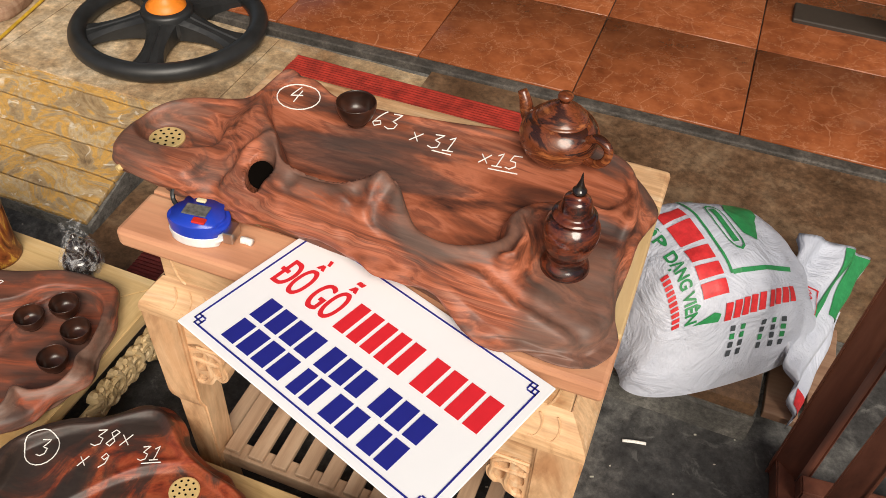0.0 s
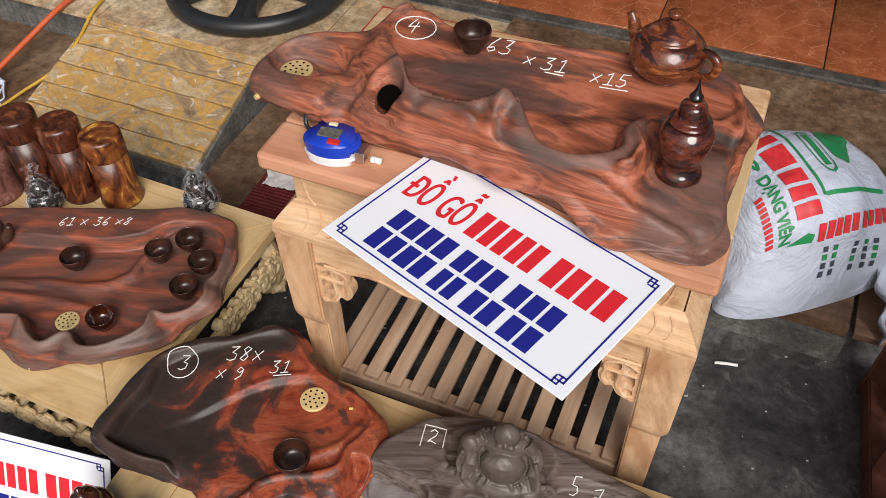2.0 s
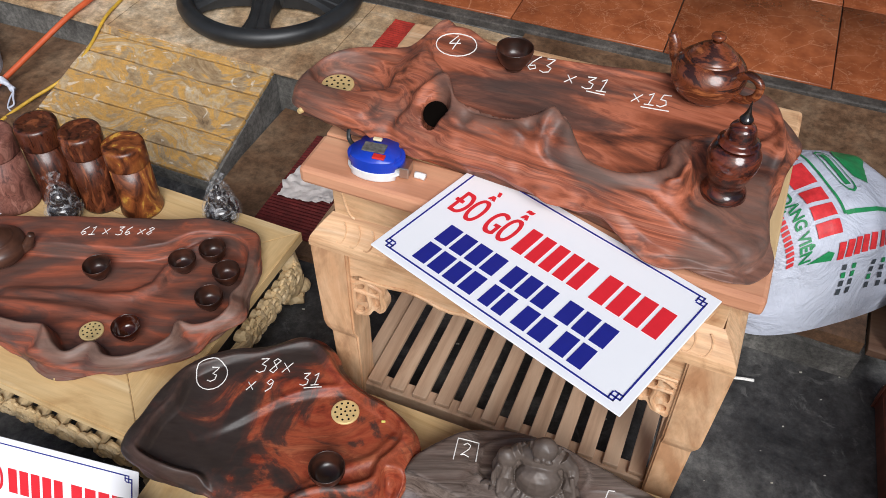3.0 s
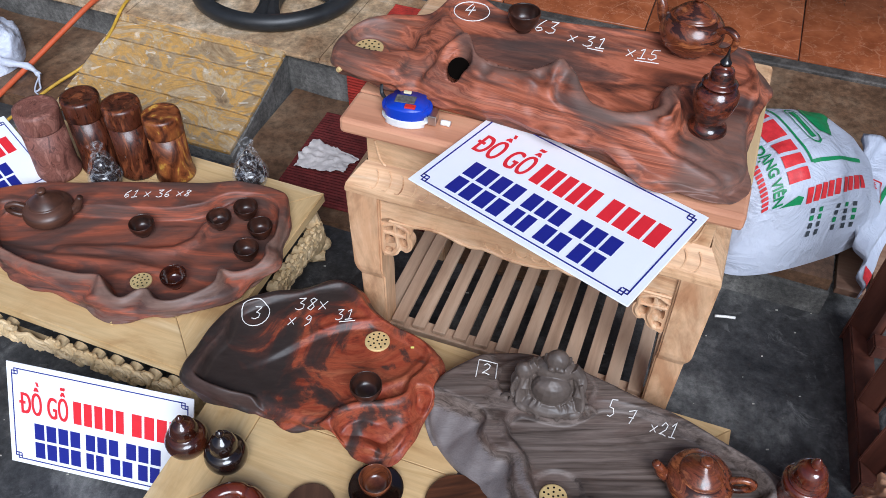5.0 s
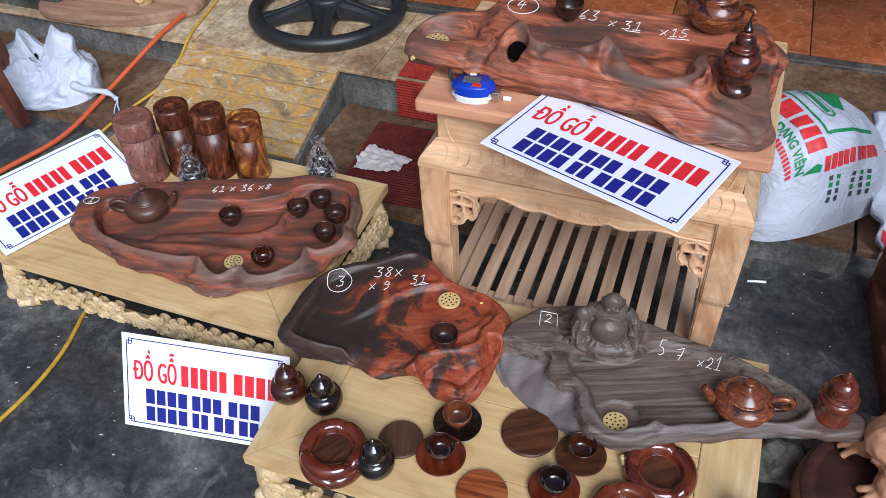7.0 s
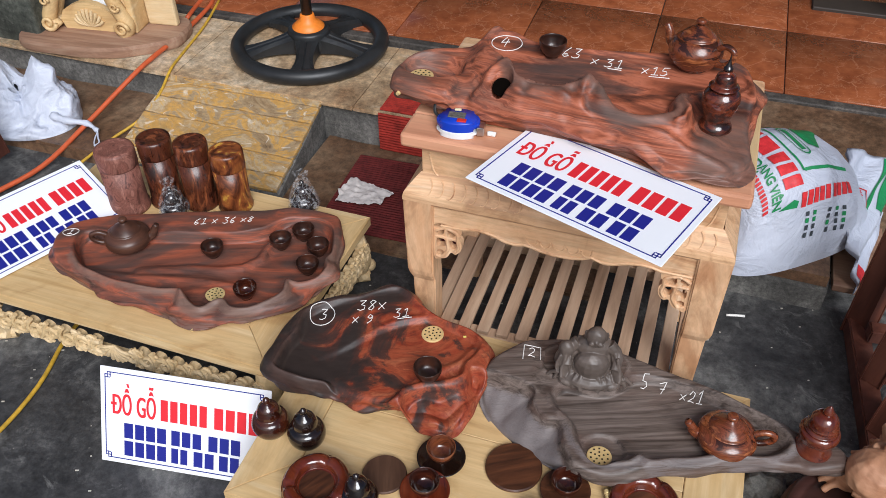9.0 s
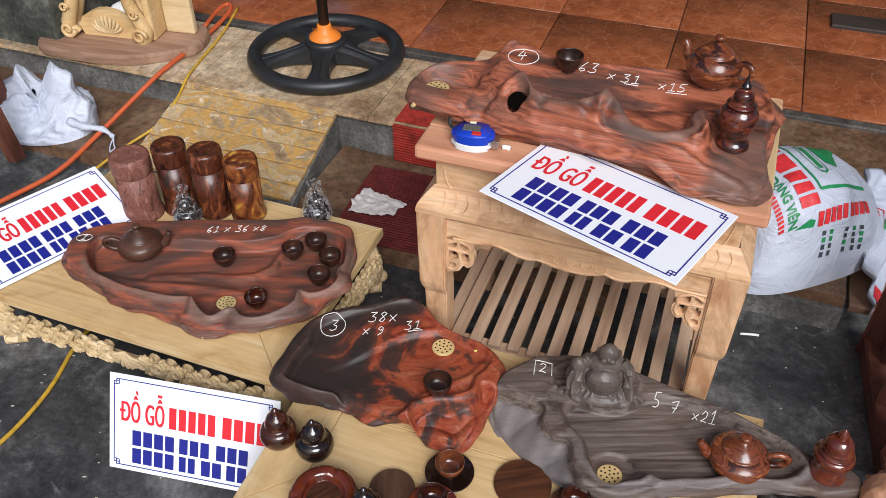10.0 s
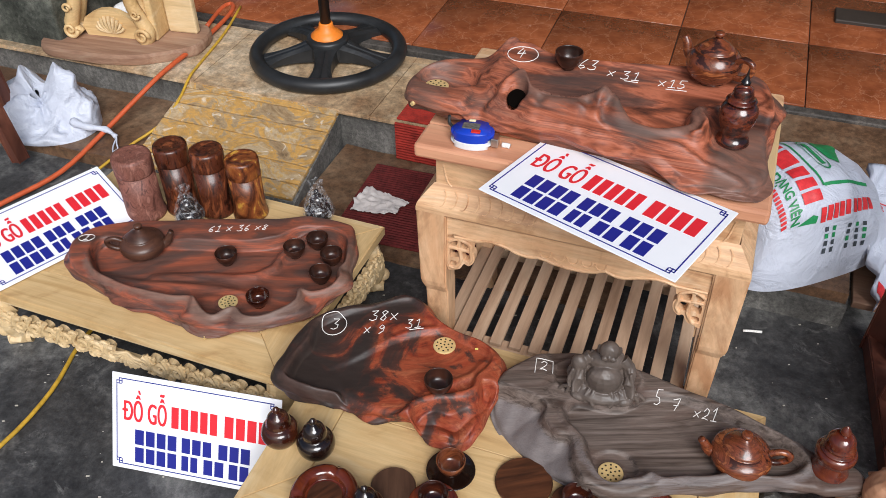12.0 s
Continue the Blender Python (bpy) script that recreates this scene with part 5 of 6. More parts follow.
    lid = part("lid", lathe([(0.0, zt - 0.002), (0.62 * r, zt - 0.002), (0.64 * r, zt + 0.02 * r), (0.60 * r, zt + 0.09 * r), (0.42 * r, zt + 0.24 * r), (0.2 * r, zt + 0.38 * r), (0.12 * r, zt + 0.44 * r)], 40), mat, s, smooth=True)
    part("knob", lathe([(0.10 * r, zt + 0.42 * r), (0.12 * r, zt + 0.48 * r), (0.19 * r, zt + 0.56 * r), (0.16 * r, zt + 0.66 * r), (0.0, zt + 0.70 * r)], 24), mat, lid, smooth=True)
    h = body[-1][1]
    part("spout", tube([(0.80 * r, 0, 0.42 * h * r), (1.08 * r, 0, 0.58 * h * r), (1.22 * r, 0, 0.86 * h * r), (1.36 * r, 0, (0.90 + 0.32 * spout_up) * h * r)], lambda u: r * (0.24 - 0.12 * u), 14), mat, s, smooth=True)
    part("handle", tube([(-0.82 * r, 0, 0.78 * h * r), (-1.15 * r, 0, 0.98 * h * r), (-1.48 * r, 0, 0.88 * h * r), (-1.46 * r, 0, 0.58 * h * r), (-1.18 * r, 0, 0.36 * h * r), (-0.86 * r, 0, 0.32 * h * r)], r * 0.115, 12), mat, s, smooth=True)
    return s


ROUND = [(0, 0), (0.55, 0), (0.6, 0.04), (0.86, 0.25), (1.0, 0.58), (0.97, 0.86), (0.78, 1.12), (0.60, 1.20)]
SQUAT = [(0, 0), (0.60, 0), (0.66, 0.04), (0.92, 0.22), (1.0, 0.45), (0.93, 0.68), (0.72, 0.84), (0.60, 0.88)]
make_teapot(on_tray(t4, 0.161, 0.795, 0.001, 133), 0.0465, ROUND, pot_orange, "round red-brown turned wooden teapot on a tray", 0.45)
make_teapot(on_tray(t1, -0.958, 0.925, 0.001, 5), 0.049, SQUAT, pot_wood_dull, "squat dark brown wooden teapot on a tray", 0.9)
make_teapot(on_tray(t2, 0.178, 0.335, 0.001, 168), 0.050, SQUAT, pot_orange, "squat glossy red-brown wooden teapot on a tray", 0.6)


def make_vase(m):
    s = thing("lidded_vase", m, "glossy dark red wooden baluster vase with a pointed lid", "vase")
    part("body", lathe([(0, 0), (0.030, 0), (0.0325, 0.004), (0.031, 0.010), (0.026, 0.018), (0.026, 0.026), (0.032, 0.042), (0.0365, 0.060), (0.036, 0.074), (0.029, 0.085), (0.024, 0.089), (0.024, 0.092)], 40), vase_wood, s, smooth=True)
    lid = part("lid", lathe([(0, 0.092), (0.027, 0.092), (0.0275, 0.095), (0.022, 0.099), (0.020, 0.108), (0.017, 0.118), (0.010, 0.124), (0.0085, 0.127)], 36), vase_wood, s, smooth=True)
    part("finial", lathe([(0.0075, 0.126), (0.0095, 0.131), (0.006, 0.137), (0.0028, 0.146), (0.0012, 0.156), (0, 0.160)], 20), lacquer_dark, lid, smooth=True)


make_vase(on_tray(t4, 0.158, 0.634, 0.001) @ Matrix.Scale(0.81, 4))


def make_gourd(m, label, mat, k=1.0, name="lidded_jar"):
    s = thing(name, m, label, "jar", "gourd-shaped jars")
    P = lambda pts: lathe([(a * k, b * k) for a, b in pts], 36)
    part("body", P([(0, 0), (0.018, 0), (0.022, 0.003), (0.031, 0.016), (0.0335, 0.030), (0.029, 0.042), (0.021, 0.048), (0.020, 0.050)]), mat, s, smooth=True)
    lid = part("lid", P([(0, 0.050), (0.0205, 0.050), (0.0215, 0.053), (0.0205, 0.060), (0.016, 0.070), (0.008, 0.077), (0.005, 0.079)]), mat, s, smooth=True)
    part("finial", P([(0.0045, 0.078), (0.0065, 0.082), (0.0055, 0.087), (0.002, 0.091), (0, 0.092)]), mat, lid, smooth=True)
    return s


TOP = 0.1832
make_gourd(pose(-0.596, 0.424, TOP), "glossy dark gourd-shaped wooden jar with a lid", lacquer)
make_gourd(pose(-0.531, 0.398, TOP), "glossy black-brown gourd-shaped wooden jar with a lid", lacquer_dark)
make_gourd(pose(-0.437, 0.266, TOP), "glossy black gourd-shaped wooden jar beside an ashtray", lacquer_dark, 0.98)
make_gourd(pose(0.128, 0.135, TOP), "glossy dark gourd-shaped wooden jar at the table edge", lacquer_dark, 0.9)


def make_pagoda(m):
    s = thing("lidded_jar", m, "glossy red-brown wooden jar with a stepped pagoda lid", "jar")
    part("body", lathe([(0, 0), (0.034, 0), (0.0365, 0.004), (0.034, 0.012), (0.0335, 0.028), (0.038, 0.036), (0.0385, 0.045), (0.034, 0.050), (0.030, 0.0505)], 40), lacquer_red, s, smooth=True)
    lid = part("lid", lathe([(0, 0.051), (0.0305, 0.051), (0.031, 0.054), (0.0285, 0.058), (0.0305, 0.062), (0.0285, 0.066), (0.025, 0.076), (0.017, 0.084), (0.008, 0.087)], 36), lacquer_red, s, smooth=True)
    part("finial", lathe([(0.007, 0.085), (0.010, 0.090), (0.0085, 0.096), (0.003, 0.103), (0, 0.105)], 20), lacquer_red, lid, smooth=True)


make_pagoda(on_tray(t2, 0.318, 0.312, 0.0005) @ Matrix.Diagonal((0.83, 0.83, 1.04, 1)))


def make_ashtray(m, r, h, label, mat, deep=True):
    s = thing("ashtray", m, label, "ashtray", "turned wooden ashtrays")
    bm = lathe([(0, 0), (0.86 * r, 0), (0.95 * r, 0.05 * h), (r, 0.4 * h), (0.97 * r, 0.75 * h), (0.86 * r, h), (0.70 * r, 0.98 * h), (0.60 * r, 0.8 * h), (0.56 * r, 0.45 * h), (0.5 * r, 0.35 * h), (0, 0.33 * h)], 64)
    for v in bm.verts:
        a = math.atan2(v.co.y, v.co.x)
        rr = math.hypot(v.co.x, v.co.y)
        if v.co.z > 0.6 * h and rr > 0.5 * r:
            q = max(math.exp(-((math.remainder(a - a0, 2 * math.pi)) / 0.10) ** 2) for a0 in (0.5, 2.6, -1.6))
            v.co.z -= 0.22 * h * q
    part("body", bm, mat, s, smooth=True)
    part("well", lathe([(0, 0.34 * h), (0.5 * r, 0.36 * h), (0.5 * r, 0.365 * h), (0, 0.36 * h)], 40, soft=False), coaster_wood, s)
    return s


make_ashtray(pose(-0.508, 0.288, TOP), 0.058, 0.022, "glossy red-brown wooden ashtray under another one", lacquer_red)
make_ashtray(pose(-0.506, 0.289, TOP + 0.0222, 0, 0, 40), 0.057, 0.024, "glossy dark red wooden ashtray stacked on another one", lacquer_red)
make_ashtray(pose(0.024, 0.236, TOP, 0, 0, 20), 0.059, 0.028, "ring-shaped glossy dark red wooden ashtray", lacquer_red)
make_ashtray(pose(-0.045, 0.160, TOP, 0, 0, 70), 0.059, 0.028, "ring-shaped glossy dark red wooden ashtray", lacquer_red)


def make_coaster(m, r, label, mat, h=0.007):
    return solo("coaster", lathe([(0, 0), (0.96 * r, 0), (r, 0.3 * h), (r, 0.7 * h), (0.96 * r, h), (0, h)], 48, soft=False), mat, m, label, "coaster", "wooden coasters", smooth=False)


make_coaster(pose(-0.397, 0.322, TOP), 0.038, "flat round dull brown wooden coaster", wood("dull_brown_wood", [(0.3, (0.05, 0.022, 0.012)), (0.6, (0.10, 0.05, 0.028))], (60, 6, 60), rough=(0.4, 0.5)))
make_coaster(pose(-0.178, 0.326, TOP, 0, 0, 10), 0.0485, "large flat round dark brown wooden coaster", coaster_wood)
make_coaster(pose(-0.266, 0.215, TOP, 0, 0, -15), 0.042, "flat round red striped wooden coaster", wood("red_striped_wood", [(0.35, (0.12, 0.025, 0.008)), (0.5, (0.32, 0.085, 0.025)), (0.65, (0.40, 0.13, 0.04))], (5, 90, 60), rough=(0.25, 0.4)))


def make_saucer(m, mat, label):
    return solo("saucer", lathe([(0, 0), (0.026, 0), (0.040, 0.006), (0.0405, 0.009), (0.026, 0.006), (0, 0.005)], 44), mat, m, label, "saucer", "cups on saucers", smooth=True)


for x, y, sm, cm in ((-0.300, 0.350, lacquer_dark, pot_wood), (-0.330, 0.286, lacquer_red, lacquer), (-0.098, 0.276, coaster_wood, lacquer), (-0.150, 0.216, lacquer_red, lacquer_dark)):
    make_saucer(pose(x, y, TOP), sm, "glossy turned wooden saucer under an upturned cup")
    make_cup(pose(x, y, TOP + 0.0055), "small glossy wooden tea cup standing on a saucer", cm, 0.025)


def make_canister(m, r, h, lid_h, mat, label):
    s = thing("canister", m, label, "canister", "wooden tea canisters")
    g = 0.0015
    part("body", lathe([(0, 0), (r * 1.04, 0), (r * 1.06, 0.004), (r * 1.04, 0.010), (r * 0.98, 0.016), (r * 0.96, h * 0.3), (r * 0.97, h - lid_h - g), (r * 0.90, h - lid_h - g)], 44, soft=False), mat, s, smooth=True)
    part("lid", lathe([(r * 0.9, h - lid_h), (r * 0.985, h - lid_h), (r * 1.0, h - lid_h + 0.002), (r * 1.0, h - 0.008), (r * 0.96, h - 0.002), (r * 0.78, h), (r * 0.74, h - 0.001), (r * 0.3, h + 0.0005), (0, h + 0.0005)], 44, soft=False), mat, s, smooth=True)
    return s


make_canister(pose(-1.000, 1.092, TOP), 0.0445, 0.165, 0.045, canister_pink, "dusty pink-brown turned wooden canister with lid")
make_canister(pose(-0.915, 1.112, TOP), 0.0385, 0.178, 0.046, canister_wood, "dark brown figured wooden canister with lid")
make_canister(pose(-0.832, 1.098, TOP), 0.0385, 0.172, 0.046, canister_wood, "red-brown figured wooden canister with lid")
make_canister(pose(-0.752, 1.082, TOP), 0.0385, 0.158, 0.045, canister_gold, "orange-brown wooden canister with a golden figure and lid")


def make_wrapped(m, seed, k=1.0):
    s = make_gourd(m, "black gourd-shaped wooden jar wrapped in clear plastic film", lacquer_dark, k, "wrapped_jar")
    rng = random.Random(seed)
    bm = lathe([(0, 0.0005), (0.026 * k, 0.001), (0.036 * k, 0.018 * k), (0.037 * k, 0.034 * k), (0.029 * k, 0.058 * k), (0.018 * k, 0.085 * k), (0.006 * k, 0.096 * k), (0.010 * k, 0.104 * k), (0.018 * k, 0.112 * k)], 30)
    for v in bm.verts:
        a = math.atan2(v.co.y, v.co.x)
        f = 1 + 0.10 * math.sin(a * 7 + v.co.z * 60) * min(1, v.co.z / (0.05 * k)) + 0.05 * noise.noise(v.co * 90 + Vector((seed, 0, 0)))
        v.co.x *= f
        v.co.y *= f
        v.co.z += 0.006 * noise.noise(Vector((a * 2, v.co.z * 40, seed))) * min(1, v.co.z / (0.06 * k))
        v.co.z = max(v.co.z, 0.0004)
    ob = part("plastic_film", bm, film_mat, s, "crinkled clear plastic film tied at the top", smooth=True)
    ob.visible_shadow = False
    return s


make_wrapped(pose(-0.885, 1.045, TOP, 0, 0, 20), 3, 0.92)
make_wrapped(pose(-0.588, 1.050, TOP, 0, 0, 70), 5, 0.98)


# ---- the tape measure ----
def make_tape(m):
    s = thing("tape_measure", m, "blue and white tape measure lying on a stool", "tape measure")
    out = [(0.038 * math.cos(a), 0.030 * math.sin(a) * (1.0 if math.sin(a) > 0 else 0.86)) for a in np.linspace(0, 2 * math.pi, 36, endpoint=False)]
    def slab(z0, z1, k, mat, name, label=""):
        bm = bmesh.new()
        a = [bm.verts.new((x * k, y * k, z0)) for x, y in out]
        b = [bm.verts.new((x * k, y * k, z1)) for x, y in out]
        bm.faces.new(a[::-1]); bm.faces.new(b)
        for i in range(36):
            j = (i + 1) % 36
            bm.faces.new((a[i], a[j], b[j], b[i]))
        bmesh.ops.bevel(bm, geom=[e for e in bm.edges if abs(e.verts[0].co.z - e.verts[1].co.z) < 1e-6], offset=0.0055, segments=4, affect="EDGES")
        return part(name, bm, mat, s, label, smooth=True)
    slab(0.0, 0.013, 1.0, white_plastic, "base", "white lower half")
    slab(0.0115, 0.030, 0.985, blue_plastic, "case", "blue upper half")
    part("window", box(-0.018, 0.012, -0.006, 0.012, 0.0300, 0.0318, 0.001), plain("grey_label", (0.12, 0.12, 0.11), 0.3, vary=0.5, scale=200), s, "grey metal label plate")
    part("button", box(0.000, 0.016, -0.018, -0.009, 0.0300, 0.0330, 0.001), red_plastic, s, "red lock button")
    part("knob", box(-0.010, 0.002, 0.016, 0.022, 0.0300, 0.0335, 0.0015), cream_mat, s)
    part("hook", box(0.034, 0.046, -0.014, 0.008, 0.004, 0.020, 0.001), steel, s, "steel end hook")
    part("strap", tube([(-0.034, 0.018, 0.012), (-0.046, 0.026, 0.018), (-0.046, 0.034, 0.030), (-0.036, 0.036, 0.024)], 0.003, 8), black_plastic, s, "black wrist strap")


make_tape(pose(-0.252, 0.722, 0.6052, 0, 0, -14))


def make_chalk(m, length, r, name="chalk_stick"):
    bm = tube([(0, 0, r), (length * 0.5, 0.001, r), (length, 0, r)], r, 9, soft=2)
    return solo(name, bm, chalk_mat, m, "short piece of white chalk", "chalk", smooth=True)


make_chalk(pose(-0.203, 0.706, 0.6052, 0, 0, -20), 0.014, 0.0045)
make_chalk(pose(0.378, 0.842, 0.0, 0, 0, -8), 0.042, 0.003)


# ---- seated figure, one plain carved form ----
def blob(bm, x, y, z, rx, ry, rz, seg=16):
    r = bmesh.ops.create_uvsphere(bm, u_segments=seg, v_segments=max(8, seg * 2 // 3), radius=1.0)
    for v in r["verts"]:
        v.co = Vector((x + v.co.x * rx, y + v.co.y * ry, z + v.co.z * rz))


bm = bmesh.new()
blob(bm, 0, 0, 0.022, 0.036, 0.030, 0.022)
blob(bm, 0, -0.006, 0.010, 0.050, 0.036, 0.015)
blob(bm, 0, 0.010, 0.030, 0.040, 0.022, 0.034)
blob(bm, 0, -0.012, 0.034, 0.026, 0.022, 0.024)
blob(bm, 0, 0.004, 0.054, 0.027, 0.018, 0.020)
blob(bm, 0.002, -0.004, 0.082, 0.0150, 0.014, 0.0155)
blob(bm, 0.002, -0.0185, 0.080, 0.0028, 0.003, 0.0035, 8)
blob(bm, -0.0045, -0.0165, 0.077, 0.0050, 0.004, 0.004, 10)
blob(bm, 0.0085, -0.0165, 0.077, 0.0050, 0.004, 0.004, 10)
blob(bm, 0.002, -0.004, 0.074, 0.011, 0.013, 0.009)
blob(bm, -0.013, 0, 0.080, 0.003, 0.004, 0.008, 8)
blob(bm, 0.017, 0, 0.080, 0.003, 0.004, 0.008, 8)
for sx in (-1, 1):
    blob(bm, sx * 0.028, -0.010, 0.012, 0.022, 0.018, 0.012)
    blob(bm, sx * 0.030, -0.022, 0.007, 0.016, 0.014, 0.008)
    add_tube(bm, [(sx * 0.022, 0.004, 0.062), (sx * 0.036, -0.002, 0.046), (sx * 0.034, -0.018, 0.030)], lambda u: 0.010 - 0.003 * u, 10)
    for k in range(6):
        a = 0.2 + 0.22 * k
        add_tube(bm, [(sx * (0.012 + 0.007 * k), -0.022 - 0.006 * math.cos(k), 0.022), (sx * (0.016 + 0.008 * k), -0.036 + 0.004 * k, 0.012), (sx * (0.012 + 0.010 * k), -0.040 + 0.005 * k, 0.003)], 0.0032, 6)
blob(bm, -0.038, -0.004, 0.052, 0.012, 0.012, 0.014)
blob(bm, -0.040, -0.002, 0.030, 0.014, 0.014, 0.018)
for sx in (-1, 1):
    for k in range(5):
        add_tube(bm, [(sx * (0.020 + 0.004 * k), 0.012 - 0.006 * k, 0.066 - 0.004 * k), (sx * (0.030 + 0.003 * k), -0.006 - 0.004 * k, 0.044 - 0.004 * k), (sx * (0.034 + 0.002 * k), -0.022 - 0.002 * k, 0.016)], 0.0030, 6)
for k in range(4):
    add_tube(bm, [(-0.046 + 0.005 * k, -0.012, 0.045), (-0.050 + 0.006 * k, -0.018, 0.030), (-0.046 + 0.006 * k, -0.020, 0.014)], 0.0028, 6)
for v in bm.verts:
    v.co += 0.0012 * noise.noise_vector(v.co * 120)
    v.co.z = max(v.co.z, 0.0)


def carved(ob, voxel, rounds):
    """Melts the joined masses of a carving into one skin."""
    r = ob.modifiers.new("skin", "REMESH")
    r.mode, r.voxel_size, r.use_smooth_shade = "VOXEL", voxel, True
    q = ob.modifiers.new("soften", "SMOOTH")
    q.factor, q.iterations = 0.5, rounds
    return ob


seated = solo("statue", bm, figure_wood, on_tray(t2, -0.028, 0.482, -0.006, -12) @ Matrix.Diagonal((1.2, 1.1, 1.27, 1)), "small grey-brown carved wooden seated figure on a tray", "statue", smooth=True)
carved(seated, 0.0010, 1)


# ---- the large printed sack on the ramp ----
SACK = pose(0.515, 1.040, 0.100, 0, 0, 20)
SX, SY, SZ = 0.195, 0.146, 0.250


def sack_point(p, q, out=0.0):
    """p: along the sack, q: 0 at the ground in front, 1 at the ground behind."""
    p *= 0.80
    u = max(-1.0, min(1.0, p / SX))
    f = (1 - abs(u) ** 2.6) ** 0.42
    a = math.pi * q
    c, s = math.cos(a), math.sin(a)
    ex = 0.72
    y = -math.copysign(abs(c) ** ex, c) * SY * (0.55 + 0.45 * f)
    z = abs(s) ** ex * SZ * f * (1 - 0.16 * u)
    n = Vector((0.35 * u, -c * 0.8, s)).normalized()
    w = 0.012 * noise.noise(Vector((p * 9, q * 5, 2))) + 0.005 * noise.noise(Vector((p * 28, q * 14, 5)))
    w += 0.006 * math.sin(18 * p + 9 * q) * (1 - f)
    return Vector((p, y, z)) + n * (w * min(1, s * 3) + out)


sack = thing("sack", SACK, "full white woven plastic sack with red and green print, lying", "sack")
bm = bmesh.new()
NP, NQ = 64, 40
grid = [[bm.verts.new(sack_point(SX / 0.80 * math.sin(math.pi / 2 * (-1 + 2 * i / NP)) * 0.999, j / NQ)) for j in range(NQ + 1)] for i in range(NP + 1)]
for i in range(NP):
    for j in range(NQ):
        bm.faces.new((grid[i][j], grid[i + 1][j], grid[i + 1][j + 1], grid[i][j + 1]))
bmesh.ops.recalc_face_normals(bm, faces=bm.faces)
part("body", bm, sack_mat, sack, smooth=True)


def sack_print(name, quad, mat, label="", cut=0.012):
    """A flat print wrapped on the sack; quad: outline in p and q."""
    b = bmesh.new()
    b.faces.new([b.verts.new((p, q, 0)) for p, q in quad])
    bmesh.ops.triangulate(b, faces=b.faces)
    for _ in range(3):
        es = [e for e in b.edges if math.hypot(e.verts[0].co.x - e.verts[1].co.x, (e.verts[0].co.y - e.verts[1].co.y) * 0.55) > cut]
        if not es:
            break
        bmesh.ops.subdivide_edges(b, edges=es, cuts=1)
        bmesh.ops.triangulate(b, faces=b.faces)
    for v in b.verts:
        v.co = sack_point(v.co.x, v.co.y, 0.0022)
    return part(name, b, mat, sack, label)


def rect(p0, p1, q0, q1):
    return [(p0, q0), (p1, q0), (p1, q1), (p0, q1)]


for k in range(5):
    q1 = 0.60 - k * 0.068
    sack_print("bar", rect(-0.122, -0.068, q1 - 0.052, q1), bag_red, "large red printed bar" if k == 0 else "")
for k in range(9):
    p = -0.075 + k * 0.0205 + (0.01 if k > 4 else 0)
    sack_print("bar", rect(p, p + 0.016, 0.186 + 0.004 * k, 0.244 + 0.004 * k), bag_red, "red printed bar" if k == 0 else "")
for quad in (rect(-0.052, -0.046, 0.34, 0.66), rect(-0.046, 0.115, 0.335, 0.352), rect(-0.046, 0.03, 0.645, 0.66)):
    sack_print("stripe", quad, bag_green, "green printed line")
ring = [(0.0 + 0.020 * math.cos(a), 0.505 + 0.085 * math.sin(a)) for a in np.linspace(0, 2 * math.pi, 24, endpoint=False)]
for k in range(24):
    (a0, b0), (a1, b1) = ring[k], ring[(k + 1) % 24]
    if k % 2 == 0:
        (a1, b1) = ring[(k + 2) % 24]
        sack_print("emblem_line", [(a0, b0), (a1, b1), ((a1) * 0.88, 0.505 + (b1 - 0.505) * 0.88), ((a0) * 0.88, 0.505 + (b0 - 0.505) * 0.88)], bag_green)
sack_print("emblem", rect(-0.007, 0.007, 0.455, 0.56), bag_green, "green emblem bar")
sack_print("emblem", [(0.032, 0.48), (0.05, 0.45), (0.07, 0.49), (0.10, 0.52), (0.115, 0.58), (0.09, 0.62), (0.05, 0.60), (0.03, 0.55)], bag_green, "green printed emblem shape")
sack_print("leaf", [(-0.142, 0.20), (-0.09, 0.19), (-0.085, 0.215), (-0.10, 0.225)], bag_green)
for txt, size, p0, q0, mat in (("H\u1ee2P D\u1ea0NG VI\u00caN", 0.030, -0.148, 0.405, bag_green),):
    b = text_mesh(txt, size, bold=0.0008)
    for v in b.verts:
        v.co = sack_point(p0 + v.co.y, q0 - v.co.x / 0.58, 0.0022)
    part("lettering", b, mat, sack, "green printed words")
for k in range(10):
    q = 0.42 - k * 0.021
    sack_print("bar", rect(-0.181, -0.168, q - 0.014, q), bag_red)
rng = random.Random(4)
for p in (-0.055, -0.03, 0.025, 0.055, 0.08):
    for k in range(4):
        q = 0.165 - k * 0.025
        sack_print("bar", rect(p, p + 0.011, q - 0.017, q), rng.choice((bag_black, bag_green, bag_black)))

# the folded mouth of the sack
A, B, C, D = Vector((0.690, 1.115, 0.27)), Vector((0.895, 1.185, 0.13)), Vector((0.662, 0.850, 0.060)), Vector((0.635, 0.965, 0.185))


def flap_point(u, v, out=0.0):
    p = A * (1 - u) * (1 - v) + B * u * (1 - v) + C * u * v + D * (1 - u) * v
    n = (B - A).cross(D - A).normalized()
    if n.z < 0:
        n = -n
    h = 0.035 * math.sin(math.pi * min(1, max(0, u))) * (1 - 0.4 * v) + 0.012 * noise.noise(Vector((u * 4, v * 4, 3))) + 0.008 * math.sin(u * 17 + v * 5)
    return p + n * (h + out)


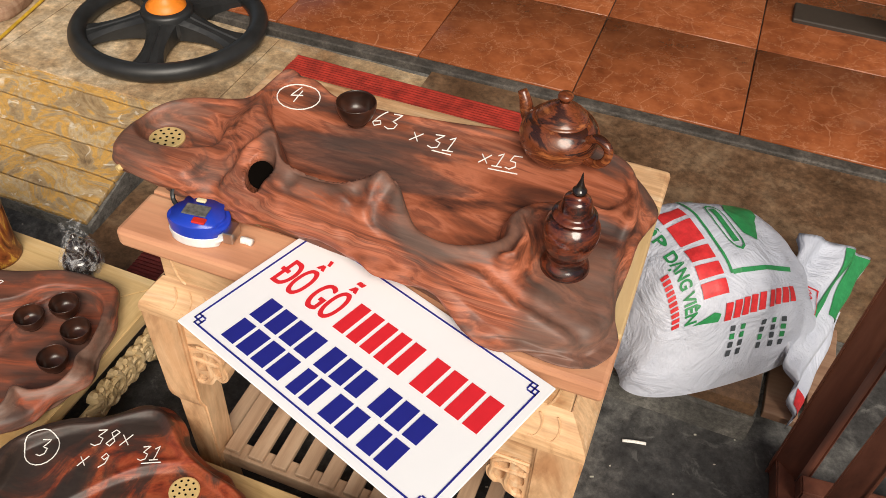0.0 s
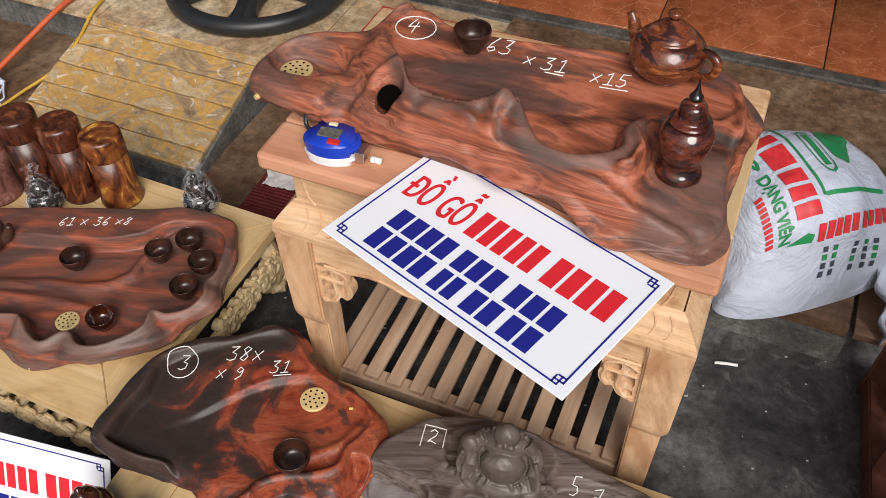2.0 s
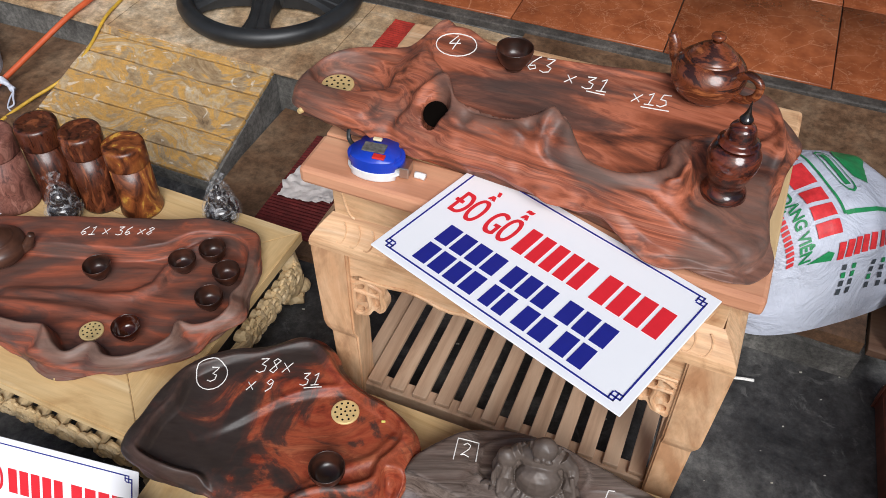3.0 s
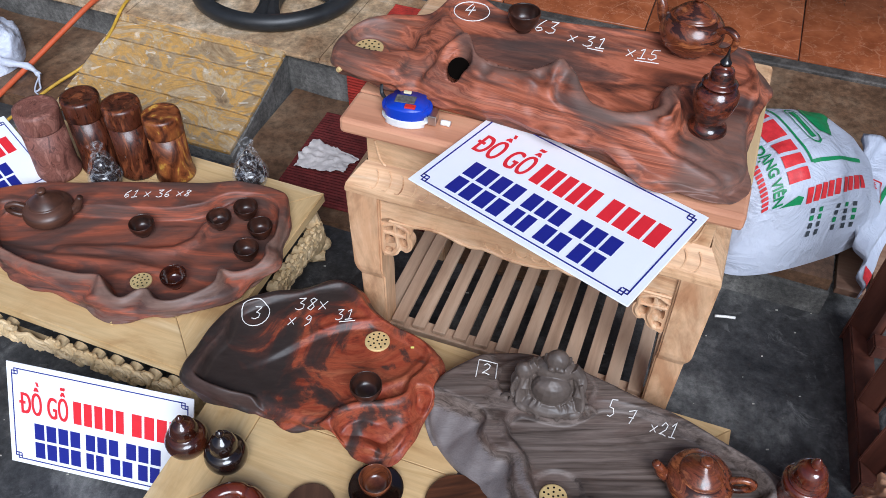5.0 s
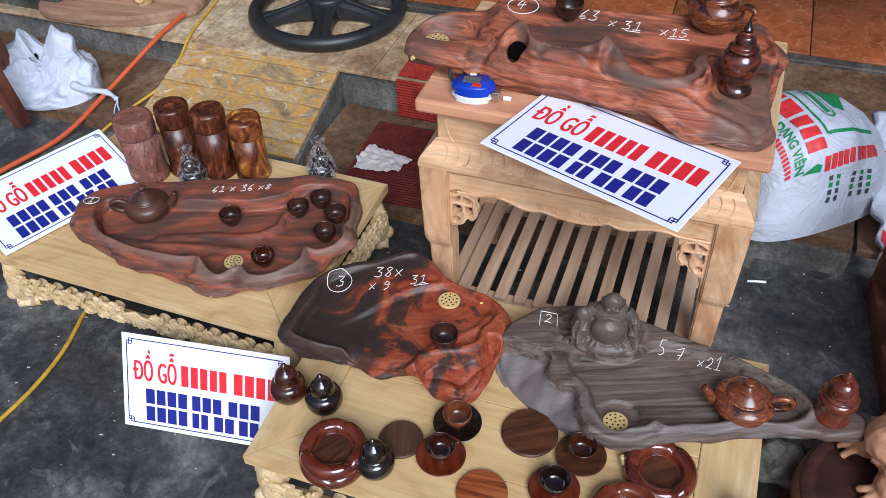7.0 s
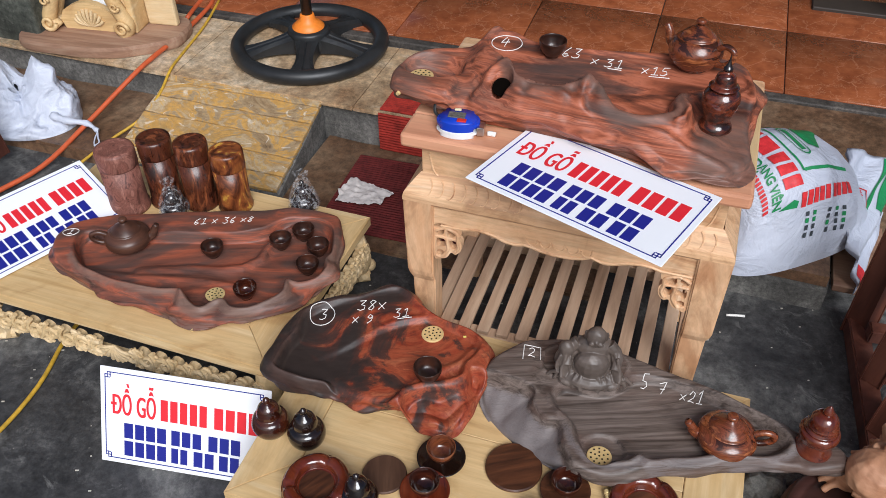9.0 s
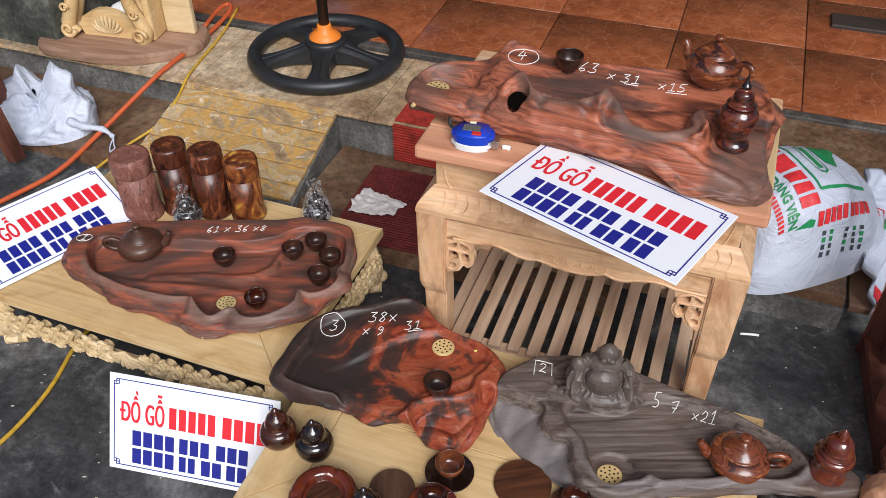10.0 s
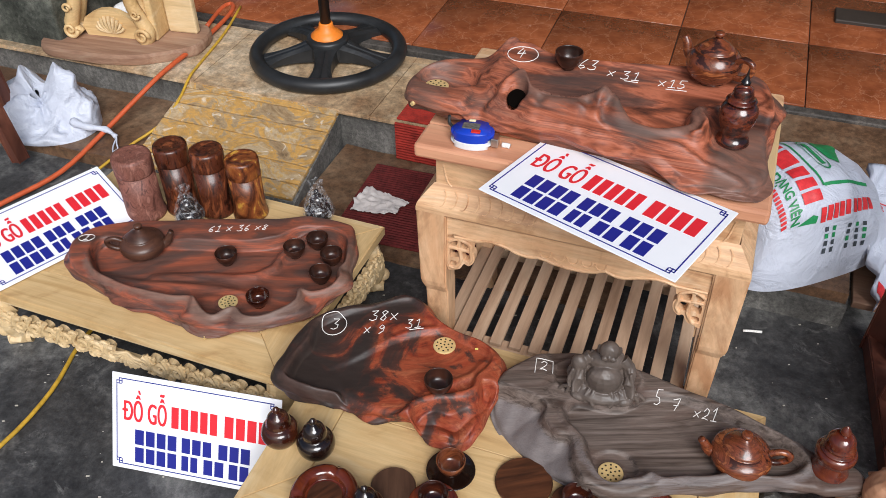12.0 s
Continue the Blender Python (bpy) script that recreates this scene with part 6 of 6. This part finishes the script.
def flap_sheet(u0, u1, v0, v1, out, nu=24, nv=24):
    b = bmesh.new()
    g = [[b.verts.new(SACK.inverted() @ flap_point(u0 + (u1 - u0) * i / nu, v0 + (v1 - v0) * j / nv, out)) for j in range(nv + 1)] for i in range(nu + 1)]
    for i in range(nu):
        for j in range(nv):
            b.faces.new((g[i][j], g[i][j + 1], g[i + 1][j + 1], g[i + 1][j]))
    return b


b = flap_sheet(0, 1, 0, 1, 0.0)
geom = bmesh.ops.extrude_face_region(b, geom=list(b.faces))
for v in [g for g in geom["geom"] if isinstance(g, bmesh.types.BMVert)]:
    v.co.z -= 0.018
bmesh.ops.recalc_face_normals(b, faces=b.faces)
part("mouth", b, sack_mat, sack, "folded open mouth of the sack", smooth=True)
part("band", flap_sheet(0.40, 0.50, 0.02, 0.66, 0.0018, 6, 20), bag_green, sack, "broad green printed band")
part("band", flap_sheet(0.58, 0.93, 0.02, 0.50, 0.0018, 12, 20), bag_green, sack)
part("band", flap_sheet(0.80, 1.0, 0.90, 1.0, 0.0018, 6, 6), bag_red, sack, "red printed corner")
for quad in ((0.10, 0.31, 0.44, 0.455), (0.10, 0.31, 0.72, 0.735), (0.10, 0.115, 0.44, 0.735), (0.295, 0.31, 0.44, 0.735)):
    part("frame_line", flap_sheet(*quad, 0.0018, 6, 6), bag_red, sack)
b = text_mesh("ISO 1400", 0.22)
for v in b.verts:
    v.co = SACK.inverted() @ flap_point(0.205 - v.co.y * 0.55, 0.588 - v.co.x * 0.28 * -1 - 0.0, 0.0022)
part("lettering", b, bag_red, sack, "small red printed words")

# a second sack, half empty, on the low ledge
sk = thing("sack", pose(-1.50, 1.745, 0.035, 0, 0, -20), "crumpled half-empty white plastic sack with green print, mouth open", "sack")


def bag_rim(a):
    """Height of the torn mouth round the bag."""
    return 0.105 + 0.085 * math.exp(-(math.remainder(a - 0.55, 2 * math.pi) / 0.42) ** 2) + 0.055 * math.exp(-(math.remainder(a - 2.7, 2 * math.pi) / 0.5) ** 2) - 0.02 * math.exp(-(math.remainder(a + 1.4, 2 * math.pi) / 0.8) ** 2)


def bag_point(a, v, out=0.0):
    """v: 0 at the ground, 1 at the mouth, 1.6 inside at the bottom of the hollow."""
    h = bag_rim(a)
    lean = 0.018 * math.sin(3 * a + 1)
    if v <= 1:
        r, z = 1.0 - 0.62 * v ** 1.7 + 0.12 * math.sin(math.pi * v), h * v ** 0.9
    else:
        r, z = 0.38 * (1 - (v - 1) / 0.6) + 0.0, h - (h - 0.085) * min(1, (v - 1) / 0.5) + 0.012 * math.sin(5 * a) * (v - 1)
    p = Vector((0.175 * r * math.cos(a), 0.130 * r * math.sin(a), z))
    q = Vector((p.x * 13, p.y * 13, p.z * 11))
    w = 0.010 - 0.050 * abs(noise.noise(q * 0.7)) - 0.022 * abs(noise.noise(q * 1.5 + Vector((4, 0, 0)))) - 0.009 * abs(noise.noise(q * 3.4)) + lean * v
    n = Vector((math.cos(a), 0.8 * math.sin(a), 0.7))
    p += n * (w * min(1, 3 * v) + out)
    p.z = max(p.z, 0.0008)
    return p


bm = bmesh.new()
NA, NV = 120, 56
grid = [[bm.verts.new(bag_point(2 * math.pi * i / NA, 1.6 * j / NV)) for j in range(NV + 1)] for i in range(NA)]
for i in range(NA):
    for j in range(NV):
        bm.faces.new((grid[i][j], grid[(i + 1) % NA][j], grid[(i + 1) % NA][j + 1], grid[i][j + 1]))
bmesh.ops.recalc_face_normals(bm, faces=bm.faces)
part("body", bm, sack_mat, sk, smooth=True)
for k, (v0, v1, a0, a1) in enumerate(((0.42, 0.52, 3.5, 4.55), (0.58, 0.61, 3.45, 4.5), (0.30, 0.33, 3.6, 4.6))):
    bm = bmesh.new()
    g = [[bm.verts.new(bag_point(a0 + (a1 - a0) * i / 30, v + 0.10 * (i / 30 - 0.5), 0.003)) for v in (v0, v1)] for i in range(31)]
    for i in range(30):
        bm.faces.new((g[i][0], g[i + 1][0], g[i + 1][1], g[i][1]))
    part("band", bm, bag_green, sk, "green printed band" if k == 0 else "")
for k in range(14):
    bm = bmesh.new()
    a0, v0 = 3.75 + 0.06 * k, 0.16 + 0.02 * (k % 3)
    bm.faces.new([bm.verts.new(bag_point(a, v, 0.004)) for a, v in ((a0, v0), (a0 + 0.035, v0), (a0 + 0.035, v0 + 0.07), (a0, v0 + 0.07))])
    part("bar", bm, bag_black, sk)
part("tail", tube([(0.13, -0.03, 0.045), (0.18, -0.035, 0.040), (0.235, -0.02, 0.032), (0.275, -0.03, 0.020)], lambda u: 0.011 * (1 - 0.62 * u) + 0.002 + 0.002 * math.sin(u * 21), 10), sack_mat, sk, "twisted end tied with string", smooth=True)
part("string", tube([(0.275, -0.03, 0.020), (0.288, -0.05, 0.012), (0.300, -0.065, 0.006), (0.292, -0.08, 0.003)], 0.0024, 6), sack_mat, sk)
part("string", tube([(0.275, -0.03, 0.018), (0.280, -0.055, 0.010), (0.290, -0.075, 0.004), (0.306, -0.085, 0.003)], 0.0020, 6), sack_mat, sk)


# ---- wheel-shaped stand with a pole ----
def make_wheel(m):
    s = thing("pole_stand", m, "black wheel-shaped plastic stand with an orange collar and pole", "stand")
    R = 0.224
    part("rim", tube([(R * math.cos(a), R * math.sin(a), 0.026) for a in np.linspace(0, 2 * math.pi, 64, endpoint=False)], 0.0235, 14, closed=True), black_plastic, s, smooth=True)
    for k in range(5):
        a = radians(-93 + 72 * k)
        c, sn = math.cos(a), math.sin(a)
        bm = bmesh.new()
        rings = []
        for t in np.linspace(0, 1, 9):
            r = 0.035 + (R - 0.045) * t
            w = 0.026 + 0.030 * (2 * t - 1) ** 2 * (0.6 if t < 0.5 else 1.0)
            z1 = 0.075 - 0.046 * t ** 0.7
            rings.append([bm.verts.new((c * r - sn * y, sn * r + c * y, z)) for y, z in ((-w, 0.012), (-w, z1 - 0.008), (-w * 0.6, z1), (-0.004, z1), (0, z1 - 0.003), (0.004, z1), (w * 0.6, z1), (w, z1 - 0.008), (w, 0.012))])
        for p, q in zip(rings, rings[1:]):
            for i in range(8):
                bm.faces.new((p[i], q[i], q[i + 1], p[i + 1]))
        bmesh.ops.recalc_face_normals(bm, faces=bm.faces)
        part("spoke", bm, black_plastic, s, smooth=False)
    part("hub", lathe([(0, 0.01), (0.062, 0.012), (0.066, 0.06), (0.055, 0.078), (0, 0.08)], 36), black_plastic, s, smooth=True)
    part("collar", lathe([(0.05, 0.074), (0.050, 0.082), (0.036, 0.094), (0.024, 0.104), (0.022, 0.118), (0.020, 0.122), (0, 0.122)], 36, soft=False), orange_plastic, s, "bright orange plastic collar", smooth=True)
    part("pole", lathe([(0, 0.12), (0.0165, 0.12), (0.0165, 1.3), (0, 1.3)], 24, soft=False), black_plastic, s, "black pole", smooth=True)


make_wheel(pose(-0.648, 1.948, 0.1275, 0, 0, 0))


# ---- mats, paper, hose and cables ----
def ribbed_mat(m, w, d, mat, label, ribs, seed):
    b = bmesh.new()
    nx, ny = 30, ribs * 2
    g = [[b.verts.new((w * i / nx, d * j / ny, 0.004 + (0.0022 if j % 2 else 0) + 0.0015 * noise.noise(Vector((i * 0.3, j * 0.15, seed))))) for j in range(ny + 1)] for i in range(nx + 1)]
    for i in range(nx):
        for j in range(ny):
            b.faces.new((g[i][j], g[i + 1][j], g[i + 1][j + 1], g[i][j + 1]))
    r = bmesh.ops.extrude_face_region(b, geom=list(b.faces))
    for v in [q for q in r["geom"] if isinstance(q, bmesh.types.BMVert)]:
        v.co.z = 0.0006
    bmesh.ops.recalc_face_normals(b, faces=b.faces)
    return solo("rubber_mat", b, mat, m, label, "mat", "rubber mats")


ribbed_mat(SHOP @ pose(0.222, -0.004, 0.1305), 0.70, 0.31, mat_red, "bright red ribbed rubber mat on the porch edge", 34, 1)
ribbed_mat(SHOP @ pose(0.222, -0.016, 0.008, 90, 0, 0), 0.28, 0.122, mat_red, "red ribbed rubber strip hanging over the step", 14, 2)
ribbed_mat(SHOP @ pose(0.195, -0.40, 0.009, 0, 0, 2), 0.42, 0.33, mat_dark, "dirty dark red rubber mat on the floor", 34, 3)

b = bmesh.new()
bmesh.ops.create_grid(b, x_segments=26, y_segments=18, size=1.0)
for v in b.verts:
    x, y = v.co.x, v.co.y
    h = 0.014 * abs(noise.noise(Vector((x * 2.2, y * 2.2, 1)))) + 0.010 * abs(noise.noise(Vector((x * 5, y * 5, 4))))
    e = 1 + 0.25 * noise.noise(Vector((math.atan2(y, x) * 1.3, 0.5, 2)))
    v.co = Vector((x * 0.066 * e, y * 0.042 * e * (1 - 0.35 * x), 0.006 + h))
solo("paper_scrap", b, paper_mat, pose(-0.470, 1.318, 0.016, 0, 0, -24), "crumpled pale paper scrap on a dirty mat", "paper", smooth=True)

solo("hose", tube([(-1.78, 1.05, 0.012), (-1.504, 1.367, 0.012), (-1.385, 1.50, 0.02), (-1.30, 1.64, 0.055), (-1.22, 1.755, 0.10), (-1.145, 1.86, 0.141), (-1.07, 2.05, 0.142), (-1.012, 2.25, 0.144), (-1.02, 2.33, 0.143), (-1.05, 2.30, 0.142), (-1.075, 2.16, 0.142)], 0.0072, 12), hose_orange, Matrix(), "orange rubber hose running over the porch edge", "hose", smooth=True)
solo("cable", tube([(-0.985, 2.30, 0.146), (-1.01, 2.12, 0.135), (-1.05, 1.92, 0.134), (-1.065, 1.83, 0.134), (-1.085, 1.74, 0.105), (-1.13, 1.66, 0.07), (-1.22, 1.58, 0.04), (-1.35, 1.40, 0.006)], 0.0042, 9), cord_yellow, Matrix(), "yellow electric cable lying over the ramp", "cable", smooth=True)
solo("cable", tube([(-1.02, 1.05, 0.006), (-1.10, 0.92, 0.006), (-1.132, 0.834, 0.006), (-1.150, 0.70, 0.006), (-1.205, 0.56, 0.006), (-1.32, 0.40, 0.006), (-1.5, 0.30, 0.006)], 0.0048, 9), cord_yellow, Matrix(), "yellow cable lying on the concrete ground", "cable", smooth=True)


# ---- carved furniture and a board on the porch ----
b = bmesh.new()
out = [(-0.30, -0.10), (-0.10, -0.135), (0.06, -0.12), (0.17, -0.07), (0.27, 0.02), (0.24, 0.16), (0.0, 0.17), (-0.25, 0.14)]
ring = closed_curve(out, 96)
rows = []
for z, k in ((0.0, 0.99), (0.006, 1.0), (0.022, 1.005), (0.032, 0.985)):
    rows.append([b.verts.new((p.x * k + 0.004 * noise.noise(Vector((p.x * 20, p.y * 20, z * 60))), p.y * k, z)) for p in ring])
for a, c in zip(rows, rows[1:]):
    for i in range(len(ring)):
        j = (i + 1) % len(ring)
        b.faces.new((a[i], a[j], c[j], c[i]))
b.faces.new(rows[-1]); b.faces.new(rows[0][::-1])
solo("board", b, plank_wood, pose(-1.300, 2.035, 0.1305, 0, 0, -17) @ Matrix.Diagonal((0.88, 0.9, 1.1, 1)), "thick weathered live-edge wooden board on the porch", "board")


def make_carved_frame(m):
    s = thing("carved_seat", m, "pale carved wooden seat base with scrolled legs on a board", "furniture")
    pts = [(-0.09, 0.0), (-0.10, 0.03), (-0.085, 0.06), (-0.06, 0.075), (-0.03, 0.088), (0, 0.092), (0.03, 0.088), (0.06, 0.075), (0.085, 0.06), (0.10, 0.03), (0.09, 0.0)]
    part("apron", extrude_outline(pts, -0.012, 0.012), pale_wood, s)
    for k in range(9):
        a = math.pi * (0.12 + 0.76 * k / 8)
        part("petal", tube([(0.012 * math.cos(a), -0.013, 0.014), (0.040 * math.cos(a), -0.017, 0.014 + 0.030 * math.sin(a)), (0.052 * math.cos(a), -0.012, 0.014 + 0.058 * math.sin(a))], lambda u: 0.003 + 0.003 * u, 7), carved_wood, s)
    for sx in (-1, 1):
        b = bmesh.new()
        for y in (-0.018, 0.02):
            add_tube(b, [(sx * 0.115, y, 0.0), (sx * 0.135, y, 0.03), (sx * 0.118, y, 0.075), (sx * 0.098, y, 0.13), (sx * 0.105, y, 0.20), (sx * 0.12, y, 0.30)], lambda u: 0.026 - 0.008 * u, 10)
        spiral(b, sx * 0.125, 0.028, -0.046, 0.026, 1.3, 0.007, sx)
        spiral(b, sx * 0.118, 0.10, -0.044, 0.016, 1.2, 0.005, -sx)
        part("leg", b, pale_wood, s, "scrolled carved leg", smooth=True)
    part("rail", box(-0.11, 0.11, -0.01, 0.02, 0.24, 0.30, 0.004), pale_wood, s)
    part("side_panel", box(0.135, 0.158, -0.01, 0.16, 0.0, 0.16, 0.006), pale_wood, s)
    part("side_panel", box(0.16, 0.26, 0.06, 0.085, 0.0, 0.14, 0.006), carved_wood, s)


make_carved_frame(pose(-1.345, 2.055, 0.166, 0, 0, -14))
b = bmesh.new()
bmesh.ops.create_uvsphere(b, u_segments=20, v_segments=12, radius=0.05)
for v in b.verts:
    v.co = Vector((v.co.x * 1.1, v.co.y * 0.8, 0.04 + v.co.z * 0.8 * (1 + 0.2 * noise.noise(v.co * 30))))
solo("plastic_bag", b, white_plastic, pose(-1.330, 2.165, 0.166) @ Matrix.Scale(0.8, 4), "small crumpled white plastic bag on a board", "bag", smooth=True)


# ---- dark wooden chair frames at the sides ----
ch = thing("chair", pose(-1.51, 1.545, 0.0355), "dark red-brown wooden chair leg by the ledge", "chair")
part("leg", beam((0, 0, 0), (-0.115, 0.06, 0.62), 0.032, 0.030), chair_wood, ch)
part("leg", beam((-0.10, 0.22, 0.0), (-0.17, 0.26, 0.70), 0.030, 0.030), chair_wood, ch)
part("stretcher", beam((-0.09, 0.05, 0.50), (-0.15, 0.25, 0.50), 0.03, 0.04), chair_wood, ch)

ch = thing("chair", pose(0, 0, 0), "dark red-brown wooden chair frame beside the sack", "chair")
part("post", beam((0.655, 0.775, 0.0), (0.675, 0.785, 0.62), 0.046, 0.040), chair_wood, ch)
part("foot", beam((0.655, 0.800, 0.0225), (0.545, 0.430, 0.0225), 0.042, 0.045), chair_wood, ch)
part("post", beam((0.565, 0.470, 0.045), (0.70, 0.555, 0.62), 0.040, 0.036), chair_wood, ch)
part("stretcher", beam((0.640, 0.72, 0.062), (0.92, 0.64, 0.062), 0.036, 0.034), chair_wood, ch)
part("stretcher", beam((0.57, 0.50, 0.062), (0.86, 0.40, 0.062), 0.036, 0.034), chair_wood, ch)
part("brace", beam((0.605, 0.60, 0.045), (0.72, 0.70, 0.55), 0.038, 0.030), chair_wood, ch)


# ---- carved creature on a round stand ----
st = thing("round_stand", pose(0.418, 0.205, 0), "dark reddish round carved wooden stand with a grooved top", "stand")
part("body", lathe([(0, 0), (0.15, 0), (0.155, 0.01), (0.14, 0.03), (0.15, 0.06), (0.158, 0.085), (0.152, 0.105), (0.146, 0.11)], 48), chair_wood, st, "carved drum side", smooth=True)
part("top", lathe([(0, 0.1102), (0.147, 0.1102), (0.150, 0.114), (0.146, 0.119), (0.132, 0.120), (0.128, 0.1165), (0.124, 0.120), (0, 0.121)], 56, soft=False), wood("dark_plum_wood", [(0.3, (0.03, 0.012, 0.01)), (0.6, (0.07, 0.028, 0.022))], (4, 40, 40), rough=(0.35, 0.5)), st, "dark grooved disc top", smooth=True)
for k in range(10):
    a = 2 * math.pi * k / 10
    b = bmesh.new()
    spiral(b, 0, 0.062, 0, 0.024, 1.3, 0.008, 1 if k % 2 else -1, k)
    b.transform(pose(0.150 * math.cos(a), 0.150 * math.sin(a), 0, 0, 0, math.degrees(a) + 90))
    part("carving", b, chair_wood, st)

bm = bmesh.new()
bmesh.ops.create_icosphere(bm, subdivisions=5, radius=1.0)
for v in bm.verts:
    c = v.co.copy()
    cell = noise.voronoi(c * 3.6)[0][0]
    f = 1 + 0.30 * (0.45 - cell) * (1.6 if c.z > -0.1 else 0.5) + 0.10 * noise.noise(c * 6) + 0.05 * noise.noise(c * 15)
    v.co = Vector((c.x * 0.105 * f, c.y * 0.088 * f, 0.075 + c.z * 0.082 * f))
for px, py, ang in ((-0.085, -0.03, 190), (-0.07, 0.06, 150), (0.0, -0.085, 270)):
    blob(bm, px, py, 0.030, 0.032, 0.030, 0.032)
    for k in range(4):
        a = radians(ang - 36 + 24 * k)
        add_tube(bm, [(px + 0.02 * math.cos(a), py + 0.02 * math.sin(a), 0.02), (px + 0.038 * math.cos(a), py + 0.038 * math.sin(a), 0.014), (px + 0.050 * math.cos(a), py + 0.050 * math.sin(a), 0.006)], lambda u: 0.009 - 0.003 * u, 8)
blob(bm, -0.085, 0.01, 0.105, 0.045, 0.045, 0.038, 20)
for k in range(14):
    a, r = 2.4 * k, 0.018 + 0.0042 * k
    blob(bm, 0.01 + r * math.cos(a), r * math.sin(a), 0.150 - 0.0028 * k, 0.014, 0.014, 0.016, 10)
for v in bm.verts:
    v.co += 0.004 * noise.noise_vector(v.co * 55) + 0.002 * noise.noise_vector(v.co * 130)
    v.co.z = max(v.co.z, 0.0)
carved(solo("statue", bm, statue_wood, pose(0.487, 0.262, 0.1212, 0, 0, 10), "raw pinkish carved wooden creature with a knobbly back", "statue", smooth=True), 0.0024, 1)


# ---- planks, stones and scraps ----
for x0, x1, y0, y1, ang in ((1.455, 1.515, -0.265, 0.0, 2), (1.525, 1.57, -0.24, 0.02, -3)):
    b = box(x0, x1, y0, y1, 0.018, 0.036, 0.002)
    for v in b.verts:
        v.co.x += 0.03 * (v.co.y + 0.1) * ang * 0.1
    solo("plank", b, plank_wood, SHOP @ pose(0, 0, 0.02, 0, 0, 0), "short weathered wooden plank leaning by the ramp", "plank", "planks by the ramp")
solo("stone", rough_slab(1.45, 1.60, -0.20, -0.02, 0, 0.0375, 8), grey_cement, SHOP, "rough cement stone under the planks", "stone")
for x, y, sx, sy, h, sd in ((0.290, 0.345, 0.055, 0.045, 0.075, 1), (0.345, 0.372, 0.040, 0.035, 0.055, 2), (0.25, 0.40, 0.035, 0.03, 0.05, 3)):
    bm = bmesh.new()
    bmesh.ops.create_icosphere(bm, subdivisions=3, radius=1.0)
    for v in bm.verts:
        f = 1 + 0.35 * noise.noise(v.co * 1.6 + Vector((sd * 5, 0, 0)))
        v.co = Vector((v.co.x * sx * f, v.co.y * sy * f, max(0, h / 2 + v.co.z * h / 2 * f)))
    solo("stone", bm, grey_cement, pose(x, y, 0), "grey broken stone on the ground beside the table", "stone", "loose stones")

solo("dark_box", box(0, 0.40, 0, 0.10, 0, 0.022, 0.004), plain("dark_brown_board", (0.035, 0.026, 0.02), 0.6), TILES @ pose(1.28, 0.585, 0.132, 0, 0, 0), "dark brown flat wooden block on the tiles", "block")
ch = thing("chair", TILES @ pose(1.60, 0.55, 0.132), "dark carved wooden chair foot on the tiles", "chair")
part("foot", lathe([(0, 0), (0.03, 0), (0.042, 0.02), (0.034, 0.05), (0.026, 0.08), (0.034, 0.14), (0.038, 0.3)], 16), chair_wood, ch, smooth=True)
part("rail", box(-0.03, 0.5, -0.02, 0.02, 0.24, 0.30, 0.004), chair_wood, ch)
part("card", box(-0.05, 0.02, -0.06, -0.052, 0.22, 0.32), cream_mat, ch, "cream card with dark marks")
rngd = random.Random(11)
bm = bmesh.new()
for k in range(260):
    x, y = rngd.uniform(-1.4, 0.7), rngd.uniform(0.2, 1.6)
    q = rngd.uniform(0.0008, 0.0026)
    add_box(bm, x, x + q * rngd.uniform(1, 3), y, y + q, 0.0, q * 0.7)
solo("floor_crumbs", bm, debris_mat, Matrix(), "pale crumbs and dust scattered on the ground", "debris", kind="stuff")

# ---- pieces: slate strips, porch slabs, floor tiles ----
ang = math.degrees(math.atan2(rz1 - rz0, -ry))
slant = math.hypot(rz1 - rz0, ry)
edges = (0.0, 0.052, 0.118, 0.186, 0.254, 0.318, slant + 0.004)
for a, c in zip(edges, edges[1:]):
    b = box(rx0 + 0.004 + 0.04 * (slant - a) / slant * 0.0, rx1 + 0.012 * (1 - a / slant), a + 0.0013, c - 0.0013, 0.0, 0.014, 0.003)
    bmesh.ops.subdivide_edges(b, edges=[e for e in b.edges if abs(e.verts[0].co.x - e.verts[1].co.x) > 0.1], cuts=24)
    for v in b.verts:
        v.co.z += 0.0025 * noise.noise(Vector((v.co.x * 14, v.co.y * 20, a * 9)))
        v.co.y += 0.002 * noise.noise(Vector((v.co.x * 20, a * 30, 2)))
    b.transform(pose(0, ry, rz0, ang, 0, 0))
    part("slate_strip", b, slate_mat, ramp_left)
cuts = (-2.2, -1.5, -0.93, -0.45, 0.14, 0.553)
for a, c in zip(cuts, cuts[1:]):
    b = rough_slab(a + 0.0015, c - 0.0015, -0.014, 0.36, 0.0, 0.0105, 14, 0.003, seed=a * 7)
    part("stone_slab", b, porch_stone, porch_top)
tile_mesh = link_mesh("tile", box(0.0015, 0.3985, 0.0015, 0.3985, 0, 0.010, 0.0015, 1), tile_mat)
for i in range(-8, 11):
    for j in range(0, 12):
        if j < 5 or abs(i) < 6:
            ob = new("tile", tile_mesh)
            ob.parent = tile_floor
            ob.location = (0.005 + 0.4 * i, 0.0005 + 0.4 * j, 0.1315)
